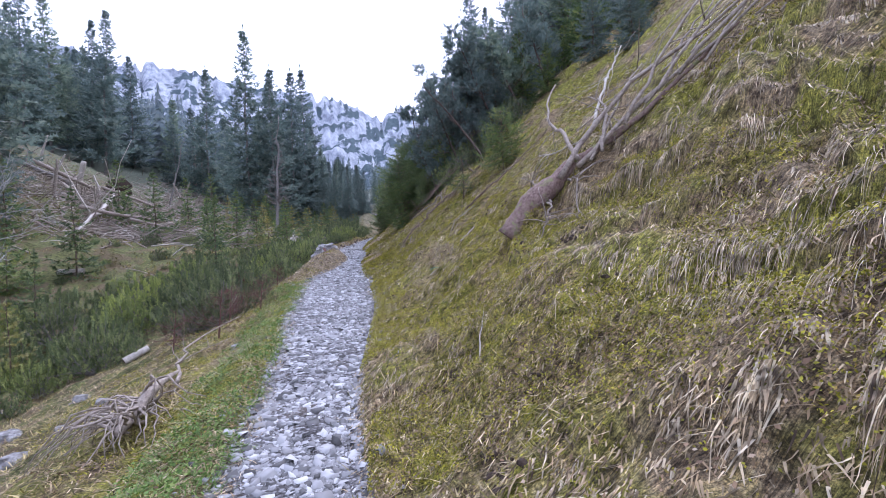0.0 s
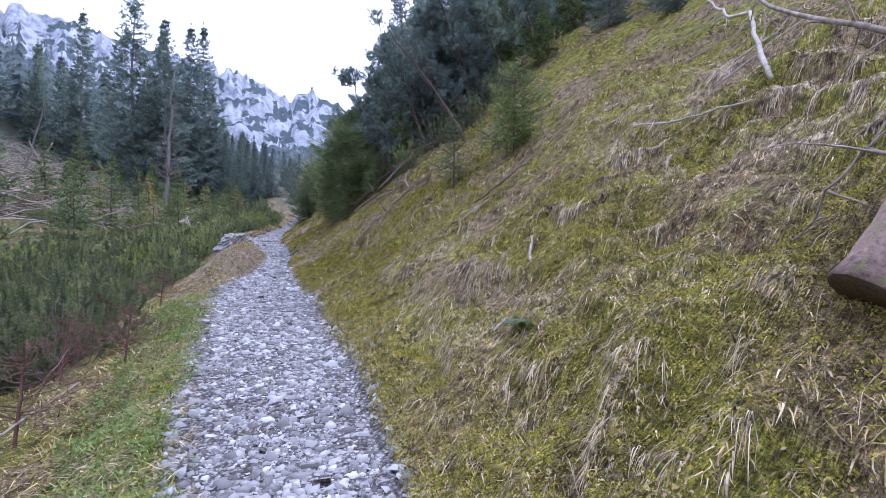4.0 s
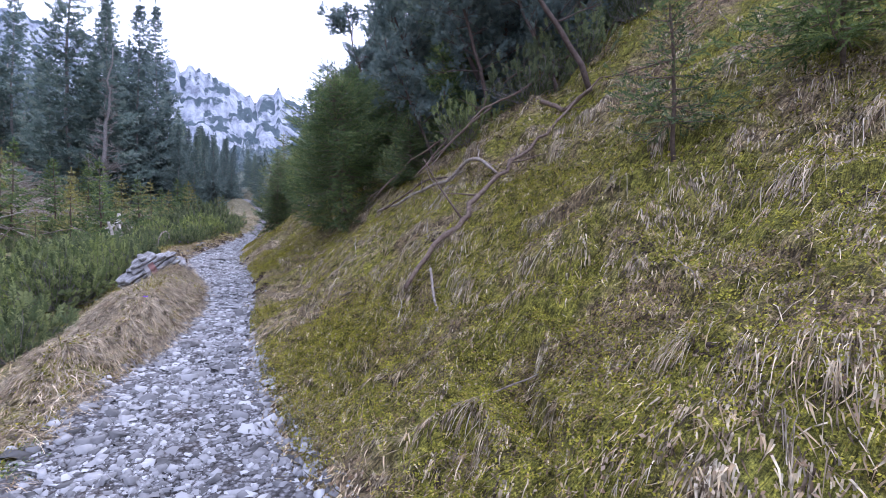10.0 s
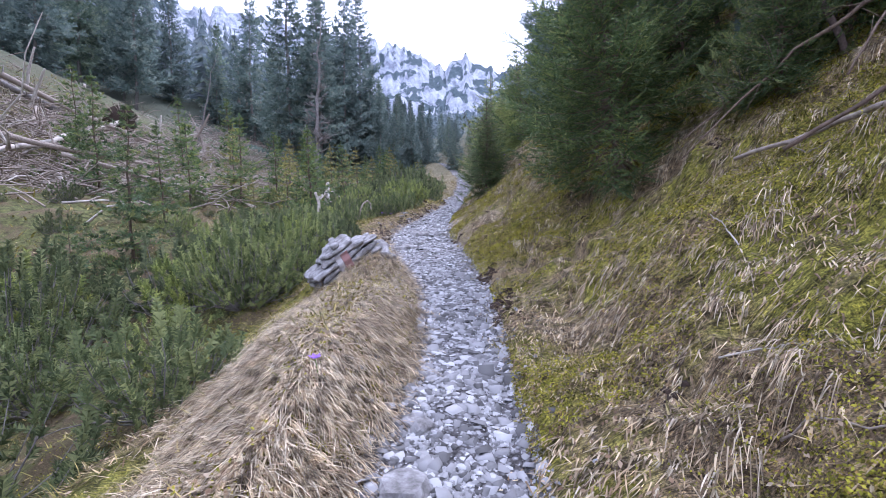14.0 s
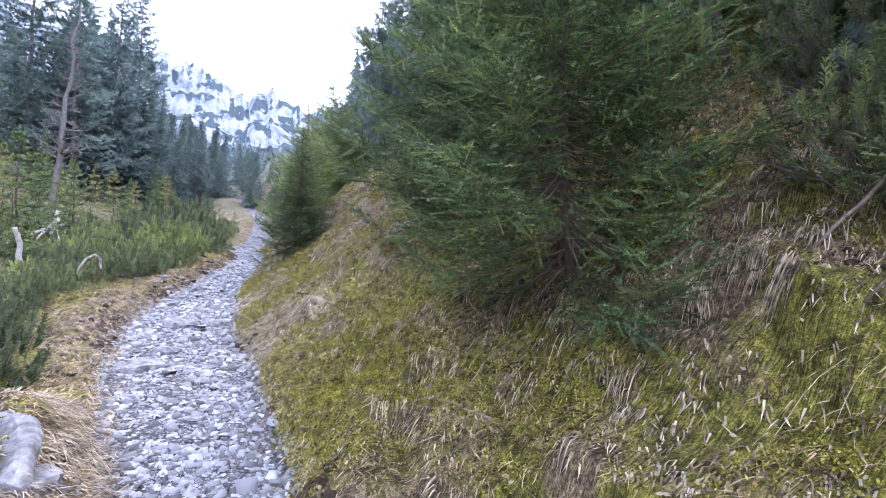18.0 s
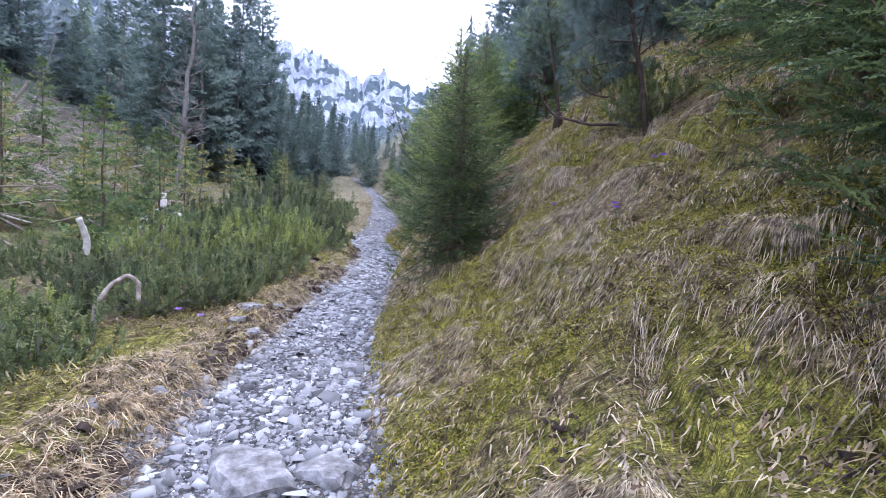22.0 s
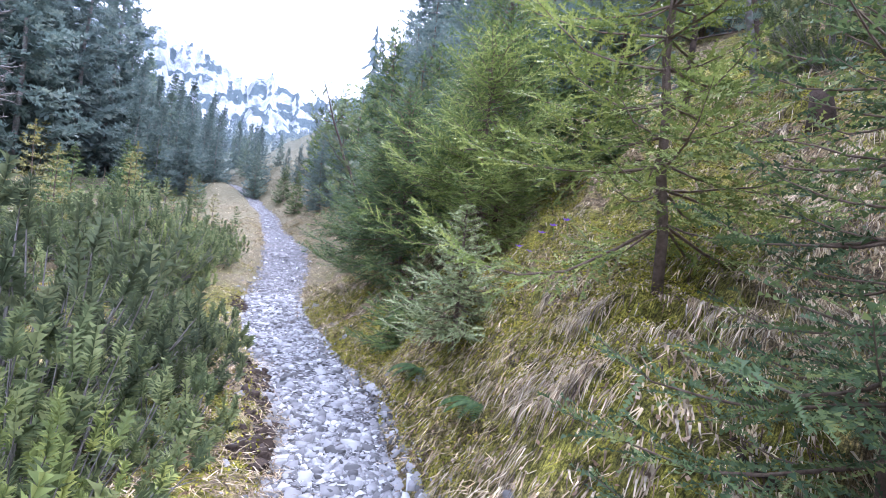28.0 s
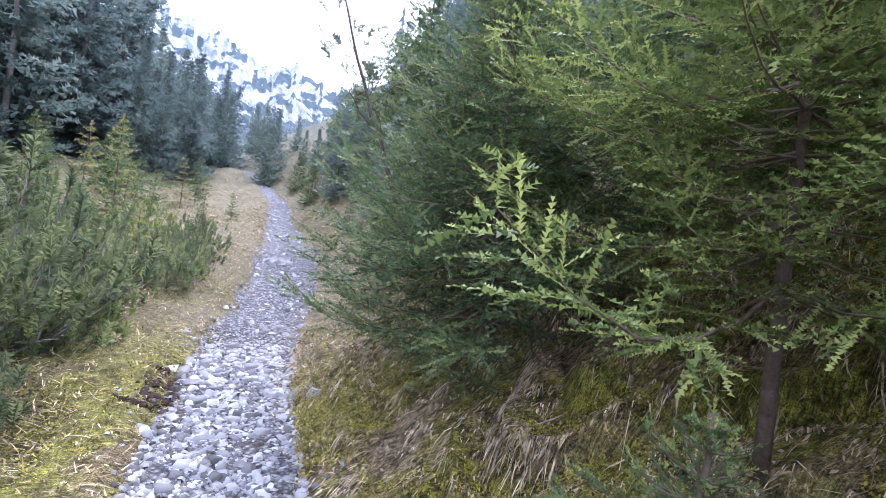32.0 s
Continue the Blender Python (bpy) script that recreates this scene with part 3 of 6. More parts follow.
r = rng(11)
gxs, gys = zip(trail_points(r, 72000, -1.5, 34), trail_points(r, 5000, 34, 60), trail_points(r, 800, -7, -1.5))
gravel_x, gravel_y = np.concatenate(gxs), np.concatenate(gys)
gsize = np.clip(r.lognormal(-3.62, 0.46, len(gravel_x)), 0.013, 0.09)
scatter_stones("path_gravel", "loose angular pale grey limestone gravel on the footpath", gravel_x, gravel_y, gsize, 12, MAT_GRAVEL)
fx_, fy_ = trail_points(rng(15), 62000, -1.5, 30, 0.1)
fz_ = ground_z(fx_, fy_) + 0.004
r = rng(16)
fv = np.array([(1, 0, -0.4), (-0.5, 0.87, -0.4), (-0.5, -0.87, -0.4), (0, 0, 0.6)])[None] * r.uniform(0.005, 0.014, (62000, 1, 1)) * r.uniform(0.6, 1.4, (62000, 4, 3))
a_ = r.uniform(0, 6.28, (62000, 1))
fv = np.stack([fv[..., 0] * np.cos(a_) - fv[..., 1] * np.sin(a_), fv[..., 0] * np.sin(a_) + fv[..., 1] * np.cos(a_), fv[..., 2]], -1) + np.stack([fx_, fy_, fz_], -1)[:, None]
chips = mesh_object("path_chippings", fv.reshape(-1, 3), (np.arange(62000)[:, None, None] * 4 + np.array([(0, 1, 3), (1, 2, 3), (2, 0, 3)])[None]).reshape(-1, 3), MAT_GRAVEL)
tagged(chips, "fine limestone chippings between the stones of the path", "gravel", kind="stuff")
r = rng(13)
sy = r.uniform(0, 36, 900)
side = r.random(900) < 0.6
sxx = np.where(side, left_edge(sy) - np.abs(r.normal(0, 0.14, 900)), right_edge(sy) + np.abs(r.normal(0, 0.12, 900)))
scatter_stones("verge_gravel", "scattered limestone chips in the grass beside the path", sxx, sy, np.clip(r.lognormal(-3.6, 0.5, 900), 0.015, 0.1), 14, MAT_GRAVEL)

# clods of dark humus: broken rim of the path, cut foot of the bank, bare pockets on the slope
cy_ = np.concatenate([r.uniform(19.8, 33, 2600), r.uniform(16.6, 21.5, 900)])
cl_ = np.arange(3500) < 2600
ragged = value_noise(cy_, cy_ * 0 + 5, 0.8) > -0.12
cx_ = np.where(cl_, left_edge(cy_) - np.abs(r.normal(0.02, 0.1, 3500)), right_edge(cy_) + np.abs(r.normal(0.0, 0.06, 3500)))
scatter_stones("soil_clods", "dark crumbling humus along the broken rim of the path", cx_[ragged], cy_[ragged], np.clip(r.lognormal(-3.5, 0.5, ragged.sum()), 0.012, 0.09), 17, MAT_SOIL, 0.15)
hy, hd = r.uniform(0, 33, 60), r.uniform(0.25, 2.4, 60)
hx = right_edge(hy) + hd
scatter_stones("bare_soil_pockets", "small dark pockets of bare soil between the moss cushions", np.repeat(hx, 40) + r.normal(0, 0.04, 2400), np.repeat(hy, 40) + r.normal(0, 0.1, 2400), np.clip(r.lognormal(-4.1, 0.4, 2400), 0.008, 0.035), 18, MAT_SOIL, 0.1)

# mountains behind the valley
AZ = [-75, -50, -38, -31, -26, -20, -16, -12, -8.5, -6, -3.5, -1, 0.2, 2, 4, 6, 8.6, 14, 25, 40, 70]
EL = [25, 23, 22.2, 21.4, 20.8, 20.5, 20.2, 19.6, 19, 18.6, 18.2, 17.8, 17.2, 16, 17.1, 16.5, 15.8, 17, 19, 21, 24]
az = np.radians(np.linspace(-75, 70, 620))
rad = np.concatenate([np.linspace(380, 640, 26), np.linspace(655, 930, 40)])
ga, gr = np.meshgrid(az, rad)
crest = np.tan(np.radians(np.interp(np.degrees(ga), AZ, EL))) * 930 + 1.6
mx, my = gr * np.sin(ga), gr * np.cos(ga)
rise = np.clip((gr - 380) / 550, 0, 1)
mz = 60 + (crest - 60) * (0.42 * rise + 0.58 * rise ** 2.6)
amp = np.clip(np.sin(rise * math.pi * 0.93), 0, 1) + 0.12
mz += amp * (np.abs(value_noise(mx, my, 60)) * -46 + value_noise(mx + 500, my, 22) * 26 + value_noise(mx, my + 200, 9) * 13)
mz += (value_noise(np.degrees(ga) * 10, ga * 0, 4.1) * 12 + value_noise(np.degrees(ga) * 10, ga * 0 + 50, 1.7) * 9 + value_noise(np.degrees(ga) * 10, ga * 0 + 90, 5.5) * 14) * rise ** 3
mz[0] = 20
na, nr = len(az), len(rad)
ii, jj = np.meshgrid(np.arange(nr - 1), np.arange(na - 1), indexing="ij")
base = ii * na + jj
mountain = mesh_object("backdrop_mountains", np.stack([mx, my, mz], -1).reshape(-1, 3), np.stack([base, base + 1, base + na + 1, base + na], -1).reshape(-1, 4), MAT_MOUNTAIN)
tagged(mountain, "jagged pale limestone mountain ridge above dark forest, blued for haze", "mountain", kind="structure")


# ---- plants ----
UP = np.array([0.0, 0.0, 1.0])


def needle_strips(bag, o, d, length, r, pairs, nl, nw, lift=0.25, flat=0.8):
    """Twigs with needles on both sides; each twig is one piece."""
    n = len(o)
    if n == 0:
        return
    s = unit(np.cross(d, UP) + r.normal(0, 0.4, (n, 3)))
    k = np.linspace(0, 1, pairs + 1)
    stem = o[:, None] + d[:, None] * (length[:, None] * k)[..., None]
    side = np.array([1.0, -1.0])
    mid = (stem[:, :-1] + stem[:, 1:]) / 2
    nd = d[:, None, None] * 0.62 + s[:, None, None] * side[None, None, :, None] * flat
    nd = nd + UP * (lift + r.normal(0, 0.5, (n, pairs, 2, 1)))
    nd = unit(nd) * (nl * (1.05 - 0.45 * k[1:])[None, :, None, None] * r.uniform(0.75, 1.2, (n, pairs, 2, 1)))
    apex = mid[:, :, None] + nd
    per = pairs + 1 + 2 * pairs
    v = np.concatenate([stem, apex.reshape(n, -1, 3)], 1)
    i = np.arange(pairs)
    t = np.concatenate([np.stack([i, i + 1, pairs + 1 + 2 * i], -1), np.stack([i + 1, i, pairs + 2 + 2 * i], -1)])
    bag.add(v.reshape(-1, 3), (np.arange(n)[:, None, None] * per + t[None]).reshape(-1, 3))


def spruce_meshes(seed, height, width, whorl, arms, step, pairs, nl, shape=0.75, bare=0.05, droop=0.18, dead=0.0, fine=0.0):
    """Trunk, twig and needle geometry of one spruce standing at the origin."""
    r = rng(seed)
    trunk, twigs, crown = Bag(), Bag(), Bag()
    nseg = 10
    tz = np.linspace(0, height, nseg)
    bend = np.cumsum(r.normal(0, height * 0.006, (nseg, 2)), 0)
    tp = np.column_stack([bend[:, 0], bend[:, 1], tz])
    tp[0, 2] = -0.15
    rad = 0.006 + 0.0085 * height * (1 - tz / height) ** 0.9
    trunk.tube(tp, rad, 7)
    os_, ds_, ls_ = [], [], []
    z = height * bare
    while z < height * 0.985:
        f = z / height
        reach = width / 2 * (1 - f) ** shape * (0.72 + 0.28 * min(1, f / 0.12)) + 0.02 * height * 0.3
        root = np.array([np.interp(z, tz, tp[:, 0]), np.interp(z, tz, tp[:, 1]), z])
        a0 = r.uniform(0, 6.28)
        for k in range(arms):
            a = a0 + k * 6.283 / arms + r.normal(0, 0.35)
            L = reach * (r.uniform(0.5, 1.2) if r.random() > 0.12 else 0.25)
            sag = droop * r.uniform(0.3, 1.9)
            h = np.array([math.cos(a), math.sin(a), 0])
            m = 6
            t = np.linspace(0, 1, m)
            rise = (0.45 * f - 0.08) * t - sag * (1 - f) * np.sin(t * 2.4) + 0.14 * t ** 3
            pts = root + h * (L * t)[:, None] + UP * (L * rise + r.normal(0, 0.01 * L, m))[:, None]
            twigs.tube(pts, np.linspace(0.0028 + 0.007 * L, 0.0015, m), 3, False)
            cnt = max(2, int(L / step))
            u = (np.arange(cnt) + r.uniform(0, 1)) / cnt
            u = u[u > (0.12 + dead * (1 - f))]
            if len(u) == 0:
                continue
            pos = np.stack([np.interp(u, t, pts[:, c]) for c in range(3)], -1)
            tang = unit(np.stack([np.interp(u, t, np.gradient(pts[:, c])) for c in range(3)], -1))
            sidev = unit(np.cross(tang, UP))
            for sgn in (1, -1):
                dd = unit(tang * r.uniform(0.6, 1.0, (len(u), 1)) + sidev * sgn * r.uniform(0.6, 1.0, (len(u), 1)) + UP * r.normal(-0.06, 0.34, (len(u), 1)))
                os_.append(pos)
                ds_.append(dd)
                ls_.append(np.clip(L * (0.42 - 0.26 * u) * r.uniform(0.7, 1.25, len(u)), step * 0.9, None))
            os_.append(pts[-2:-1])
            ds_.append(unit(pts[-1:] - pts[-2:-1]))
            ls_.append(np.array([np.linalg.norm(pts[-1] - pts[-2]) * 1.25]))
        z += whorl * r.uniform(0.75, 1.25) * (1.15 - 0.4 * f)
    os_.append(tp[-2:-1] + UP * height * 0.05)
    ds_.append(UP[None])
    ls_.append(np.array([height * 0.1]))
    o, d, L = np.concatenate(os_), np.concatenate(ds_), np.concatenate(ls_)
    if fine:
        L = np.minimum(L, 0.3)
        big = np.nonzero(L > 0.11)[0]
        per = np.maximum((L[big] / 0.055).astype(int), 1)
        own = np.repeat(big, per)
        along = r.uniform(0.12, 0.9, len(own))
        flank = unit(np.cross(d[own], UP) + r.normal(0, 0.15, (len(own), 3))) * np.where(r.random(len(own)) < 0.5, -1, 1)[:, None]
        so = o[own] + d[own] * (L[own] * along)[:, None]
        sd = unit(d[own] * 0.75 + flank * 0.7 + UP * r.normal(-0.02, 0.25, (len(own), 1)))
        sl = np.clip(L[own] * (1 - along) * r.uniform(0.4, 0.7, len(own)), 0.035, 0.13)
        o, d, L = np.concatenate([o, so]), np.concatenate([d, sd]), np.concatenate([L, sl])
        want = np.clip((L / fine).astype(int), 4, 22)
        for lo_, hi_ in ((4, 6), (6, 9), (9, 13), (13, 23)):
            k = (want >= lo_) & (want < hi_)
            needle_strips(crown, o[k], d[k], L[k], r, (lo_ + hi_) // 2, nl, nl * 0.3)
    else:
        needle_strips(crown, o, d, L, r, pairs, nl, nl * 0.3)
    return trunk, twigs, crown


def spruce(name, place, label, seed, height, width, mat=None, turn=0.0, lean=(0, 0), bark=None, group="", thin=True, **kw):
    e = empty(name, place, label, "tree", group)
    e.rotation_euler = (radians(lean[0]), radians(lean[1]), turn)
    trunk, twigs, crown = spruce_meshes(seed, height, width, **kw)
    trunk.object("trunk", bark or MAT_BARK, e, smooth=True)
    if thin:
        tagged(twigs.object("branchwork", MAT_TWIG, e, "thin brown branches"), kind="stuff")
    crown.object("crown", mat or MAT_SPRUCE, e)
    return e


def on_ground(x, y, sink=0.0):
    return (float(x), float(y), float(ground_z(x, y)) - sink)


def pine_bush_meshes(seed, width, height, shoots):
    """A mountain pine: bowed stems that rise and end in bottle-brush shoots."""
    r = rng(seed)
    stems, brush = Bag(), Bag()
    os_, ds_, ls_ = [], [], []
    for i in range(shoots):
        a, q = r.uniform(0, 6.28), math.sqrt(r.uniform(0.0, 1))
        tip = np.array([math.cos(a) * q * width / 2, math.sin(a) * q * width / 2, height * (1 - 0.55 * q ** 2) * r.uniform(0.55, 1.08)])
        root = np.array([tip[0] * 0.12, tip[1] * 0.12, -0.05])
        m = 6
        t = np.linspace(0, 1, m)[:, None]
        pts = root + (tip - root) * np.concatenate([t ** 0.75, t ** 0.75, t ** 1.5], 1) + r.normal(0, 0.015, (m, 3))
        stems.tube(pts, np.linspace(0.011, 0.004, m), 3, False)
        if i % 5 == 0:
            q = unit(np.array([tip[0], tip[1], 0]) + r.normal(0, 0.2, 3)) * r.uniform(0.3, 0.55) * width
            stems.tube(bent(root, root + [q[0], q[1], r.uniform(0.1, 0.4) * height], 6, 0.04, 0.02, r), np.linspace(0.014, 0.003, 6), 3, False)
        d = unit(pts[-1] - pts[-2] + UP * 0.1)
        n = 6
        for k in range(n):
            L = r.uniform(0.1, 0.2) * (1.35 if k == 0 else 0.8)
            dd = unit(d * 0.6 + (r.normal(0, 0.5, 3) if k else r.normal(0, 0.12, 3)) + UP * 0.5)
            base = pts[(5, 5, 4, 4, 3, 2)[k]] - d * 0.05 * k * r.uniform(0.0, 1.0)
            os_.append(base)
            ds_.append(dd)
            ls_.append(L)
    o, d, L = np.array(os_), np.array(ds_), np.array(ls_)
    for turn in range(3):
        w = unit(np.cross(d, r.normal(0, 1, (len(d), 3))))
        needle_brush(brush, o, d, L, w, r, 6, 0.058)
    return stems, brush


def needle_brush(bag, o, d, length, s, r, pairs, nl):
    n = len(o)
    k = np.linspace(0, 1, pairs + 1)
    stem = o[:, None] + d[:, None] * (length[:, None] * k)[..., None]
    mid = (stem[:, :-1] + stem[:, 1:]) / 2
    nd = d[:, None, None] * 0.5 + s[:, None, None] * np.array([1.0, -1.0])[None, None, :, None] * r.uniform(0.5, 1.0, (n, pairs, 2, 1)) + r.normal(0, 0.18, (n, pairs, 2, 3))
    apex = mid[:, :, None] + unit(nd) * nl * r.uniform(0.7, 1.25, (n, pairs, 2, 1))
    per = pairs + 1 + 2 * pairs
    v = np.concatenate([stem, apex.reshape(n, -1, 3)], 1)
    i = np.arange(pairs)
    t = np.concatenate([np.stack([i, i + 1, pairs + 1 + 2 * i], -1), np.stack([i + 1, i, pairs + 2 + 2 * i], -1)])
    bag.add(v.reshape(-1, 3), (np.arange(n)[:, None, None] * per + t[None]).reshape(-1, 3))


def pine_bush(place, label, seed, width, height, shoots):
    e = empty("mountain_pine", place, label, "shrub", "mountain pine shrubs beside the path")
    stems, brush = pine_bush_meshes(seed, width, height, shoots)
    tagged(stems.object("stemwork", MAT_GREYBARK, e, "bowed grey-brown stems"), kind="stuff")
    brush.object("foliage", MAT_PINE, e)
    return e


def bare_tree(name, place, label, seed, height, mat, lean=(0.0, 0.0), girth=0.02, limbs=16, depth=2, leaf=None, turn=0.0, bow=0.0, reach=0.26):
    """A leafless tree or snag: tapered trunk and forking limbs."""
    r = rng(seed)
    e = empty(name, place, label, "tree")
    e.rotation_euler = (0, 0, turn)
    trunk, limb, crown = Bag(), Bag(), Bag()
    m = 12
    t = np.linspace(0, 1, m)
    tp = np.column_stack([t * lean[0] * height + bow * np.sin(t * 3.1) * height, t * lean[1] * height, t * height]) + r.normal(0, 0.008 * height, (m, 3)) * t[:, None]
    tp[0, 2] = -0.2
    trunk.tube(tp, girth * height * (1 - 0.85 * t) + 0.004, 7)
    os_, ds_, ls_ = [], [], []

    def fork(p, d, L, rad, level):
        n = 5
        pts = p + d * (np.linspace(0, L, n))[:, None] + np.cumsum(r.normal(0, 0.05 * L, (n, 3)), 0) * np.linspace(0, 1, n)[:, None] + UP * (0.12 * L * np.linspace(0, 1, n) ** 2)[:, None]
        limb.tube(pts, np.linspace(rad, rad * 0.3, n), 4 if level else 5, False)
        if leaf is not None and level >= 1:
            os_.append(pts[-2])
            ds_.append(unit(pts[-1] - pts[-2]))
            ls_.append(max(0.12, L * 0.4))
        if level < depth:
            for _ in range(4):
                q = r.uniform(0.3, 0.95)
                s = pts[int(q * (n - 1))]
                fork(s, unit(d + r.normal(0, 0.6, 3) + UP * 0.15), L * r.uniform(0.35, 0.6), rad * 0.5, level + 1)

    for i in range(limbs):
        f = r.uniform(0.22, 0.97 if leaf is None else 0.9)
        p = np.array([np.interp(f, t, tp[:, c]) for c in range(3)])
        a = r.uniform(0, 6.28)
        d = unit(np.array([math.cos(a), math.sin(a), r.uniform(-0.1, 0.7)]))
        fork(p, d, height * reach * (1.15 - f if leaf is None else 1.05 - 0.6 * f) * r.uniform(0.6, 1.2), girth * height * 0.3 * (1.1 - f) + 0.003, 0)
    trunk.object("trunk", mat, e, smooth=True)
    tagged(limb.object("branchwork", mat, e), kind="stuff")
    if leaf is not None and os_:
        o, d, L = np.array(os_), np.array(ds_), np.array(ls_)
        for _ in range(3):
            needle_brush(crown, o + r.normal(0, 0.05, o.shape), d, L, unit(np.cross(d, r.normal(0, 1, (len(d), 3)))), r, 9, 0.07)
        crown.object("crown", leaf, e)
    return e


# ---- grass, moss and litter, uncountable ----
def blades(name, label, mat, x, y, count, length, seed, spread=0.1, droop=0.8, width=0.0045, segs=3, upright=0.6, down=0.6, fan=0.75, spill=0.5, perch=0.0):
    """Tufts of arching blades, hanging down the slope; perch: height of the tussock that they grow from."""
    r = rng(seed)
    n = len(x) * count
    cx, cy = np.repeat(x, count), np.repeat(y, count)
    ln = np.repeat(length, count) * r.uniform(0.45, 1.15, n)
    bx, by = cx + r.normal(0, spread, n) * 0.6, cy + r.normal(0, spread, n)
    e = 0.15
    gzx = (ground_z(cx + e, cy) - ground_z(cx - e, cy)) / (2 * e)
    gzy = (ground_z(cx, cy + e) - ground_z(cx, cy - e)) / (2 * e)
    fall = -np.stack([gzx, gzy], -1)
    fall = fall / (np.linalg.norm(fall, axis=1, keepdims=True) + 0.3)
    a = r.uniform(0, 6.28, n)
    h = np.stack([np.cos(a), np.sin(a)], -1) * fan + fall * down * 2
    h = h / (np.linalg.norm(h, axis=1, keepdims=True) + 1e-6)
    bz = ground_z(bx, by) - 0.015 + perch * np.repeat(length, count)
    root = np.stack([bx, by, bz], -1)
    hd = np.concatenate([h, np.zeros((n, 1))], 1)
    wv = np.stack([-h[:, 1], h[:, 0], np.zeros(n)], -1) * (width * r.uniform(0.6, 1.4, n))[:, None]
    k = np.linspace(0, 1, segs + 1)
    up0 = upright * r.uniform(0.5, 1.3, n)
    out = hd[:, None] * (ln[:, None] * (k * spill + 0.12 * k ** 2))[..., None]
    rise = ln[:, None] * (up0[:, None] * k - droop * r.uniform(0.7, 1.25, n)[:, None] * k ** 2)
    sway = r.normal(0, 0.12, (n, 1)) * ln[:, None] * k ** 2
    line = root[:, None] + out + UP * rise[..., None] + (wv / width)[:, None] * sway[..., None]
    floor_z = ground_z(line[..., 0], line[..., 1]) + 0.012
    line[..., 2] = np.maximum(line[..., 2], floor_z - 0.03 * k[None])
    taper = (1 - 0.5 * k[:-1])
    lo, hi = line[:, :-1] - wv[:, None] * taper[None, :, None], line[:, :-1] + wv[:, None] * taper[None, :, None]
    v = np.concatenate([np.stack([lo, hi], 2).reshape(n, -1, 3), line[:, -1:]], 1)
    per = 2 * segs + 1
    base = np.arange(n)[:, None, None] * per
    q = np.array([(2 * i, 2 * i + 1, 2 * i + 3, 2 * i + 2) for i in range(segs - 1)]).reshape(-1, 4)
    f = [(base + q[None]).reshape(-1, 4), (base + np.array([[2 * segs - 2, 2 * segs - 1, 2 * segs]])[None]).reshape(-1, 3)]
    ob = mesh_object(name, v.reshape(-1, 3), f, mat)
    return tagged(ob, label, "grass", kind="stuff")


def leaflets(name, label, category, mat, x, y, size, seed, lift=0.03, tilt=0.6):
    """Small diamond leaves lying on or just over the ground."""
    r = rng(seed)
    n = len(x)
    z = ground_z(x, y) + r.uniform(0.0, lift, n)
    nrm = unit(np.stack([r.normal(-0.45, tilt, n), r.normal(0, tilt, n), np.ones(n)], -1))
    a = unit(np.cross(nrm, r.normal(0, 1, (n, 3))))
    b = np.cross(nrm, a)
    c = np.stack([x, y, z], -1)
    s = (size * r.uniform(0.6, 1.35, n))[:, None]
    v = np.stack([c - a * s, c + b * s * 0.55, c + a * s, c - b * s * 0.55 + nrm * s * 0.2], 1)
    ob = mesh_object(name, v.reshape(-1, 3), np.arange(n * 4).reshape(-1, 4), mat)
    return tagged(ob, label, category, kind="stuff")


def bank_points(r, n, d0, d1, y0, y1, side=1, power=1.0):
    y = r.uniform(y0, y1, n)
    d = d0 + (d1 - d0) * r.random(n) ** power
    x = right_edge(y) + d if side > 0 else left_edge(y) - d
    return x, y


def keep(x, y, size, low, seed=0):
    m = value_noise(x + seed * 13.7, y - seed * 5.1, size) > low
    return x[m], y[m]


r = rng(21)
# long straw tufts that hang over the right bank, in drifts
x, y = keep(*bank_points(r, 7000, 0.1, 4.6, -0.8, 33.5, 1, 1.15), 0.5, -0.05, 1)
blades("hanging_straw_grass", "long dry straw-coloured grass tufts hanging down the bank", MAT_STRAW, x, y, 15, r.uniform(0.08, 0.24, len(x)), 22, 0.028, 1.1, 0.0034, 3, 0.42, 0.9, 0.45, 0.36)
TUFT_X = np.array([1.7, 1.45, 1.47, 1.85, 1.53, 1.85, 1.18, 1.35, 1.25, 1.6, 1.33, 0.95, 1.47, 1.47, 1.21, 1.1, 1.05, 0.9, 0.98, 0.4, 1.3, 1.02, 0.87, 0.78])
TUFT_Y = np.array([2.04, 1.97, 1.57, 1.7, 2.24, 1.39, 8.24, 7.9, 10.99, 9.79, 10.57, 14.37, 13.77, 13.64, 12.76, 23.55, 22.97, 22.13, 23.68, 23.29, 24.55, 23.92, 23.03, 23.01])
def lips(x, y, steep=0.25):
    """Keep places just above a steep little step of the bank."""
    low = ground_z(x, y) - ground_z(x - 0.16, y)
    high = ground_z(x + 0.12, y) - ground_z(x, y)
    m = (low > steep) & (high < 0.12)
    return x[m], y[m]


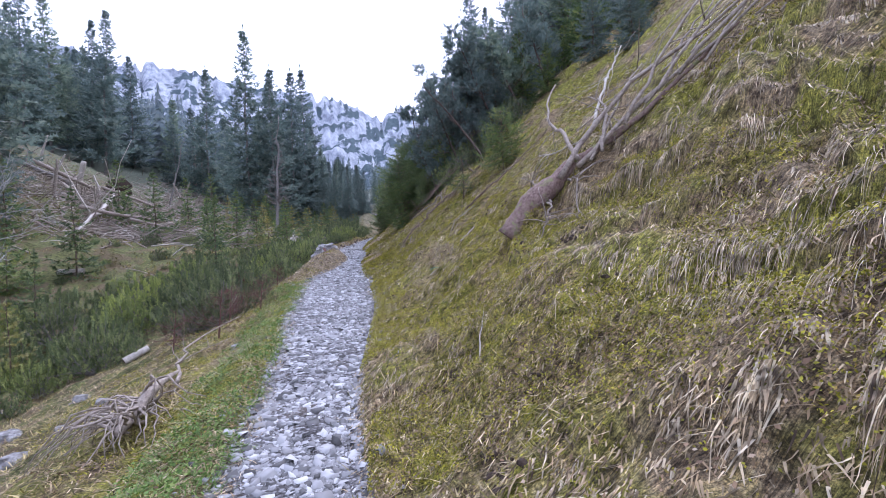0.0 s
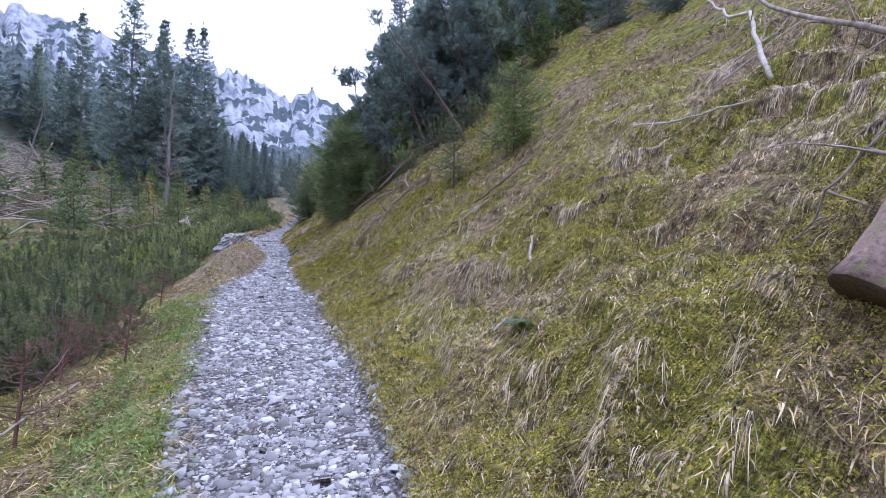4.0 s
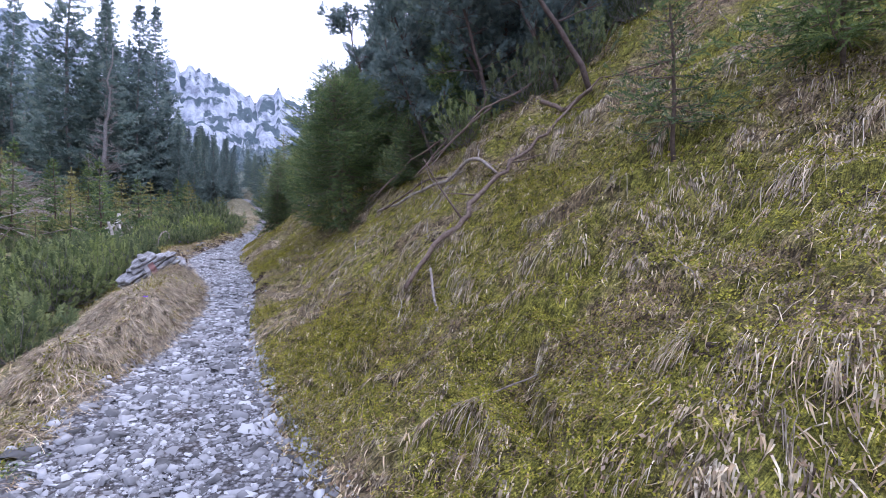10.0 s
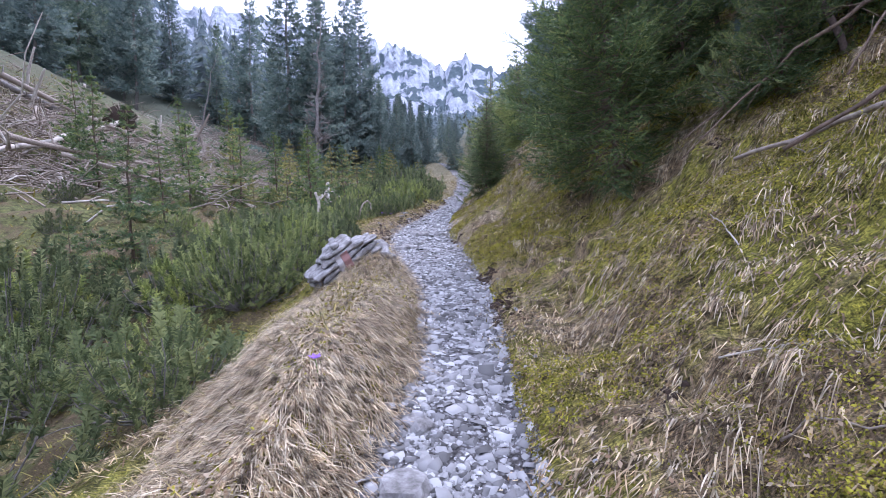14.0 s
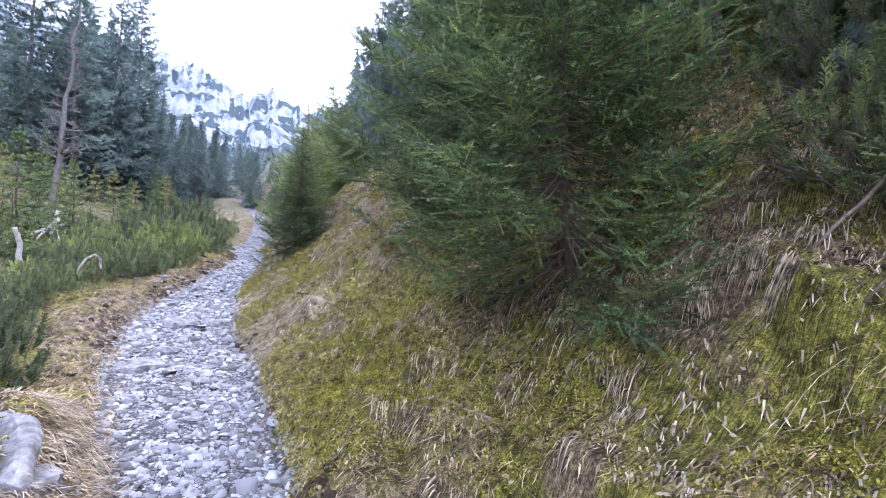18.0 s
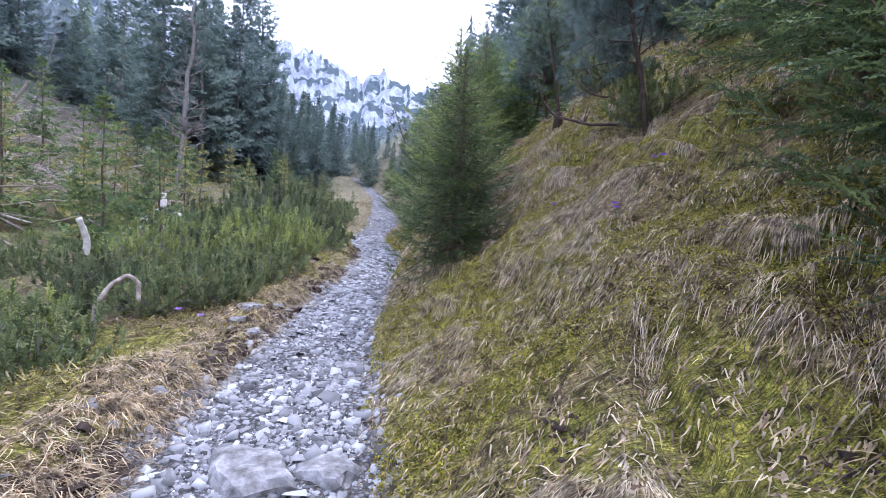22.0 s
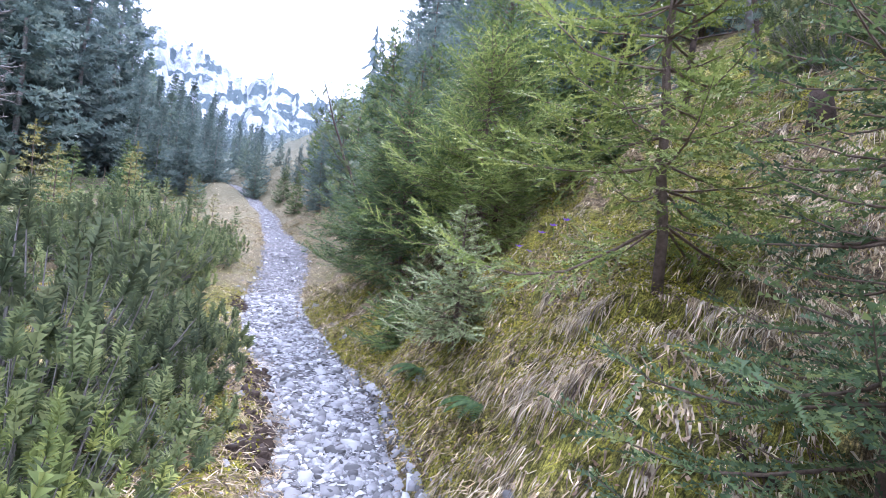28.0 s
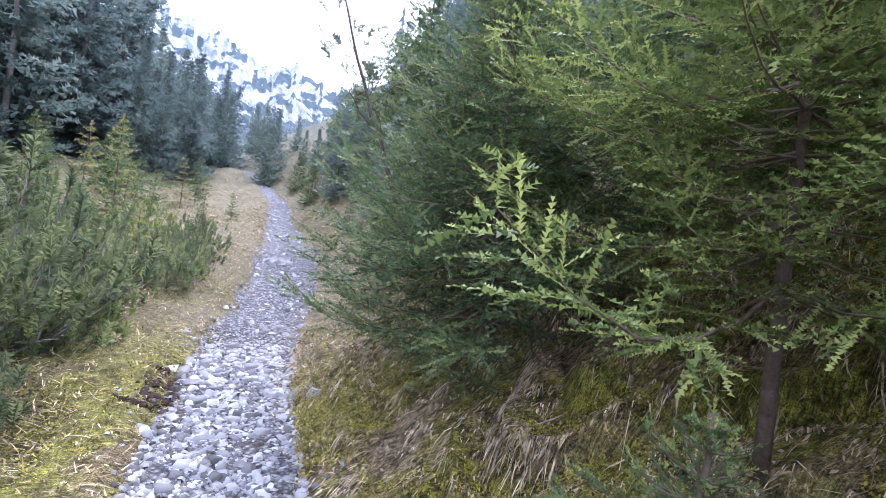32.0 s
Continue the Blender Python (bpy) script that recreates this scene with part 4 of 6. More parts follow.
x, y = lips(*keep(*bank_points(r, 60000, 0.2, 3.6, -0.5, 33.5), 0.7, -0.06, 7), 0.2)
x, y = keep(x[:2600], y[:2600], 0.16, 0.02, 9)
blades("straw_curtain", "long pale straw hanging like curtains from the lips of the bank", MAT_STRAW, x, y, 20, r.uniform(0.1, 0.28, len(x)), 223, 0.035, 1.3, 0.0033, 5, 0.3, 1.1, 0.55, 0.34)
x, y = bank_points(r, 1500, 0.15, 3.4, -0.5, 33)
blades("dry_stems", "single long pale dry stems hanging over the moss", MAT_STRAW, x, y, 2, r.uniform(0.25, 0.6, len(x)), 224, 0.03, 0.9, 0.0021, 6, 0.4, 0.8, 0.7, 0.35)
tx, ty_ = np.repeat(TUFT_X, 16) + r.normal(0, 0.06, 384), np.repeat(TUFT_Y, 16) + r.normal(0, 0.15, 384)
blades("straw_curtain", "thick pale straw tufts draped over the steep bank", MAT_STRAW, tx, ty_, 9, r.uniform(0.2, 0.36, len(tx)), 222, 0.04, 1.2, 0.002, 6, 0.28, 1.2, 0.4, 0.35, 0.22)
bx_, by_ = keep(*bank_points(r, 620, 0.22, 3.4, -0.5, 33.5, 1, 1.1), 0.9, -0.05, 11)
bx_, by_ = np.repeat(bx_, 4) + r.normal(0, 0.03, 4 * len(bx_)), np.repeat(by_, 4) + r.normal(0, 0.07, 4 * len(by_))
blades("straw_beards", "separate beards of long pale straw hanging down the bank", MAT_BEARD, bx_, by_, 7, np.repeat(r.uniform(0.1, 0.3, len(bx_) // 4), 4), 226, 0.035, 1.2, 0.0021, 6, 0.4, 1.2, 0.4, 0.35, 0.25)
for cx_, cy_, q in ((bx_, by_, 16), (tx, ty_, 30)):
    leaflets("tussocks", "mossy tussocks from which the straw hangs", "moss", MAT_MOSS, np.repeat(cx_, q) + r.normal(0.02, 0.03, q * len(cx_)), np.repeat(cy_, q) + r.normal(0, 0.035, q * len(cx_)), 0.0075, 227 + q, 0.1, 1.0)
x, y = bank_points(r, 14000, 0.0, 3.6, -1.0, 34, 1, 1.2)
blades("short_dry_grass", "short matted dry grass on the bank", MAT_OLDSTRAW, x, y, 11, r.uniform(0.05, 0.17, len(x)), 23, 0.1, 0.6, 0.0036, 2, 0.5)
x, y = keep(*bank_points(r, 9000, 0.02, 5.0, -1.0, 34, 1, 1.15), 0.8, -0.1, 2)
blades("olive_grass", "olive-green short grass among moss on the bank", MAT_GREENGRASS, x, y, 13, r.uniform(0.05, 0.13, len(x)), 24, 0.1, 0.3, 0.0036, 2, 0.9)
x, y = bank_points(r, 3600, 4.5, 17, -1, 40, 1, 1.2)
blades("upper_slope_grass", "dry grass tufts high on the slope", MAT_STRAW, x, y, 12, r.uniform(0.14, 0.32, len(x)), 25, 0.14, 0.7, 0.008, 2)
gx_, gy_ = keep(*bank_points(r, 1500, 0.1, 2.3, 20.5, 27.5), 0.5, 0.02, 8)
blades("draped_straw_grass", "dense fine straw draped down the bank between the spruces", MAT_STRAW, gx_, gy_, 34, r.uniform(0.12, 0.3, len(gx_)), 225, 0.04, 0.9, 0.0019, 4, 0.42, 0.9, 0.5, 0.42)
# left verge
x, y = bank_points(r, 1500, -0.03, 0.6, -0.5, 31, -1, 1.3)
blades("verge_grass", "dry straw grass tufts along the edge of the path", MAT_OLDSTRAW, x, y, 26, r.uniform(0.1, 0.25, len(x)), 26, 0.07, 0.6, 0.0026, 2)
x, y = bank_points(r, 1200, -0.02, 0.7, -1, 13, -1)
blades("fresh_verge_grass", "fresh green grass on the outer edge of the path", MAT_FRESH, x, y, 24, r.uniform(0.05, 0.14, len(x)), 27, 0.07, 0.4, 0.003, 2, 0.9)
gx_, gy_ = r.normal(-1.5, 0.38, 900), r.normal(15.8, 1.15, 900)
m = gx_ < left_edge(gy_) - 0.02
blades("mound_straw_grass", "thick pale dry grass covering the mound beside the path", MAT_STRAW, gx_[m], gy_[m], 55, r.uniform(0.2, 0.36, m.sum()), 28, 0.06, 0.75, 0.0026, 3, 0.5, 0.7)
gx_, gy_ = r.normal(-1.25, 0.25, 200), r.normal(18.2, 0.6, 200)
m = gx_ < left_edge(gy_) - 0.05
blades("rock_straw_grass", "dry grass growing around the painted rock", MAT_STRAW, gx_[m], gy_[m], 50, r.uniform(0.14, 0.3, m.sum()), 29, 0.06, 0.7, 0.0026, 3)
gx_, gy_ = bank_points(r, 260, 0.0, 0.5, 21, 27, -1)
blades("rim_straw_grass", "straw tufts hanging over the rim of the path", MAT_OLDSTRAW, gx_, gy_, 45, r.uniform(0.16, 0.34, 260), 291, 0.06, 0.8, 0.0026, 3)
x, y = bank_points(r, 6500, 0.5, 9, -1, 38, -1, 1.2)
blades("lower_slope_grass", "dull green and straw grass below the path", MAT_GREENGRASS, x, y, 14, r.uniform(0.08, 0.22, len(x)), 30, 0.14, 0.4, 0.005, 2, 0.8)
x, y = bank_points(r, 3000, 8, 34, 0, 60, -1)
blades("far_slope_grass", "pale grass on the opposite slope", MAT_GREENGRASS, x, y, 9, r.uniform(0.2, 0.45, len(x)), 31, 0.4, 0.4, 0.02, 2, 0.8)
x, y = bank_points(r, 900, 0.0, 5, 38, 62, -1)
x2, y2 = bank_points(r, 1600, 0.0, 6, 36, 62, 1)
blades("meadow_grass", "dull straw and olive grass on the knoll beside the far path", MAT_OLDSTRAW, x, y, 14, r.uniform(0.12, 0.3, 900), 32, 0.2, 0.5, 0.008, 2)
blades("meadow_grass", "matted brown grass on the slope above the far path", MAT_OLDSTRAW, x2, y2, 14, r.uniform(0.12, 0.3, 1600), 321, 0.2, 0.5, 0.008, 2)
x, y = bank_points(r, 1500, 0.0, 3.0, 30.5, 46, -1, 1.2)
x2, y2 = bank_points(r, 1500, 0.0, 3.0, 32.5, 46, 1, 1.2)
blades("knoll_grass", "short dry grass beside the upper path", MAT_OLDSTRAW, np.concatenate([x, x2]), np.concatenate([y, y2]), 16, r.uniform(0.06, 0.18, 3000), 322, 0.11, 0.5, 0.004, 2, 0.7)
x, y = bank_points(r, 1100, 0.0, 3.0, 30.5, 46, -1, 1.2)
x2, y2 = bank_points(r, 1100, 0.0, 3.0, 32.5, 46, 1, 1.2)
blades("knoll_grass", "dull olive grass beside the upper path", MAT_GREENGRASS, np.concatenate([x, x2]), np.concatenate([y, y2]), 16, r.uniform(0.06, 0.14, 2200), 323, 0.12, 0.4, 0.004, 2, 0.8)
# moss and litter
x, y = keep(*bank_points(r, 720000, 0.02, 2.5, -0.6, 33, 1, 1.15), 0.7, -0.08, 3)
leaflets("moss", "yellow-green moss and bilberry leaves on the bank", "moss", MAT_MOSS, x, y, 0.0068, 33, 0.06, 1.0)
x, y = keep(*bank_points(r, 120000, 2.4, 5.5, -1.0, 34, 1, 1.1), 1.0, -0.1, 3)
leaflets("upper_moss", "yellow-green moss high on the bank", "moss", MAT_MOSS, x, y, 0.0115, 332, 0.06, 0.9)
MOSS_X = np.array([1.92, 0.49, 2.57, 1.21, 0.55, 0.97, 0.25, 0.49, 0.65, 0.52, 0.62, 1.77, 1.85, 2.37, 0.55, 2.07])
MOSS_Y = np.array([7.19, 9.86, 1.45, 2.11, 13.17, 11.62, 13.53, 19.37, 23.08, 24.37, 14.02, 5.26, 7.21, 8.79, 18.94, 13.28])
mx_, my_ = np.repeat(MOSS_X, 7000) + r.normal(0, 0.27, 112000), np.repeat(MOSS_Y, 7000) + r.normal(0, 0.34, 112000)
m = mx_ > right_edge(my_) + 0.05
leaflets("moss", "thick bright yellow-green moss cushions on the bank", "moss", MAT_MOSS, mx_[m], my_[m], 0.0068, 331, 0.06, 1.0)
x, y = bank_points(r, 30000, 0.02, 4.5, -0.8, 34, 1, 1.3)
leaflets("leaf_litter", "brown dead leaves lying on the bank", "leaves", MAT_LITTER, x, y, 0.0125, 34, 0.05, 0.35)
x, y = keep(*bank_points(r, 130000, 0.05, 3.0, -1, 36, -1, 1.1), 0.9, -0.15, 4)
leaflets("verge_moss", "moss and low herbs beside the path", "moss", MAT_MOSS, x, y, 0.009, 35, 0.05, 0.9)
x, y = bank_points(r, 26000, 0.3, 9.0, -1, 30, -1, 1.3)
leaflets("slope_litter", "brown leaf litter and broken twigs on the lower slope", "leaves", MAT_LITTER, x, y, 0.016, 37, 0.04, 0.4)
x, y = bank_points(r, 2200, 0.5, 7.0, 0, 16, -1, 1.2)
blades("slope_straw", "thin dry straw tufts on the lower slope", MAT_OLDSTRAW, x, y, 12, r.uniform(0.1, 0.26, len(x)), 38, 0.1, 0.5, 0.004, 2)
x, y = keep(*bank_points(r, 16000, 0.0, 0.8, -1, 12, -1), 0.5, -0.1, 5)
leaflets("verge_herbs", "bright green herbs on the outer edge of the path", "herbs", MAT_FRESH, x, y, 0.014, 36, 0.06)


# ---- single trees near the path ----
NEAR = dict(whorl=0.1, arms=8, step=0.065, pairs=9, nl=0.018, fine=0.015)
DENSE = dict(whorl=0.09, arms=10, step=0.06, pairs=9, nl=0.018, fine=0.015)
OPEN = dict(whorl=0.13, arms=7, step=0.06, pairs=9, nl=0.018, fine=0.015)
SMALL = dict(whorl=0.06, arms=11, step=0.034, pairs=8, nl=0.016, fine=0.013)
spruce("spruce", on_ground(1.5, 18.5), "bushy dark green young spruce on the bank above the path", 41, 2.6, 2.35, turn=0.3, lean=(0, -5), shape=0.4, bare=0.1, dead=0.18, droop=0.26, **DENSE)
spruce("spruce", on_ground(0.8, 25.6), "dense young green spruce with low boughs beside the path", 59, 2.4, 1.6, shape=0.6, bare=0.05, droop=0.24, **DENSE)
spruce("spruce", on_ground(0.97, 26.25), "slender young green spruce with low spreading boughs beside the path", 42, 2.1, 1.6, shape=0.75, bare=0.12, **NEAR)
spruce("spruce", on_ground(1.22, 27.2), "yellow-green spruce sapling with an open crown", 43, 2.4, 1.95, MAT_YOUNG, shape=0.65, bare=0.13, **OPEN)
spruce("spruce", on_ground(1.68, 31.7), "dense dark spruce whose skirts overhang the path edge", 44, 2.6, 2.5, shape=0.62, bare=0.08, lean=(0, -3), dead=0.2, **DENSE)
spruce("spruce", on_ground(1.95, 30.15), "broad yellow-green spruce with boughs sweeping over the bank", 58, 2.7, 2.5, MAT_BROAD, shape=0.5, bare=0.24, dead=0.1, droop=0.2, **NEAR)
spruce("spruce", on_ground(2.75, 31.2), "tall dark spruce crowding behind the overhanging boughs", 56, 3.3, 3.0, shape=0.6, bare=0.1, dead=0.2, **NEAR)
spruce("spruce", on_ground(1.75, 32.6), "low spruce with drooping grey-green boughs", 45, 2.2, 1.9, shape=0.55, bare=0.14, **NEAR)
spruce("spruce", on_ground(2.1, 21.1), "wide dark spruce spreading over the bank", 54, 2.8, 3.2, shape=0.45, bare=0.04, dead=0.1, droop=0.28, **DENSE)
spruce("spruce", on_ground(2.6, 22.6), "dark spruce with low boughs above the grassy bank", 55, 2.6, 2.4, shape=0.5, bare=0.14, dead=0.2, **NEAR)
spruce("spruce", on_ground(2.8, 19.7), "dark bushy spruce standing behind the bank", 57, 2.2, 2.1, shape=0.5, bare=0.12, **NEAR)
spruce("spruce", on_ground(3.3, 34.0), "shaded spruce behind the boughs at the path", 53, 2.6, 1.9, shape=0.6, bare=0.1, **OPEN)
spruce("small_spruce", on_ground(0.88, 28.42), "small pale grey-green spruce growing in dry grass", 46, 0.92, 1.05, MAT_PALE, shape=0.75, bare=0.16, **SMALL)
spruce("small_spruce", on_ground(1.12, 29.75), "small green spruce seedling at the foot of the bank", 47, 0.85, 1.1, shape=0.8, bare=0.1, **SMALL)
spruce("small_spruce", on_ground(2.38, 12.0), "thin open spruce sapling on the mossy slope", 48, 1.3, 1.2, shape=0.75, bare=0.22, **NEAR)
spruce("spruce", on_ground(3.25, 11.45), "dark bushy spruce high on the mossy slope", 49, 1.5, 1.6, shape=0.55, bare=0.16, **DENSE)
spruce("small_spruce", on_ground(2.1, 16.8), "rounded small spruce on the bank", 50, 1.0, 1.1, shape=0.5, bare=0.08, **SMALL)

# mid-distance trees, a few kinds copied about
MID = dict(whorl=0.24, arms=7, step=0.1, pairs=4, nl=0.09)
mid_kinds = [spruce("spruce", on_ground(6.00, 23.43), "dark green spruce on the wooded slope", 60, 4.6, 3.0, MAT_SPRUCE, shape=0.7, group="spruces on the slopes", **MID),
             spruce("spruce", on_ground(-6.59, 23.05), "young green spruce below the path", 61, 3.2, 2.1, MAT_SPRUCE, shape=0.85, group="spruces on the slopes", **MID),
             spruce("spruce", on_ground(9.21, 32.44), "dark shaded spruce on the wooded slope, needles paled for haze", 62, 5.8, 3.2, MAT_HAZED, shape=0.75, group="spruces on the slopes", **MID)]


def plant(kind, x, y, size, turn, sink=0.05):
    p = on_ground(x, y, sink)
    return copy_thing(kind, Matrix.Translation(p) @ Matrix.Rotation(turn, 4, "Z") @ Matrix.Scale(size, 4))


r = rng(71)
for k, x, y, s in ((0, 8.68, 8.18, 0.35), (2, 12.27, 12.52, 0.45), (0, 7.50, 12.54, 0.4), (2, 6.59, 13.31, 0.4), (0, 4.57, 2.44, 0.5), (2, 4.48, 2.37, 0.4), (0, 5.83, 14.86, 0.35), (2, 11.68, 14.45, 0.55), (0, 4.41, 20.39, 0.8), (2, 5.95, 18.00, 0.55), (2, 4.81, 17.84, 0.8), (0, 2.75, 16.9, 0.42), (2, 3.5, 16.2, 0.5), (0, 3.3, 17.9, 0.5), (2, 4.2, 15.3, 0.5), (0, 5.2, 15.6, 0.6), (2, 6.7, 11.3, 0.4), (0, 7.4, 15.4, 0.7), (2, 8.5, 14.0, 0.7), (0, 4.5, 18.9, 0.7), (2, 4.3, 23.2, 0.7), (0, 4.6, 25.4, 0.75), (0, 8.25, 18.05, 0.8), (2, 5.95, 19.17, 0.9), (0, 12.24, 28.83, 1.0), (2, 5.32, 26.19, 0.75), (0, 3.92, 30.95, 0.85), (2, 6.54, 35.88, 0.9),
                   (0, 5.80, 37.78, 0.8), (2, 8.79, 33.20, 1.0), (0, 9.67, 30.53, 1.1), (2, 9.80, 22.79, 1.1), (0, 5.43, 39.79, 0.9), (2, 5.68, 41.20, 1.0), (0, 4.82, 43.09, 0.9), (2, 11.00, 41.31, 1.1), (0, 9.73, 35.09, 1.2), (2, 10.06, 15.66, 0.9),
                   (0, 10.76, 19.26, 1.0), (2, 12.38, 12.62, 1.0), (0, 12.53, 26.27, 1.2), (2, 12.85, 31.25, 1.2), (2, 12.44, 8.78, 0.9), (0, 15.56, 8.15, 0.9),
                   (0, 2.5, 33.6, 0.72), (0, 2.1, 35.0, 0.45), (2, 3.3, 45.5, 0.5), (0, 2.9, 49.0, 0.45), (2, 4.4, 52.5, 0.6), (0, 3.2, 56.0, 0.5), (2, 5.0, 58.0, 0.7), (0, 6.5, 50.5, 0.7), (2, 7.6, 55.0, 0.8), (0, 5.6, 44.6, 0.6), (2, 4.3, 37.5, 0.6), (0, 4.0, 35.3, 0.6), (2, -2.2, 58.0, 0.6), (0, -4.0, 61.0, 0.7), (1, -1.6, 43.0, 0.4), (1, -2.4, 46.0, 0.5), (1, -4.5, 44.5, 0.7), (0, 2.9, 36.4, 0.5), (2, 3.1, 38.6, 0.42), (0, 3.4, 41.0, 0.45), (2, 3.6, 44.0, 0.5), (0, 3.9, 47.0, 0.55), (2, 4.6, 50.0, 0.6), (0, 5.4, 54.0, 0.7), (2, 4.9, 40.0, 0.7), (0, 6.2, 46.0, 0.8), (1, -8.4, 34.0, 1.1), (1, -8.1, 27.1, 0.85), (1, -6.0, 36.5, 0.7), (1, -2.6, 44.0, 0.6), (1, -3.6, 49.0, 0.8), (1, -1.2, 52.0, 0.5),
                   (1, -4.79, 30.59, 1.05), (1, -0.39, 40.47, 0.22), (1, 0.18, 42.67, 0.26), (1, 2.71, 40.67, 0.3), (1, 2.65, 38.09, 0.25), (1, -0.89, 47.66, 0.35), (1, 3.24, 47.61, 0.3), (1, -7.76, 36.59, 1.0), (1, -3.43, 29.34, 0.75), (1, -5.87, 36.31, 0.9), (1, -12.34, 23.27, 1.1), (1, -11.82, 30.25, 1.2), (1, -7.11, 45.68, 0.8), (1, -3.95, 39.99, 0.55), (1, -2.26, 37.80, 0.42), (1, -3.19, 36.55, 0.35), (1, -12.69, 37.94, 1.3), (1, -11.10, 18.56, 0.8), (1, -16.76, 26.13, 1.2), (1, -16.33, 35.97, 1.4), (1, -13.07, 44.97, 1.4), (1, -10.12, 52.81, 1.2), (1, -4.71, 56.20, 1.0)):
    plant(mid_kinds[k], x, y, s * r.uniform(0.92, 1.08), r.uniform(0, 6.28))

def open_view(x, y):
    """Growth is lower on the wet strip that leads up to the windfall."""
    az = math.degrees(math.atan2(-0.4 - x, y - 12))
    return 0.5 if 17 < az < 44 and y > 25 or x < -2.2 and 22 < y < 32 else 1.0


thicket = [spruce("young_spruce", on_ground(-9.38, 31.59), "young spruce in the thicket below the path", 64, 3.0, 2.0, MAT_SPRUCE, shape=0.8, group="spruces in the thicket", thin=False, whorl=0.26, arms=6, step=0.15, pairs=3, nl=0.15),
           spruce("young_spruce", on_ground(-14.95, 34.13), "bushy young spruce in the thicket below the path", 65, 2.2, 2.0, MAT_SPRUCE, shape=0.6, group="spruces in the thicket", thin=False, whorl=0.24, arms=6, step=0.15, pairs=3, nl=0.15),
           spruce("young_larch", on_ground(-7.6, 38.4), "open yellowish-green young larch in the thicket", 66, 2.8, 1.9, MAT_LARCH, shape=0.85, bare=0.12, group="young larches in the thicket", thin=False, whorl=0.3, arms=5, step=0.13, pairs=3, nl=0.1)]
near_ones = []
for _ in range(1500):
    y = r.uniform(7, 60)
    d = r.uniform(4.5, 24)
    x = float(left_edge(y)) - d
    if d < 3 + 0.25 * abs(y - 40) * 0.5 or (y > 34 and d > 18) or (y < 22 and d < 5.5):
        continue
    if all((x - a) ** 2 + (y - b) ** 2 > 2.1 ** 2 for a, b in near_ones):
        near_ones.append((x, y))
        plant(thicket[int(r.integers(0, 3))], x, y, r.uniform(0.35, 1.15) * open_view(x, y), r.uniform(0, 6.28))
    if len(near_ones) >= 78:
        break
for x, y, s in ((-0.9, 36.6, 0.35), (-1.6, 39.5, 0.5), (-2.6, 41.0, 0.7), (-3.4, 38.0, 0.75), (-0.5, 43.5, 0.4), (-4.6, 41.0, 0.9), (-5.5, 38.5, 0.95), (-1.3, 46.5, 0.6), (-3.2, 47.5, 0.9), (-6.4, 33.5, 0.8), (-5.2, 35.2, 0.7), (-9.5, 36.0, 1.1), (-8.2, 40.6, 1.0)):
    plant(thicket[2], x, y, s, r.uniform(0, 6.28))

# tall forest on both sides of the valley
TALL = dict(whorl=0.55, arms=8, step=0.32, pairs=3, nl=0.36)
tall_kinds = [spruce("tall_spruce", on_ground(-30, 30), "tall dark spruce of the valley forest, needles paled for haze", 80 + i, h, w, MAT_HAZED, shape=0.85, bare=b, group="tall forest spruces", bark=MAT_GREYBARK, thin=False, **TALL)
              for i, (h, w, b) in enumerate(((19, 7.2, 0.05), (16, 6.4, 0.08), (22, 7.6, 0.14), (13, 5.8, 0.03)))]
r = rng(81)


def in_clearing(x, y):
    """The windfall strip that climbs the opposite slope."""
    az, far = np.degrees(np.arctan2(x + 0.7, y - 25)), np.hypot(x + 0.7, y - 25)
    return (az > -62) & (az < -16) & (far > 10) & (far < 66) & (y < 84)


def in_gap(x, y):
    """The open notch at the head of the valley, with low growth alone."""
    az = np.degrees(np.arctan2(x + 0.5, y - 20))
    return (az > -7) & (az < 14) & (y > 55)


def notch_cap(x, y):
    """How high the trees of the notch stand, as a slope seen from the path."""
    az = np.degrees(np.arctan2(x + 0.5, y - 21))
    return np.tan(np.radians(np.interp(az, [-8, -3, 1.5, 5, 8, 14], [15.6, 14.8, 13.4, 11.4, 13, 14.5])))


def wooded(x, y):
    """Where tall trees stand: both valley sides and the head of the valley."""
    dl, dr = left_edge(y) - x, x - right_edge(y)
    edge = 24 + 16 * value_noise(x * 0 + 3, y, 9.0)
    left = dl > np.where(y < 48, edge, 11)
    right = dr > 19 + 6 * value_noise(x * 0 + 9, y, 8.0)
    head = (y > 63) & (np.abs(x) > 2.5)
    return (left | right | head) & ~in_clearing(x, y)


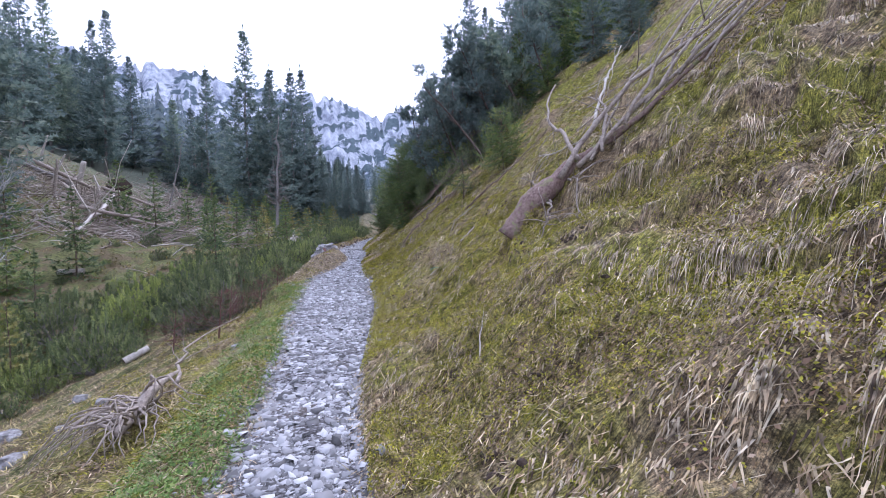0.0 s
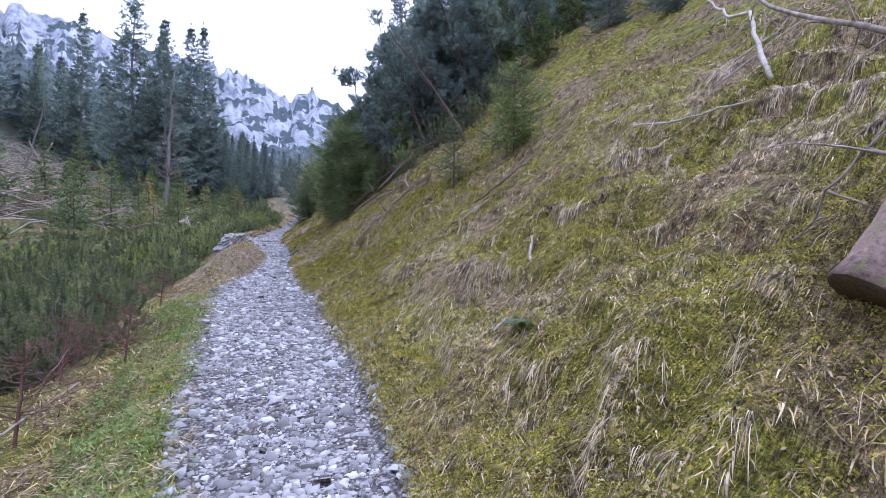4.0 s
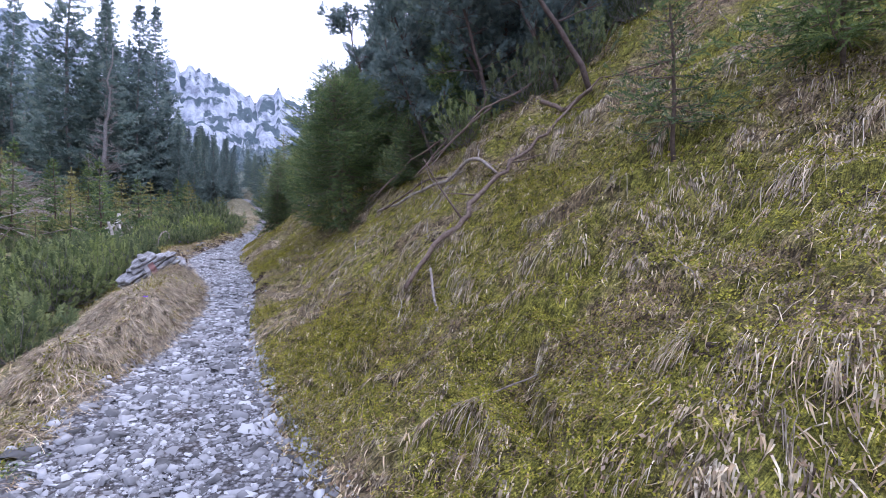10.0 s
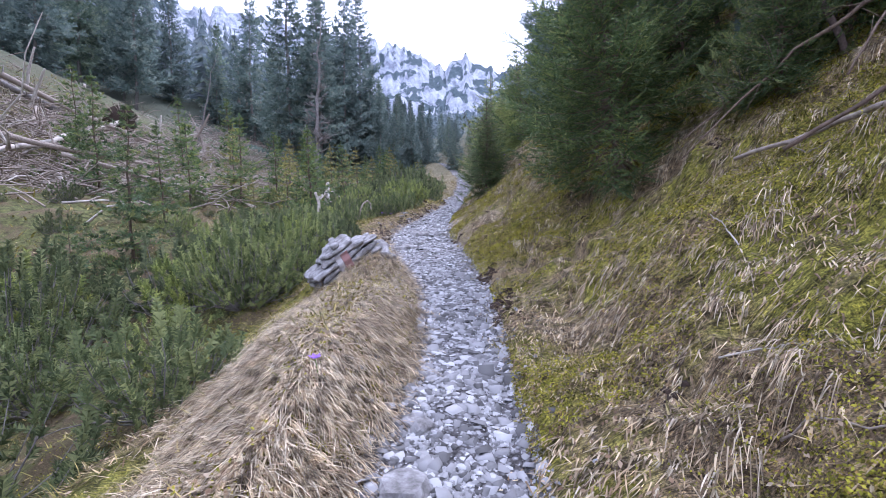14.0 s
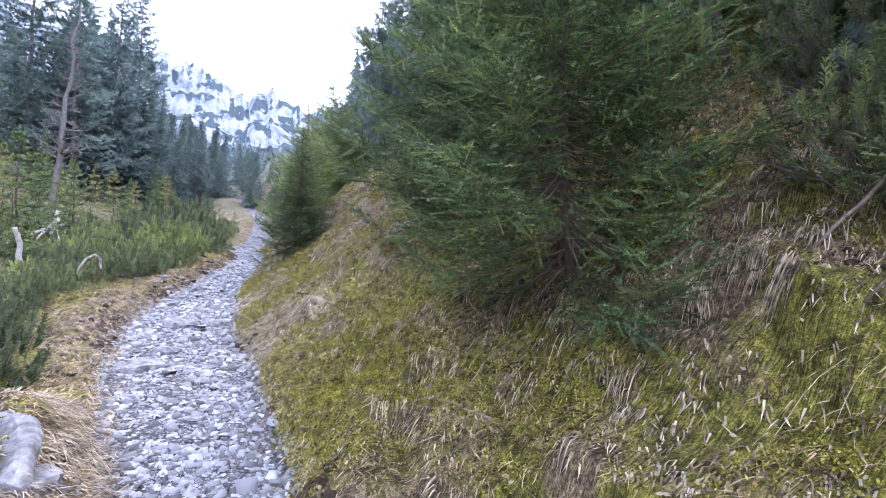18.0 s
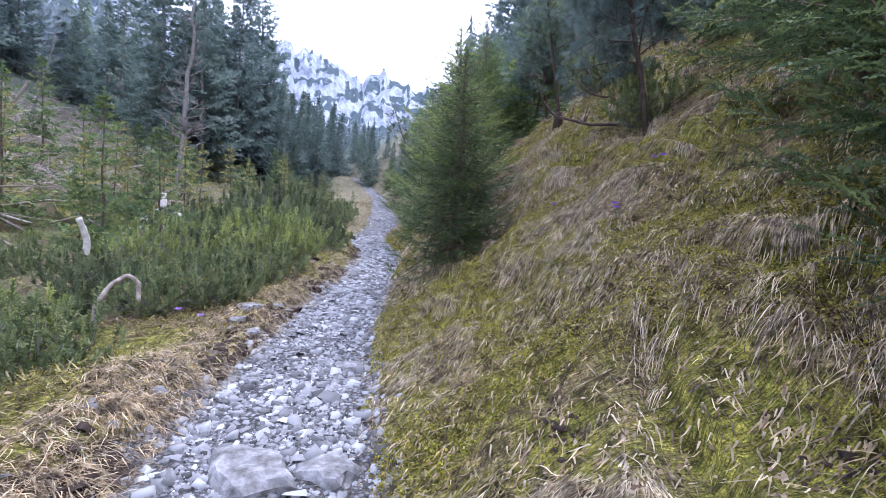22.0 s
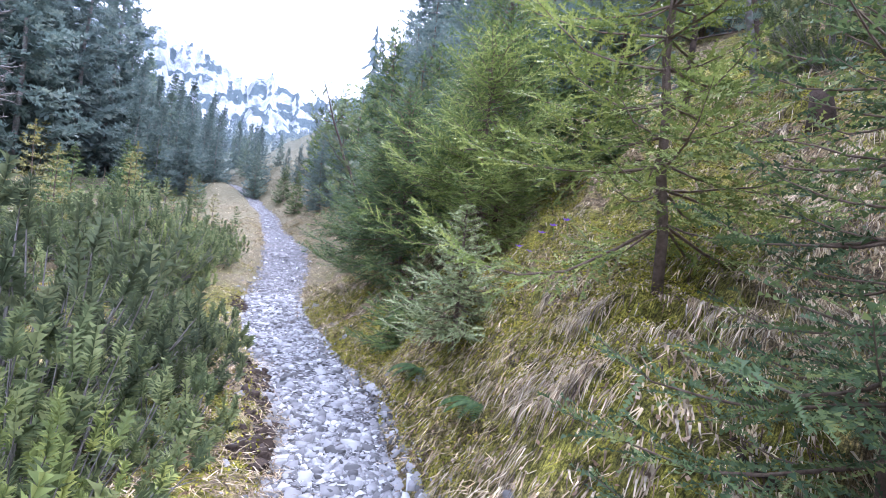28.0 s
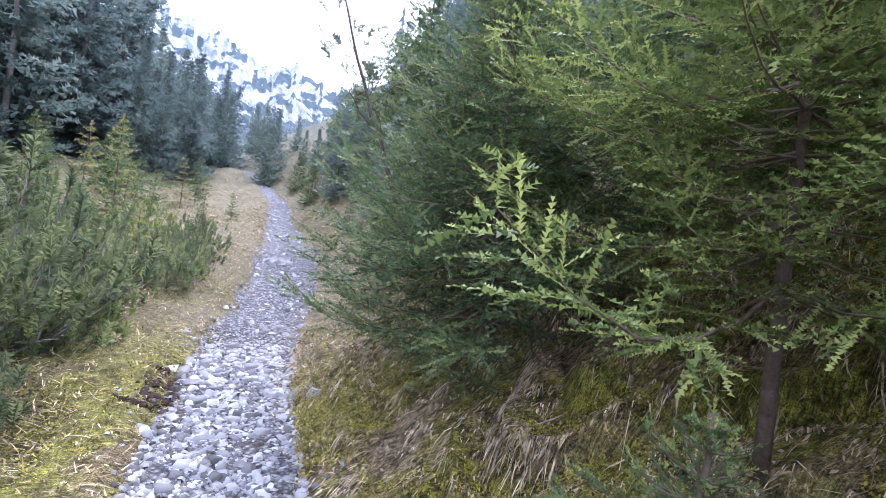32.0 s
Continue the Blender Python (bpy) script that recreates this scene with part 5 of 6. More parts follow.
chosen = []
for _ in range(9000):
    x, y = r.uniform(-66, 48), r.uniform(2, 100)
    if wooded(x, y) and not in_gap(x, y) and all((x - q[0]) ** 2 + (y - q[1]) ** 2 > 3.7 ** 2 for q in chosen):
        chosen.append((x, y))
    if len(chosen) >= 185:
        break
for x, y in chosen:
    plant(tall_kinds[int(r.integers(0, 4))], x, y, r.uniform(0.7, 1.15), r.uniform(0, 6.28), 0.2)
for x, y, s, k in ((-13.8, 61.8, 1.05, 2), (-11.1, 63.2, 0.95, 0), (-15, 74, 1.0, 1), (-9, 66, 1.05, 0), (-8, 70, 1.0, 2), (-6.5, 74, 0.7, 1), (-4, 84, 0.6, 3), (-40, 66, 1.1, 0), (-46, 60, 1.1, 2), (-50, 52, 1.0, 1), (-36, 76, 1.1, 2), (-24, 82, 1.1, 0), (-44, 40, 1.1, 0), (-40, 30, 1.1, 2), (-36, 24, 1.15, 1), (-26, 26, 1.0, 0), (-23, 19, 0.95, 2), (-27, 13, 1.0, 1), (-17.4, 19.6, 0.8, 3), (-19.5, 23.2, 0.8, 1), (-21, 20.5, 0.85, 0), (-22.5, 27, 0.85, 3), (-18.6, 26.4, 0.75, 3), (-16.0, 15.0, 0.7, 3), (-31, 20, 1.0, 2)):
    plant(tall_kinds[k], x, y, s, r.uniform(0, 6.28), 0.2)


# lower spruces in the notch and on the slope beyond the knoll
low_ones = []
for _ in range(4000):
    if len(low_ones) < 105:
        x, y = r.uniform(-12, 20), r.uniform(58, 92)
        hit_it = bool(in_gap(x, y)) and abs(x - 0.5) > 0.8
        need = 1.7
    else:
        y = r.uniform(42, 72)
        x = float(right_edge(y)) + r.uniform(2.6, 20)
        hit_it, need = True, 2.2
    if hit_it and all((x - a) ** 2 + (y - b) ** 2 > need ** 2 for a, b in low_ones):
        low_ones.append((x, y))
        top = 3.7 + math.hypot(x + 0.5, y - 21) * float(notch_cap(x, y)) * r.uniform(0.72, 1.0) - float(ground_z(x, y))
        if bool(in_gap(x, y)):
            if top > 1.2:
                plant(tall_kinds[3 if top < 6 else 1], x, y, top / (13 if top < 6 else 16), r.uniform(0, 6.28), 0.1)
        else:
            plant(mid_kinds[(0, 2)[int(r.integers(0, 2))]], x, y, r.uniform(0.6, 1.3), r.uniform(0, 6.28))
    if len(low_ones) >= 175:
        break


def conifer_field(name, label, mat, x, y, h, seed):
    """Many ragged conifers in one mesh: layers of drooping fronds round a stem."""
    r = rng(seed)
    n = len(x)
    layers, arms = 9, 6
    f = (np.arange(layers) + 0.5) / layers
    z0 = ground_z(x, y) - 0.3
    lv = f[None, :, None] + r.normal(0, 0.02, (n, layers, arms))
    a = r.uniform(0, 6.28, (n, layers, 1)) + np.arange(arms)[None, None] * 6.283 / arms + r.normal(0, 0.2, (n, layers, arms))
    reach = h[:, None, None] * 0.19 * (1.03 - lv) ** 0.85 * r.uniform(0.6, 1.2, (n, layers, arms))
    top = z0[:, None, None] + h[:, None, None] * (0.06 + 0.94 * np.clip(lv + 0.06, 0, 1))
    ca, sa = np.cos(a), np.sin(a)
    cx, cy = x[:, None, None], y[:, None, None]
    wid = reach * r.uniform(0.3, 0.5, reach.shape)
    p0 = np.stack([cx + 0 * a, cy + 0 * a, top], -1)
    mx, my, mz = cx + ca * reach * 0.6, cy + sa * reach * 0.6, top - h[:, None, None] * 0.05
    p1 = np.stack([mx - sa * wid, my + ca * wid, mz - 0.03 * h[:, None, None]], -1)
    p2 = np.stack([cx + ca * reach, cy + sa * reach, top - h[:, None, None] * 0.09], -1)
    p3 = np.stack([mx + sa * wid, my - ca * wid, mz - 0.03 * h[:, None, None]], -1)
    v = np.stack([p0, p1, p2, p3], 3).reshape(-1, 3)
    ob = mesh_object(name, v, np.arange(len(v)).reshape(-1, 4), mat)
    return tagged(ob, label, "forest", kind="stuff")


# far woods; their blue cast is haze painted into the needle colour
fx, fy = np.meshgrid(np.arange(-210, 190, 5.8), np.arange(-30, 330, 5.8))
fx, fy = fx.ravel() + r.uniform(-2.7, 2.7, fx.size), fy.ravel() + r.uniform(-2.7, 2.7, fy.size)
m = wooded(fx, fy) & (np.hypot(fx, fy - 25) > 74) & ((fy > 92) | (fx < -50) | (fx > 34) | (fy < 2) | (r.random(fx.size) < 0.6))
m &= (fx < -9) | (fx > 11) | (fy > 66)
fx, fy = fx[m], fy[m]
fh = r.uniform(9, 20, len(fx)) * np.clip(1.1 - 0.0015 * np.abs(fy), 0.6, 1.1)
notch = in_gap(fx, fy)
room = 3.7 + np.hypot(fx + 0.5, fy - 21) * notch_cap(fx, fy) * r.uniform(0.8, 1.0, len(fx)) - ground_z(fx, fy)
fh = np.where(notch, np.clip(room, 0.34 * fh, fh), fh)
conifer_field("far_woods", "dense spruce forest covering the valley sides, blued by painted haze", MAT_HAZE_FAR, fx, fy, fh, 83)

fx, fy = np.meshgrid(np.arange(-340, 300, 8.5), np.arange(-30, 430, 8.5))
fx, fy = fx.ravel() + r.uniform(-4, 4, fx.size), fy.ravel() + r.uniform(-4, 4, fy.size)
m = wooded(fx, fy) & ~in_gap(fx, fy) & ((fx < -208) | (fx > 188) | (fy > 326))
conifer_field("far_woods", "distant spruce forest under the mountain ridge, blued by painted haze", MAT_HAZE_FAR, fx[m], fy[m], r.uniform(11, 20, m.sum()), 84)


# ---- mountain pines and shrubs on the left ----
pine_kinds = [pine_bush(on_ground(-3.4, 20.6), "bushy green mountain pine with upright shoots", 101, 1.7, 0.9, 60),
              pine_bush(on_ground(-1.55, 27.6), "dense mountain pine shrub crowding the path edge", 102, 1.5, 0.75, 52),
              pine_bush(on_ground(-3.74, 15.67), "dark mountain pine shrub on the slope below the path", 103, 2.2, 1.25, 80)]
r = rng(105)
placed = [(-2.9, 24.6), (-1.75, 28.6), (-4.6, 16.9)]
for x, y, s in ((-2.1, 20.5, 0.6), (-2.4, 21.4, 0.75), (-2.9, 20.9, 0.8), (-2.3, 23.6, 0.9), (-2.7, 24.3, 0.95), (-3.3, 22.6, 1.1), (-2.1, 25.0, 0.8), (-3.5, 24.5, 1.1), (-2.4, 19.6, 0.65), (-3.0, 19.2, 0.8), (-3.6, 21.6, 1.0), (-3.9, 19.8, 0.9), (-4.4, 22.2, 1.1), (-3.0, 26.0, 1.0), (-2.95, 10.75, 0.9), (-3.23, 12.67, 0.9), (-3.66, 11.11, 1.0), (-2.72, 16.59, 0.8), (-2.88, 19.47, 0.8), (-2.80, 22.00, 0.75), (-2.51, 22.98, 0.65), (-4.54, 23.45, 1.0), (-2.56, 25.36, 0.95), (-1.66, 25.17, 0.6), (-1.13, 26.15, 0.7), (-0.71, 26.74, 0.6), (-0.9, 27.2, 0.55), (-0.76, 27.71, 0.65), (-0.8, 28.4, 0.6), (-0.8, 29.2, 0.6), (-0.6, 30.0, 0.6), (-1.24, 30.78, 0.7), (-1.09, 32.14, 0.7), (-1.64, 33.00, 0.65), (-0.97, 34.65, 0.7), (-0.48, 35.34, 0.6), (-0.96, 33.48, 0.6), (-0.30, 36.30, 0.5), (-1.27, 35.05, 0.8), (-1.29, 33.50, 0.9), (-1.53, 37.03, 0.7), (-2.77, 36.68, 0.8), (-0.26, 38.01, 0.45), (-1.11, 38.71, 0.6),
                (-1.49, 28.91, 0.9), (-2.15, 32.30, 0.85), (-2.22, 27.54, 1.0), (-2.36, 29.53, 0.95), (-2.59, 26.69, 0.95), (-4.75, 25.35, 1.0), (-4.48, 20.46, 1.05), (-6.55, 17.95, 1.1), (-5.49, 23.48, 1.0), (-3.56, 34.05, 0.8), (-4.65, 30.91, 0.9), (-4.67, 28.30, 1.0), (-2.12, 35.77, 0.5)):
    k, s = int(r.integers(0, 3)), s * r.uniform(0.9, 1.1) * (0.62 if x < -2.0 and 22 < y < 32 else 1.0)
    x = min(x, float(left_edge(y)) - (0.85, 0.75, 1.1)[k] * s + 0.04 - 0.26 * (25.4 < y < 28.2))
    placed.append((x, y))
    plant(pine_kinds[k], x, y, s, r.uniform(0, 6.28), 0.03)
for _ in range(1600):
    y = r.uniform(7, 40) if r.random() < 0.6 else r.uniform(10.5, 21)
    x = float(left_edge(y)) - r.uniform(1.7, 12)
    if y < 13 and x > -6 or y < 10 or 14 < y < 20 and x > -3.2:
        continue
    gap = 1.0 if 12 < y < 24 and x > -9 else 1.4
    if all((x - a) ** 2 + (y - b) ** 2 > gap ** 2 for a, b in placed):
        placed.append((x, y))
        plant(pine_kinds[int(r.integers(0, 3))], x, y, (r.uniform(0.35, 0.7) if r.random() < 0.6 else r.uniform(0.8, 1.35)) * open_view(x, y), r.uniform(0, 6.28), 0.03)
    if len(placed) > 150:
        break

# ---- bare and leaning trees ----
for x, y, h, q in ((-2.3, 8.1, 0.75, 0), (-1.95, 9.4, 0.6, 1), (-2.7, 11.1, 0.8, 2), (-2.6, 9.8, 0.7, 3), (-3.3, 9.0, 0.7, 4), (-2.2, 12.4, 0.6, 5)):
    bare_tree("bare_shrub", on_ground(x, y), "leafless reddish-brown shrub on the slope below the path", 400 + q, h, MAT_SHRUB, (0.1, 0.05), 0.014, 26, 2, reach=0.75)
bare_tree("bare_birch", on_ground(-11.8, 17.5, 0.1), "slender pale leafless birch below the path", 111, 9.5, MAT_BIRCH, (0.04, 0.0), 0.005, 34, 2)
bare_tree("dead_spruce", on_ground(-8.2, 47.0, 0.1), "grey dead spruce trunk with brittle bare branches", 112, 11, MAT_GREYBARK, (0.06, 0.0), 0.016, 60, 2, reach=0.12)
bare_tree("dead_spruce", on_ground(-26.99, 87.96, 0.1), "bare grey spruce trunk in the windfall clearing", 113, 12, MAT_DEADWOOD, (0.03, 0.02), 0.016, 14, 1, reach=0.13)
bare_tree("dead_spruce", on_ground(-28.32, 89.18, 0.1), "bare grey spruce trunk in the windfall clearing", 114, 11, MAT_DEADWOOD, (0.0, 0.02), 0.016, 12, 1, reach=0.13)
bare_tree("dead_spruce", on_ground(-25.49, 88.36, 0.1), "thin bare grey trunk in the windfall clearing", 115, 9, MAT_DEADWOOD, (0.1, 0.0), 0.014, 12, 1, reach=0.13)
bare_tree("snag", on_ground(-23.28, 63.35, 0.1), "forked dead snag above the windfall", 116, 9, MAT_GREYBARK, (0.25, 0.0), 0.012, 10, 1, reach=0.13)
bare_tree("mountain_pine_tree", on_ground(4.27, 15.29), "dark leaning pine trunk on the upper bank", 117, 3.6, MAT_REDBARK, (-0.32, 0.1), 0.012, 25, 2, MAT_HAZED)
crooked = bare_tree("mountain_pine_tree", on_ground(3.68, 17.04), "crooked mountain pine leaning out from the slope", 118, 3.4, MAT_REDBARK, (-0.4, 0.15), 0.012, 25, 2, MAT_HAZED)
bare_tree("mountain_pine_tree", on_ground(2.92, 21.23), "dark mountain pine with a crooked trunk", 119, 3.6, MAT_REDBARK, (-0.25, 0.0), 0.012, 25, 2, MAT_HAZED)
bare_tree("mountain_pine_tree", on_ground(2.1, 34.3), "open mountain pine with tufted shoots against the sky", 120, 2.9, MAT_REDBARK, (-0.42, 0.0), 0.011, 12, 1, MAT_PINE)
bare_tree("dead_tree", on_ground(3.51, 14.22, 0.05), "thick bare trunk leaning out from the mossy slope", 421, 2.4, MAT_REDBARK, (-0.68, 0.2), 0.014, 16, 2, bow=0.03)
bare_tree("dead_tree", on_ground(3.71, 19.27, 0.05), "thin bare larch leaning over the pines", 422, 4.2, MAT_GREYBARK, (-0.28, 0.0), 0.007, 34, 2, reach=0.16)
bare_tree("mountain_pine_tree", on_ground(2.82, 25.07), "dark low pine with dead lower branches", 121, 2.6, MAT_REDBARK, (-0.3, -0.1), 0.012, 25, 2, MAT_HAZED)
bare_tree("mountain_pine_tree", on_ground(5.11, 28.04), "crooked pine high on the bank", 122, 3.6, MAT_REDBARK, (-0.3, -0.2), 0.012, 25, 2, MAT_HAZED)
bare_tree("dead_tree", on_ground(3.91, 17.26), "bare dead tree on the bank", 124, 3.0, MAT_TWIG, (-0.3, 0.1), 0.005, 24, 2)
bare_tree("bare_larch", on_ground(12.13, 31.85), "tall leafless larch on the ridge of the slope", 125, 7.5, MAT_GREYBARK, (-0.1, 0.0), 0.008, 30, 1)
bare_tree("bare_larch", on_ground(11.06, 31.73), "tall leafless larch on the ridge of the slope", 126, 8.5, MAT_GREYBARK, (-0.12, 0.0), 0.008, 34, 1)
larch = bare_tree("bare_larch", on_ground(9.19, 32.43), "thin leafless tree standing above the slope", 127, 7.0, MAT_GREYBARK, (-0.2, 0.0), 0.007, 26, 1)
r = rng(128)
for x, y, s in ((5.85, 19.38, 1.0), (5.86, 17.57, 0.9), (5.17, 18.41, 1.1), (8.03, 19.23, 1.0), (8.26, 16.92, 1.0), (5.23, 23.44, 0.9), (5.87, 25.69, 1.1), (6.33, 22.12, 1.0), (8.81, 19.86, 1.1), (6.84, 22.85, 1.1), (6.54, 30.40, 1.0)):
    plant(crooked, x, y, s, r.uniform(-0.7, 0.7))
for x, y, s in ((2.45, 16.5, 0.62), (3.2, 16.1, 0.8), (3.44, 18.9, 0.85), (3.13, 22.5, 0.7), (3.55, 14.9, 0.75), (4.1, 16.8, 0.9), (4.4, 15.6, 0.85), (3.84, 17.8, 0.9), (4.05, 20.9, 0.9), (4.6, 21.8, 0.9), (3.65, 29.2, 0.8), (3.4, 26.2, 0.75), (4.08, 30.6, 0.85), (5.0, 14.9, 0.9), (5.9, 15.0, 1.0)):
    plant(crooked, x, y, s, r.uniform(-1.2, 1.2))
for x, y, s in ((2.7, 15.9, 0.55), (2.3, 17.3, 0.5), (3.3, 15.2, 0.6), (3.9, 15.0, 0.6), (2.95, 17.7, 0.6), (4.6, 14.6, 0.6), (3.0, 25.3, 0.5), (3.6, 24.0, 0.6), (3.9, 28.0, 0.6), (3.2, 20.8, 0.5)):
    plant(pine_kinds[2], x, y, s, r.uniform(0, 6.28))
for x, y, s in ((6.3, 25.8, 0.95), (8.9, 24.8, 1.0), (3.9, 28.6, 0.7), (5.0, 23.4, 0.8), (6.89, 20.34, 0.8), (9.58, 23.84, 0.9), (8.40, 17.69, 0.75), (10.97, 26.64, 1.0), (6.44, 25.11, 0.7), (12.06, 20.82, 0.9)):
    plant(larch, x, y, s, r.uniform(-0.8, 0.8))


# ---- fallen wood ----
def lying(name, pts, rads, mat, label, category="branch", sides=7, seed=1, twigs=0, cut=None):
    """A stick or log along a line, with side twigs as parts."""
    r = rng(seed)
    pts = np.asarray(pts, float)
    base = pts[0].copy()
    e = empty(name, tuple(base), label, category)
    t = np.linspace(0, 1, 4 * len(pts) + 3)
    src = np.linspace(0, 1, len(pts))
    line = np.stack([np.interp(t, src, pts[:, c]) for c in range(3)], -1) - base
    span = np.linalg.norm(line[-1])
    line += np.cumsum(r.normal(0, 0.009 * span if rads[0] < 0.06 else 0.005 * span, line.shape), 0) * np.sin(t * math.pi)[:, None]
    rr = np.interp(t, np.linspace(0, 1, len(rads)), rads) * r.uniform(0.92, 1.08, len(t))
    line[:, 2] = np.maximum(line[:, 2], ground_z(line[:, 0] + base[0], line[:, 1] + base[1]) - base[2] + 0.5 * rr)
    b = Bag()
    b.tube(line, rr, sides)
    b.object("stem", mat, e, smooth=True)
    if cut is not None:
        d = unit(line[0] - line[1])
        c = Bag()
        c.tube([line[0] - d * 0.004, line[0] + d * 0.004], [rr[0] * 0.97, rr[0] * 0.95], 14)
        c.object("cut_face", cut, e, "dark sawn end")
    for i in range(twigs):
        k = int(r.uniform(0.25, 0.95) * (len(t) - 1))
        d = unit(unit(line[min(k + 1, len(t) - 1)] - line[k - 1]) * 0.5 + r.normal(0, 0.7, 3) + UP * 0.3)
        L = span * r.uniform(0.08, 0.22)
        tb = Bag()
        tb.tube(bent(line[k], line[k] + d * L, 5, 0, 0.03 * L, r), np.linspace(rr[k] * 0.45, rr[k] * 0.12 + 0.001, 5), 5)
        tb.object("twig", mat, e)
    return e


def over_ground(pairs, lift):
    return [(x, y, float(ground_z(x, y)) + lift) for x, y in pairs]


def lifted(rows):
    return np.array([(x, y, float(ground_z(x, y)) + h) for x, y, h in rows])


log = lying("fallen_log", lifted([(1.5, 5.16, 0.09), (1.83, 5.02, 0.13), (2.13, 4.87, 0.14), (2.65, 4.62, 0.12), (3.6, 4.25, 0.15)]), [0.14, 0.125, 0.06, 0.028, 0.012], MAT_LOG, "fallen spruce log with reddish bark and bare broken branches", "log", 14, 131, 0, MAT_CUT)
lo = np.array(log.location)
r = rng(132)
for rows, rad in (([(2.25, 5.15, 0.2), (2.28, 5.53, 0.5), (2.30, 5.93, 0.82), (2.53, 6.63, 1.1), (2.88, 7.13, 1.2)], 0.022), ([(2.08, 5.21, 0.25), (2.43, 5.19, 0.3), (2.88, 5.19, 0.36), (3.47, 4.88, 0.35), (4.43, 4.33, 0.55)], 0.028), ([(2.23, 5.11, 0.15), (2.73, 5.03, 0.2), (3.23, 4.83, 0.25), (3.98, 4.37, 0.35), (4.63, 4.03, 0.6)], 0.024),
                  ([(2.43, 4.98, 0.2), (2.63, 5.23, 0.4), (2.63, 5.63, 0.55)], 0.018), ([(2.63, 4.88, 0.2), (3.23, 5.03, 0.5), (4.03, 4.93, 0.75), (4.73, 4.73, 0.9)], 0.016), ([(2.83, 4.83, 0.2), (3.53, 4.68, 0.5), (4.53, 4.13, 0.9)], 0.016), ([(2.93, 4.78, 0.15), (3.53, 5.13, 0.4), (4.33, 5.23, 0.6)], 0.014), ([(3.13, 4.73, 0.15), (3.83, 4.33, 0.45), (4.63, 3.73, 0.8), (5.03, 3.43, 1.1)], 0.018),
                  ([(1.98, 5.28, 0.1), (1.88, 5.03, 0.12), (1.73, 4.88, 0.03)], 0.013), ([(1.88, 5.38, 0.16), (1.98, 5.73, 0.22), (1.93, 6.03, 0.05)], 0.012), ([(2.13, 5.13, 0.1), (2.13, 4.93, 0.15), (1.98, 4.63, 0.03)], 0.012), ([(3.33, 4.63, 0.15), (4.13, 4.63, 0.5), (4.93, 4.43, 0.7)], 0.013), ([(2.33, 5.03, 0.2), (2.88, 5.38, 0.35), (3.43, 5.83, 0.4)], 0.014)):
    line = lifted([(x - 0.1, y - 0.36, h) for x, y, h in rows]) - lo
    t = np.linspace(0, 1, 13)
    s = np.linspace(0, 1, len(line))
    pts = np.stack([np.interp(t, s, line[:, c]) for c in range(3)], -1)
    pts[1:-1] = (pts[:-2] + 2 * pts[1:-1] + pts[2:]) / 4
    pts[1:-1] += r.normal(0, 0.012, (11, 3))
    bb = Bag()
    bb.tube(pts, np.linspace(rad * 1.2, rad * 0.35, 13), 6)
    ob = bb.object("branch", MAT_DEADWOOD, log, "bare weathered branch", smooth=True)
    for _ in range(7):
        s0 = pts[int(r.integers(4, 13))]
        tb = Bag()
        tb.tube(bent(s0, s0 + r.normal(0, 0.22, 3) + [0.12, 0, 0.05], 5, 0.03, 0.01, r), np.linspace(0.007, 0.002, 5), 4)
        tb.object("twig", MAT_DEADWOOD, ob)
lying("fallen_branch", over_ground([(2.05, 10.32), (2.25, 10.15), (2.47, 10.02), (2.9, 10.0), (3.57, 10.03)], 0.12), [0.015, 0.02, 0.014, 0.008], MAT_TWIG, "long crooked dead branch lying on mossy slope", seed=133, twigs=4)
lying("fallen_branch", over_ground([(0.93, 13.5), (1.3, 13.68), (1.68, 13.84), (2.2, 14.05), (2.78, 14.12), (3.4, 14.0), (3.57, 13.2)], 0.16), [0.018, 0.027, 0.024, 0.018, 0.012, 0.007], MAT_TWIG, "thick dead branch lying down the grassy bank", seed=134, twigs=8)
lying("fallen_branch", over_ground([(1.4, 15.75), (1.8, 15.45), (2.07, 15.24)], 0.16), [0.014, 0.009], MAT_BARK, "thin dead branch lying across the bank", seed=135, twigs=4)
lying("fallen_branch", over_ground([(1.16, 13.5), (1.06, 13.15), (0.95, 12.85)], 0.05), [0.013, 0.008], MAT_DEADWOOD, "thin crooked dead twig in the grass", seed=136, twigs=3)
lying("fallen_branch", over_ground([(1.45, 16.3), (1.75, 15.7), (2.05, 15.25), (2.2, 14.7), (2.15, 14.1)], 0.13), [0.014, 0.02, 0.022, 0.014], MAT_DEADWOOD, "bowed grey dead branch on the mossy bank", seed=137, twigs=4)
lying("fallen_branch", over_ground([(1.63, 9.89), (1.80, 10.15), (2.25, 10.19)], 0.06), [0.012, 0.008], MAT_DEADWOOD, "pale broken stick on the bank", seed=138, twigs=2)
lying("fallen_branch", over_ground([(0.58, 11.73), (1.06, 11.68), (1.21, 11.19)], 0.03), [0.005, 0.003], MAT_DEADWOOD, "long dry stalk in the grass", seed=139, twigs=2)
lying("fallen_branch", over_ground([(0.87, 7.15), (0.96, 7.14)], 0.03), [0.008, 0.007], MAT_PALEWOOD, "short pale broken stick on the bank", seed=140)
lying("fallen_branch", over_ground([(1.42, 7.60), (1.76, 8.17)], 0.04), [0.014, 0.012], MAT_DEADWOOD, "short broken stick on the bank", seed=141)
lying("fallen_branch", over_ground([(0.73, 18.11), (0.63, 18.51), (0.28, 18.97)], 0.03), [0.008, 0.004], MAT_DEADWOOD, "thin grey twig under the spruce", seed=142, twigs=4)
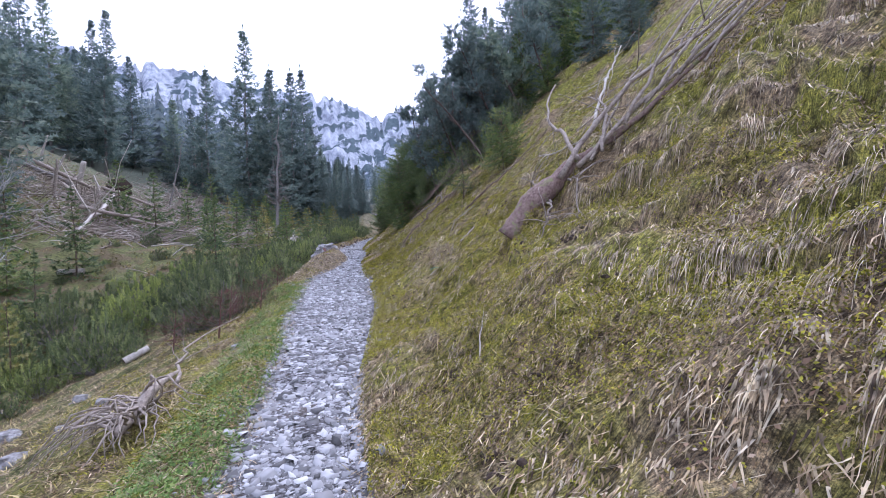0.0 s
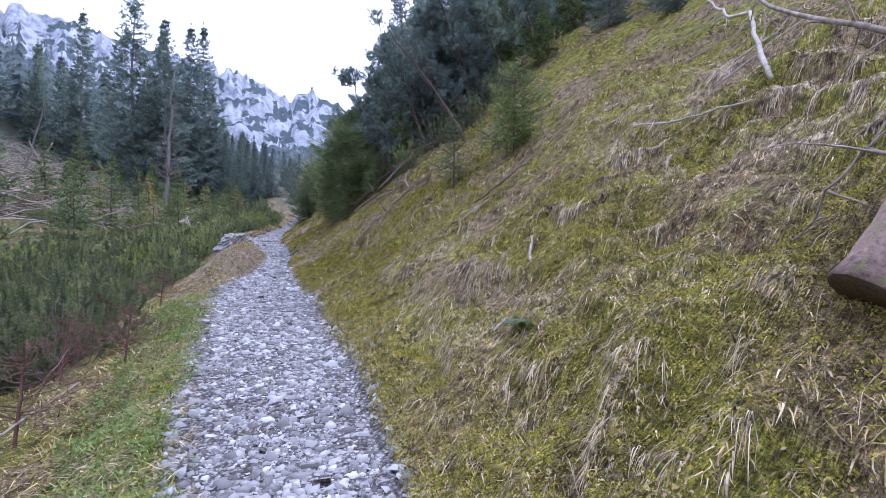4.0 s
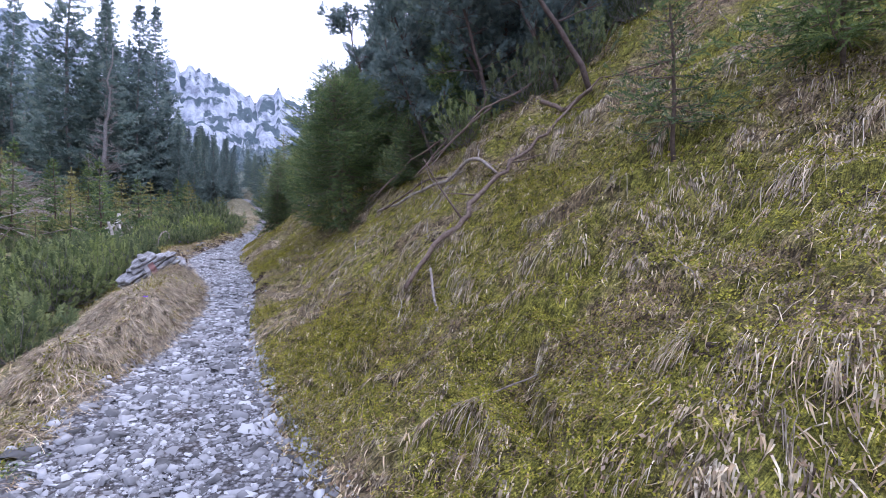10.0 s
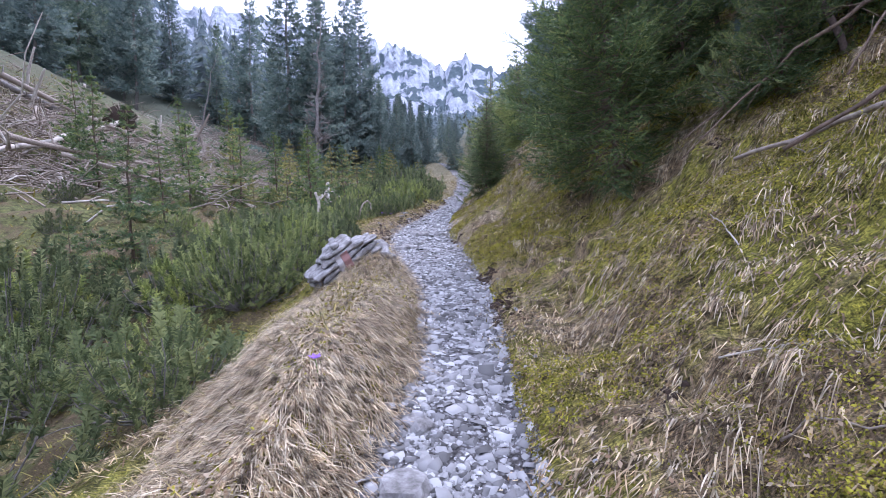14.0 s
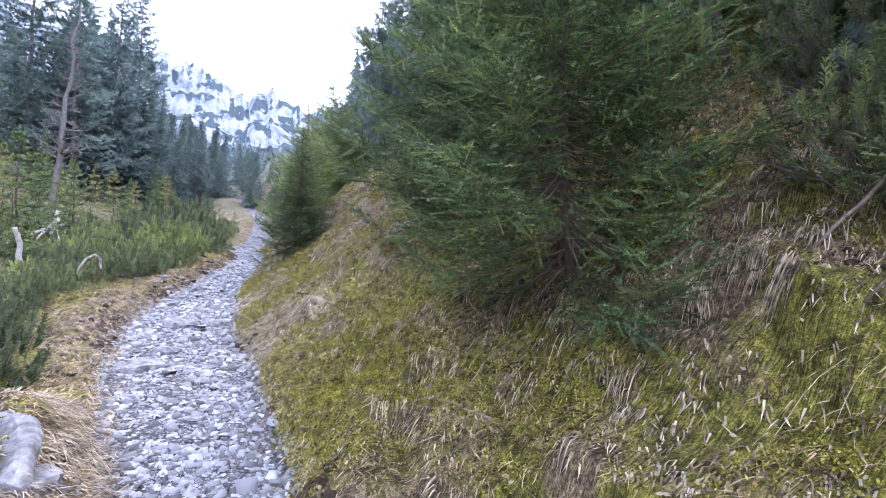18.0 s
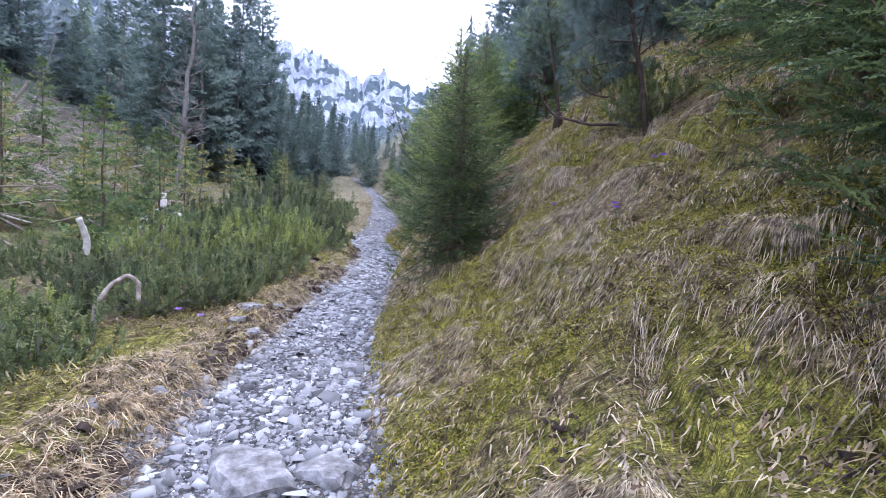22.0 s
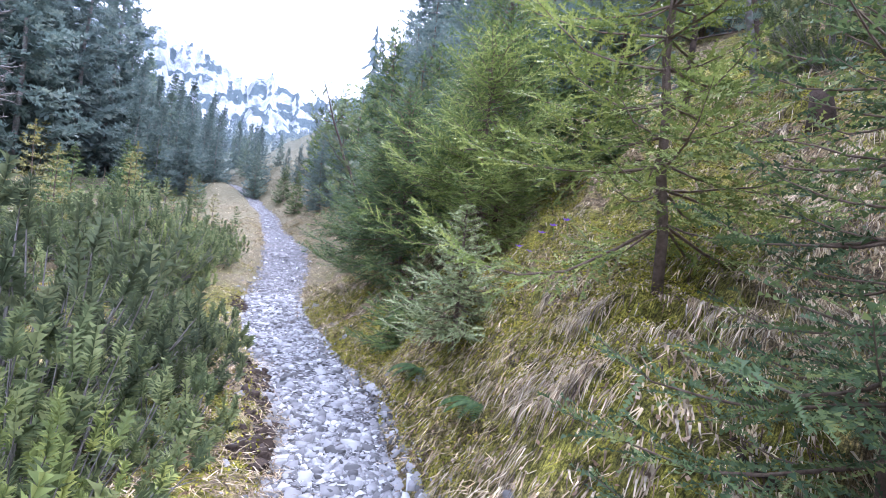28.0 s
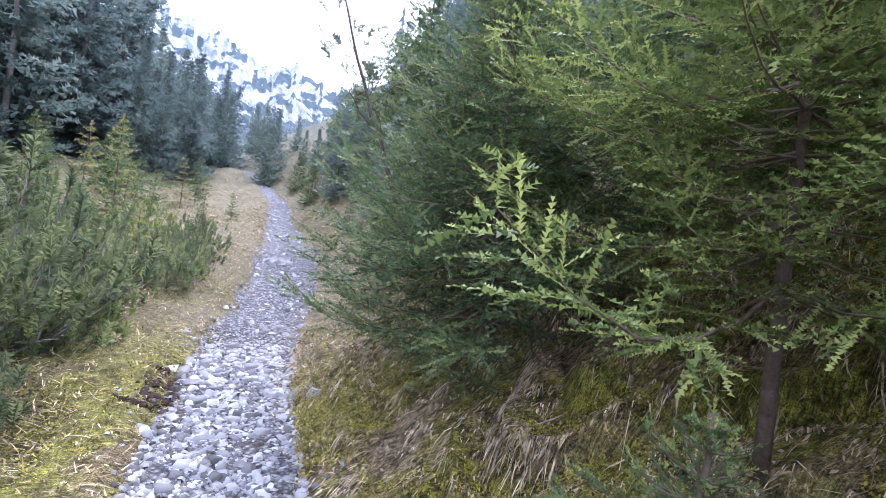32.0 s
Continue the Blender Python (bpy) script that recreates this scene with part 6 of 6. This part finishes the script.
lying("fallen_branch", lifted([(3.4, 7.0, 0.1), (4.0, 7.7, 0.35), (4.7, 8.6, 0.5), (5.4, 9.6, 0.55)]), [0.024, 0.018, 0.01], MAT_PALEWOOD, "long bleached branch leaning on the upper bank", seed=144, twigs=5)
lying("fallen_branch", over_ground([(3.0, 8.22), (3.08, 7.6), (3.14, 6.93)], 0.12), [0.013, 0.009], MAT_PALEWOOD, "thin pale forked stick on the mossy bank", seed=145, twigs=4)
lying("fallen_branch", over_ground([(3.1, 14.68), (3.23, 14.33), (3.4, 14.1)], 0.08), [0.03, 0.024], MAT_TWIG, "broken dark branch piece beside the leaning trunk", seed=146, twigs=1)
for i, (x, y, a, L) in enumerate(((2.6, 16.2, 2.6, 1.4), (2.9, 15.6, 3.3, 1.2), (2.5, 17.0, 3.0, 1.0), (3.3, 15.0, 2.8, 1.6), (3.8, 14.9, 2.4, 1.5), (3.0, 16.4, 3.6, 1.3))):
    lying("fallen_branch", lifted([(x, y, 0.25), (x + math.cos(a) * L * 0.5, y + math.sin(a) * L * 0.5, 0.4), (x + math.cos(a) * L, y + math.sin(a) * L, 0.3)]), [0.018, 0.012, 0.005], MAT_TWIG, "dead crooked pine branch sweeping over the slope", seed=430 + i, twigs=7)
lying("fallen_branch", [(3.2, 25.96, float(ground_z(3.2, 25.96))), (2.87, 26.25, 5.18), (2.47, 26.49, 5.33), (2.21, 26.55, 5.61), (1.98, 26.55, 5.91)], [0.024, 0.02, 0.012, 0.006], MAT_REDBARK, "bare dark pine branch sweeping out from the slope", seed=147, twigs=9)
lying("fallen_branch", [(3.3, 25.5, float(ground_z(3.3, 25.5))), (3.0, 25.9, 5.35), (2.75, 26.2, 5.5), (2.6, 26.4, 5.8)], [0.018, 0.014, 0.006], MAT_REDBARK, "bare dark pine branch sweeping out from the slope", seed=148, twigs=8)
r = rng(143)
for i in range(26):
    y = r.uniform(0, 32)
    x = float(right_edge(y)) + r.uniform(0.3, 3.5)
    a, L = r.normal(0.6, 0.8), r.uniform(0.2, 0.6)
    lying("dry_stalk", over_ground([(x, y), (x + math.cos(a) * L * 0.5, y + math.sin(a) * L * 0.5), (x + math.cos(a) * L, y + math.sin(a) * L)], 0.035), [0.005, 0.0025], MAT_PALEWOOD if i % 2 else MAT_DEADWOOD, "thin dry stalk lying on the bank", "stick", 5, 150 + i, 1)
# dead branches piled on the upper bank
for i in range(16):
    x, y = r.uniform(3.4, 6.5), r.uniform(3.5, 9.5)
    a, L = r.uniform(-0.6, 0.9), r.uniform(0.8, 1.8)
    lying("fallen_branch", over_ground([(x, y), (x + math.cos(a) * L * 0.5, y + math.sin(a) * L * 0.5), (x + math.cos(a) * L, y + math.sin(a) * L)], 0.12), [0.012, 0.004], MAT_DEADWOOD, "grey dead branch in the brushwood above the log", seed=190 + i, twigs=4)

# root stock below the path
stock = empty("uprooted_stump", on_ground(-1.95, 4.7), "weathered uprooted stump with tangled dry roots", "stump")
r = rng(161)
b = Bag()
b.tube(bent((-0.05, -0.4, -0.02), (0.1, 0.55, 0.28), 9, 0.04, 0.012, r), [0.035, 0.045, 0.055, 0.05, 0.045, 0.04, 0.035, 0.025, 0.012], 10)
b.object("stem", MAT_DEADWOOD, stock, smooth=True)
for i in range(46):
    a = r.uniform(1.9, 5.6)
    L = r.uniform(0.35, 0.95)
    p0 = np.array([r.uniform(-0.06, 0.06), r.uniform(-0.35, 0.2), r.uniform(0.0, 0.1)])
    p1 = p0 + np.array([math.cos(a) * L, math.sin(a) * L * 0.7, 0])
    p1[2] = float(ground_z(p1[0] - 1.95, p1[1] + 4.7)) - stock.location.z + r.uniform(0.0, 0.12)
    t = Bag()
    t.tube(bent(p0, p1, 8, r.uniform(0.03, 0.26), 0.03, r), np.linspace(r.uniform(0.007, 0.018), 0.003, 8), 5)
    t.object("root", MAT_DEADWOOD, stock, smooth=True)
lying("fallen_branch", over_ground([(-1.85, 5.2), (-2.05, 6.0), (-2.3, 7.05), (-2.15, 8.85)], 0.12), [0.02, 0.008], MAT_DEADWOOD, "long pale dead branch leading down from the stump", seed=162, twigs=6)
lying("cut_log", over_ground([(-5.6, 12.35), (-5.2, 12.65)], 0.08), [0.085, 0.08], MAT_PALEWOOD, "short pale sawn log lying on the lower slope", "log", 12, 163, 0, MAT_CUT)
lying("cut_log", over_ground([(-13.0, 23.2), (-12.1, 23.5)], 0.12), [0.13, 0.12], MAT_PALEWOOD, "pale sawn log lying below the path", "log", 12, 164, 0, MAT_CUT)
lying("fallen_branch", [(-2.2, 24.1, 2.7), (-2.19, 24.12, 3.0), (-2.15, 24.22, 3.14), (-2.08, 24.31, 3.2), (-2.0, 24.34, 3.14), (-1.97, 24.31, 3.0)], [0.02, 0.016], MAT_DEADWOOD, "arched grey dead branch among the pines", seed=165)
lying("pale_stake", [(-3.9, 28.05, float(ground_z(-3.9, 28.05))), (-3.96, 28.05, 3.2), (-4.05, 28.04, 3.62)], [0.05, 0.048, 0.04], MAT_PALEWOOD, "bleached broken trunk leaning among the mountain pines", "stake", 9, 166, 2)


def root_stump(name, x, y, size, label, mat, seed):
    r = rng(seed)
    e = empty(name, on_ground(x, y), label, "stump")
    b = Bag()
    b.tube([(0, 0, -0.05), (0.02 * size, 0, 0.45 * size), (0.05 * size, 0, size)], [0.17 * size, 0.11 * size, 0.05 * size], 8)
    b.object("stem", mat, e, smooth=True)
    for i in range(9):
        a = i * 0.7 + r.uniform(0, 0.4)
        t = Bag()
        t.tube(bent((0, 0, 0.6 * size), (math.cos(a) * 0.9 * size, math.sin(a) * 0.9 * size, r.uniform(-0.1, 0.25) * size), 7, 0.12 * size, 0.02 * size, r), np.linspace(0.05 * size, 0.012 * size, 7), 5)
        t.object("root", mat, e)
    return e


root_stump("grey_stump", -4.97, 34.41, 1.1, "fan of bleached roots of an overturned stump", MAT_PALEWOOD, 167)
root_stump("grey_stump", -1.53, 26.67, 0.42, "small weathered grey stump with spreading roots", MAT_DEADWOOD, 168)
root_stump("grey_stump", -11.07, 43.10, 0.8, "weathered stump with dry roots at the snag", MAT_DEADWOOD, 169)
b = empty("burnt_stump", on_ground(2.84, 27.47), "short dark rotten stump on the bank", "stump")
t = Bag()
t.tube([(0, 0, -0.1), (0.01, 0.01, 0.1), (0, 0.02, 0.24)], [0.09, 0.075, 0.06], 9)
t.object("stem", MAT_SOIL, b, smooth=True)

# windfall on the far slope
plate = empty("root_plate", (-22.6, 50.0, float(ground_z(-22.6, 50.0))), "upturned root plate of a wind-thrown spruce", "root plate")
plate.scale = (0.62, 0.5, 0.62)
plate.location.z += 0.6
r = rng(171)
a = np.linspace(0, 6.283, 22, endpoint=False)
rim = np.stack([1.9 * np.cos(a) * r.uniform(0.8, 1.15, 22), 0 * a + r.normal(0, 0.1, 22), 1.6 + 1.7 * np.sin(a) * r.uniform(0.8, 1.15, 22)], -1)
v = np.concatenate([rim + [0, -0.25, 0], rim * [0.9, 1, 0.9] + [0, 0.45, 0.15], [[0, -0.5, 1.6], [0, 0.7, 1.6]]])
i = np.arange(22)
j = (i + 1) % 22
mesh_object("soil_disc", v, [np.stack([i, j, j + 22, i + 22], -1), np.concatenate([np.stack([j, i, i * 0 + 44], -1), np.stack([i + 22, j + 22, i * 0 + 45], -1)])], MAT_SOIL, plate)
for k in range(26):
    q = r.uniform(0, 6.28)
    p0 = np.array([math.cos(q) * 1.2, -0.3, 1.6 + math.sin(q) * 1.1])
    t = Bag()
    t.tube(bent(p0, p0 * [1.9, 1, 1] + np.array([0, r.uniform(-0.8, 0.2), math.sin(q) * 1.1]), 6, 0, 0.06, r), np.linspace(0.06, 0.015, 6), 5)
    t.object("root", MAT_DEADWOOD, plate)
lying("wind_thrown_trunk", over_ground([(-25.5, 48), (-32, 47)], 0.5), [0.22, 0.18], MAT_GREYBARK, "grey wind-thrown trunk lying on the slope", "log", 9, 173, 8)
lying("wind_thrown_trunk", over_ground([(-24, 44), (-21, 40), (-18.5, 37)], 0.3), [0.13, 0.08], MAT_DEADWOOD, "brown wind-thrown trunk lying on the slope", "log", 9, 174, 10)
lying("wind_thrown_trunk", over_ground([(-27.6, 52.6), (-27.3, 52.5)], 0.2) + [(-26.6, 52.2, float(ground_z(-26.6, 52.2)) + 2.6)], [0.3, 0.22], MAT_PALEWOOD, "pale broken trunk standing in the windfall", "log", 9, 175, 3)
for x, y, h, lean, mat in ((-26.2, 46.4, 2.4, 0.5, MAT_PALEWOOD), (-29.5, 50.5, 3.0, 0.3, MAT_PALEWOOD), (-23.0, 47.5, 2.2, -0.2, MAT_PALEWOOD), (-18.6, 51.0, 3.2, 0.6, MAT_DEADWOOD), (-17.5, 52.0, 3.6, -0.3, MAT_DEADWOOD), (-20.2, 50.0, 2.6, 0.2, MAT_PALEWOOD), (-20.8, 37.0, 2.6, 0.15, MAT_DEADWOOD), (-22.0, 34.5, 3.0, -0.1, MAT_DEADWOOD)):
    z = float(ground_z(x, y))
    lying("broken_stub", [(x, y, z - 0.1), (x + lean * 0.4 * h, y, z + 0.5 * h), (x + lean * h, y - 0.1, z + h)], [0.12, 0.1, 0.06], mat, "splintered standing stub of a broken spruce", "stump", 8, 180 + int(h * 10), 4)
for a, b, rad, mat in (((-22.5, 49.6), (-14.2, 27.0), 0.17, MAT_PALEWOOD), ((-27.8, 46.4), (-22.8, 49.4), 0.2, MAT_DEADWOOD), ((-13.5, 31.0), (-9.8, 32.2), 0.1, MAT_DEADWOOD), ((-16.4, 31.5), (-12.6, 37.0), 0.12, MAT_DEADWOOD), ((-19.5, 40.5), (-14.8, 43.2), 0.11, MAT_DEADWOOD)):
    lying("wind_thrown_trunk", lifted([a + (1.3,), b + (0.5,)]), [rad, rad * 0.8, rad * 0.5], mat, "barkless wind-thrown trunk lying across the slope", "log", 9, 178 + int(rad * 100), 9)
deb, pale = Bag(), Bag()
for k in range(3600):
    cx, cy, s = ((-24.0, 49, 3.6), (-20.6, 62, 4.5), (-25, 79, 4.0), (-10, 42.5, 2.2), (-19, 39.5, 3.6), (-14.5, 32.5, 2.8))[k % 6]
    x, y = r.normal(cx, s), r.normal(cy, s)
    q, L = r.uniform(0, 6.28), r.uniform(0.6, 2.6)
    z = float(ground_z(x, y))
    p0 = np.array([x, y, z + 0.05])
    p1 = p0 + np.array([math.cos(q) * L, math.sin(q) * L, r.uniform(-0.1, 0.8)])
    p1[2] = max(p1[2], float(ground_z(p1[0], p1[1])) + 0.1)
    (deb if k % 7 else pale).tube(bent(p0, p1, 3, 0.1, 0.05, r), np.array([0.035, 0.028, 0.012]) * r.uniform(0.45, 1.25) * (0.4 if k % 6 == 3 else 1.0), 4, False)
tagged(pale.object("windfall_splinters", MAT_PALEWOOD), "bleached splintered branches strewn over the windfall slope", "brushwood", kind="stuff")
tagged(deb.object("windfall_brushwood", MAT_DEADWOOD), "grey tangled dead branches strewn over the windfall slope", "brushwood", kind="stuff")


# ---- rocks ----
def boulder(name, place, size, seed, label, turn=(0, 0, 0), cuts=4):
    r = rng(seed)
    bm = bmesh.new()
    bmesh.ops.create_icosphere(bm, subdivisions=cuts, radius=1.0)
    off = Vector(r.uniform(-50, 50, 3))
    for v in bm.verts:
        p = v.co.copy()
        k = max(abs(p.x), abs(p.y), abs(p.z))
        p = p.lerp(p / k, 0.62)
        n1 = noise.noise(p * 1.3 + off) * 0.22 + noise.noise(p * 3.1 + off) * 0.1 + noise.noise(p * 7.5 + off) * 0.045
        p *= 1 + n1
        v.co = Vector((p.x * size[0], p.y * size[1], p.z * size[2]))
    me = bpy.data.meshes.new(name)
    bm.to_mesh(me)
    bm.free()
    me.materials.append(MAT_STONE)
    ob = new(name, me)
    ob.matrix_world = pose(*place, *turn)
    return tagged(ob, label, "rock")


def layered_rock(place, turn, label):
    """A tilted stack of weathered limestone beds with open joints."""
    e = empty("painted_rock", place, label, "rock")
    e.rotation_euler = tuple(radians(v) for v in turn)
    r = rng(181)
    z = -0.3
    for k in range(7):
        thick = (0.12, 0.06, 0.07, 0.045, 0.06, 0.05, 0.055)[k]
        lx, ly = 0.46 - 0.012 * k * k + r.uniform(-0.03, 0.03), 0.33 - 0.02 * k + r.uniform(-0.02, 0.02)
        bm = bmesh.new()
        bmesh.ops.create_cube(bm, size=2.0)
        bmesh.ops.subdivide_edges(bm, edges=bm.edges[:], cuts=7, use_grid_fill=True)
        off = Vector(r.uniform(-50, 50, 3))
        for v in bm.verts:
            p = v.co.copy()
            q = max(abs(p.x), abs(p.y))
            round_off = 1 - 0.16 * max(0.0, math.hypot(p.x, p.y) - 1.0)
            rim = 1 - 0.1 * abs(p.z) ** 3
            p.x, p.y = p.x * lx * round_off * rim, p.y * ly * round_off * rim
            w = Vector((p.x, p.y, 0.0))
            p.x += 0.1 * noise.noise(w * 4 + off) * (q > 0.6) + 0.02 * noise.noise(w * 17 + off)
            p.y += 0.1 * noise.noise(w * 4 - off) * (q > 0.6) + 0.02 * noise.noise(w * 17 - off)
            p.z = z + thick / 2 * (1 + p.z * 0.93) + 0.018 * noise.noise(w * 5) + 0.008 * noise.noise(w * 22 + off)
            v.co = p
        me = bpy.data.meshes.new("bed")
        bm.to_mesh(me)
        bm.free()
        me.materials.append(MAT_STONE)
        ob = new("bed", me)
        ob.parent = e
        z += thick
    for nm, mat, x0, x1 in (("white_mark", MAT_WHITE, -0.12, -0.06), ("red_mark", MAT_RED, -0.055, 0.03)):
        g, hgt = np.linspace(0, 1, 7), np.linspace(-0.12, 0.06, 9)
        v = [(x0 + (x1 - x0) * a + 0.12 * (h + 0.1), -0.335 + 0.012 * math.sin(h * 60) + 0.08 * (h + 0.12), h) for h in hgt for a in g]
        f = np.array([(7 * q + a, 7 * q + a + 1, 7 * q + a + 8, 7 * q + a + 7) for q in range(8) for a in range(6)])
        ob = mesh_object(nm, v, f, mat, e, "faded paint stripe")
    return e


layered_rock((-1.68, 18.45, 2.42), (6, -34, 20), "layered pale limestone rock with red and white trail mark")
for x, y, s, sd, lab in ((-1.05, 20.9, 0.22, 1, "dark half-buried step stone in the path"), (-0.86, 22.5, 0.26, 3, "flat pale stone set in the path"), (-0.5, 22.5, 0.18, 4, "flat grey stone at the path edge"), (-0.37, 23.75, 0.15, 5, "flat pale stone set in the path"),
                         (-1.24, 24.8, 0.15, 6, "grey rock half covered with soil at the rim"), (-1.28, 24.56, 0.11, 7, "grey rock at the rim of the path"), (-1.16, 24.34, 0.12, 8, "grey stone at the rim of the path"), (-0.21, 25.3, 0.14, 9, "flat pale stone in the path"), (1.02, 38.2, 0.3, 10, "dark stone step across the path"),
                         (-1.14, 18.45, 0.14, 2, "pale stone below the painted rock"), (-0.9, 21.4, 0.16, 14, "dark stone in the path"), (-0.79, 14.8, 0.15, 12, "pale flat stone in the path"), (-0.74, 15.25, 0.1, 13, "pale stone in the path"), (-1.42, 10.5, 0.11, 11, "pale stone on the outer path edge"), (-0.94, 6.2, 0.1, 16, "pale stone at the path edge"),
                         (-5.0, 7.8, 0.26, 20, "grey rock on the lower slope"), (-5.3, 7.3, 0.2, 21, "grey rock on the lower slope"), (-7.7, 11.5, 0.26, 22, "grey rock on the lower slope"), (-3.24, 6.65, 0.13, 23, "pale stone on the lower slope"), (-2.3, 5.8, 0.08, 24, "pale stone on the lower slope"), (-4.45, 8.5, 0.2, 25, "grey rock on the lower slope"), (-3.8, 6.0, 0.24, 26, "grey rock on the lower slope"), (-1.75, 7.0, 0.13, 27, "pale stone in the grass by the path"), (-4.75, 7.5, 0.15, 28, "small grey rock on the lower slope"), (-5.2, 8.2, 0.12, 29, "small grey rock on the lower slope"), (-3.5, 6.3, 0.12, 30, "small grey rock on the lower slope"), (-4.2, 6.2, 0.14, 31, "small grey rock on the lower slope"), (-4.8, 8.9, 0.13, 32, "small grey rock on the lower slope")):
    low = x < -2.0
    s *= 0.58 if low else 0.8
    boulder("stone", (x, y, float(ground_z(x, y)) - s * (0.25 if "rim" in lab else 0.1)), (s, s * 0.8, s * (0.75 if low else 0.5)), 300 + sd, lab, (4 * (sd % 3), -5 * (sd % 2), 37 * sd), cuts=3)


# ---- flowers ----
def flower(x, y, seed, mat, label, size=0.022):
    r = rng(seed)
    e = empty("wild_flower", on_ground(x, y), label, "flower")
    s = Bag()
    s.tube(bent((0, 0, -0.02), (-0.02, 0, 0.1), 5, 0, 0.002, r), np.linspace(0.002, 0.0015, 5), 5)
    s.object("stalk", MAT_FRESH, e)
    for k in range(6):
        a = k * 1.047
        c, w = np.array([math.cos(a), math.sin(a), 0.5]), np.array([-math.sin(a), math.cos(a), 0])
        o = np.array([-0.02, 0, 0.1])
        v = np.array([o, o + c * size * 0.6 + w * size * 0.4, o + c * size * 1.2, o + c * size * 0.6 - w * size * 0.4, o + c * size * 0.6 + UP * -0.004])
        mesh_object("petal", v, np.array([(0, 1, 4), (1, 2, 4), (2, 3, 4), (3, 0, 4)]), mat, e)
    return e


for i, (x, y) in enumerate(((1.49, 23.36), (1.45, 24.34), (1.9, 23.54), (1.95, 23.5), (1.55, 28.78), (1.6, 28.7), (1.68, 28.56), (1.75, 28.5), (1.63, 28.62), (-1.52, 24.36), (-1.72, 24.48), (-1.2, 15.2), (1.5, 23.4))):
    flower(x, y, 340 + i, MAT_FLOWER, "violet spring flower in the grass", 0.03)
flower(2.21, 1.71, 360, MAT_PRIMROSE, "pale yellow primrose on the mossy bank", 0.03)


def fern(x, y, seed, size, label):
    r = rng(seed)
    e = empty("fern", on_ground(x, y), label, "fern")
    for k in range(5):
        a = 2.2 + k * 0.55 + r.normal(0, 0.15)
        h = np.array([math.cos(a), math.sin(a), 0])
        s = np.array([-h[1], h[0], 0])
        t = np.linspace(0, 1, 17)
        mid = h * (size * t)[:, None] + UP * (size * (0.55 * t - 0.75 * t ** 2))[:, None]
        f = Bag()
        f.tube(mid, np.linspace(0.003, 0.001, 17), 3, False)
        for q in range(1, 16):
            w = size * 0.2 * math.sin(math.pi * (0.12 + 0.86 * t[q])) + 0.006
            for sgn in (1, -1):
                tip = mid[q] + s * sgn * w + h * w * 0.35 - UP * w * 0.2
                f.add([mid[q] - h * 0.008, mid[q] + h * 0.008, (mid[q] + tip) / 2 + h * 0.012, tip, (mid[q] + tip) / 2 - h * 0.009], [(0, 1, 2), (0, 2, 4), (4, 2, 3)])
        f.object("frond", MAT_FERN, e)
    return e


fern(0.97, 6.9, 371, 0.15, "dark green fern hanging from the mossy bank")
fern(0.78, 28.7, 372, 0.22, "green fern at the foot of the bank")
fern(0.72, 27.8, 373, 0.2, "small green fern at the foot of the bank")
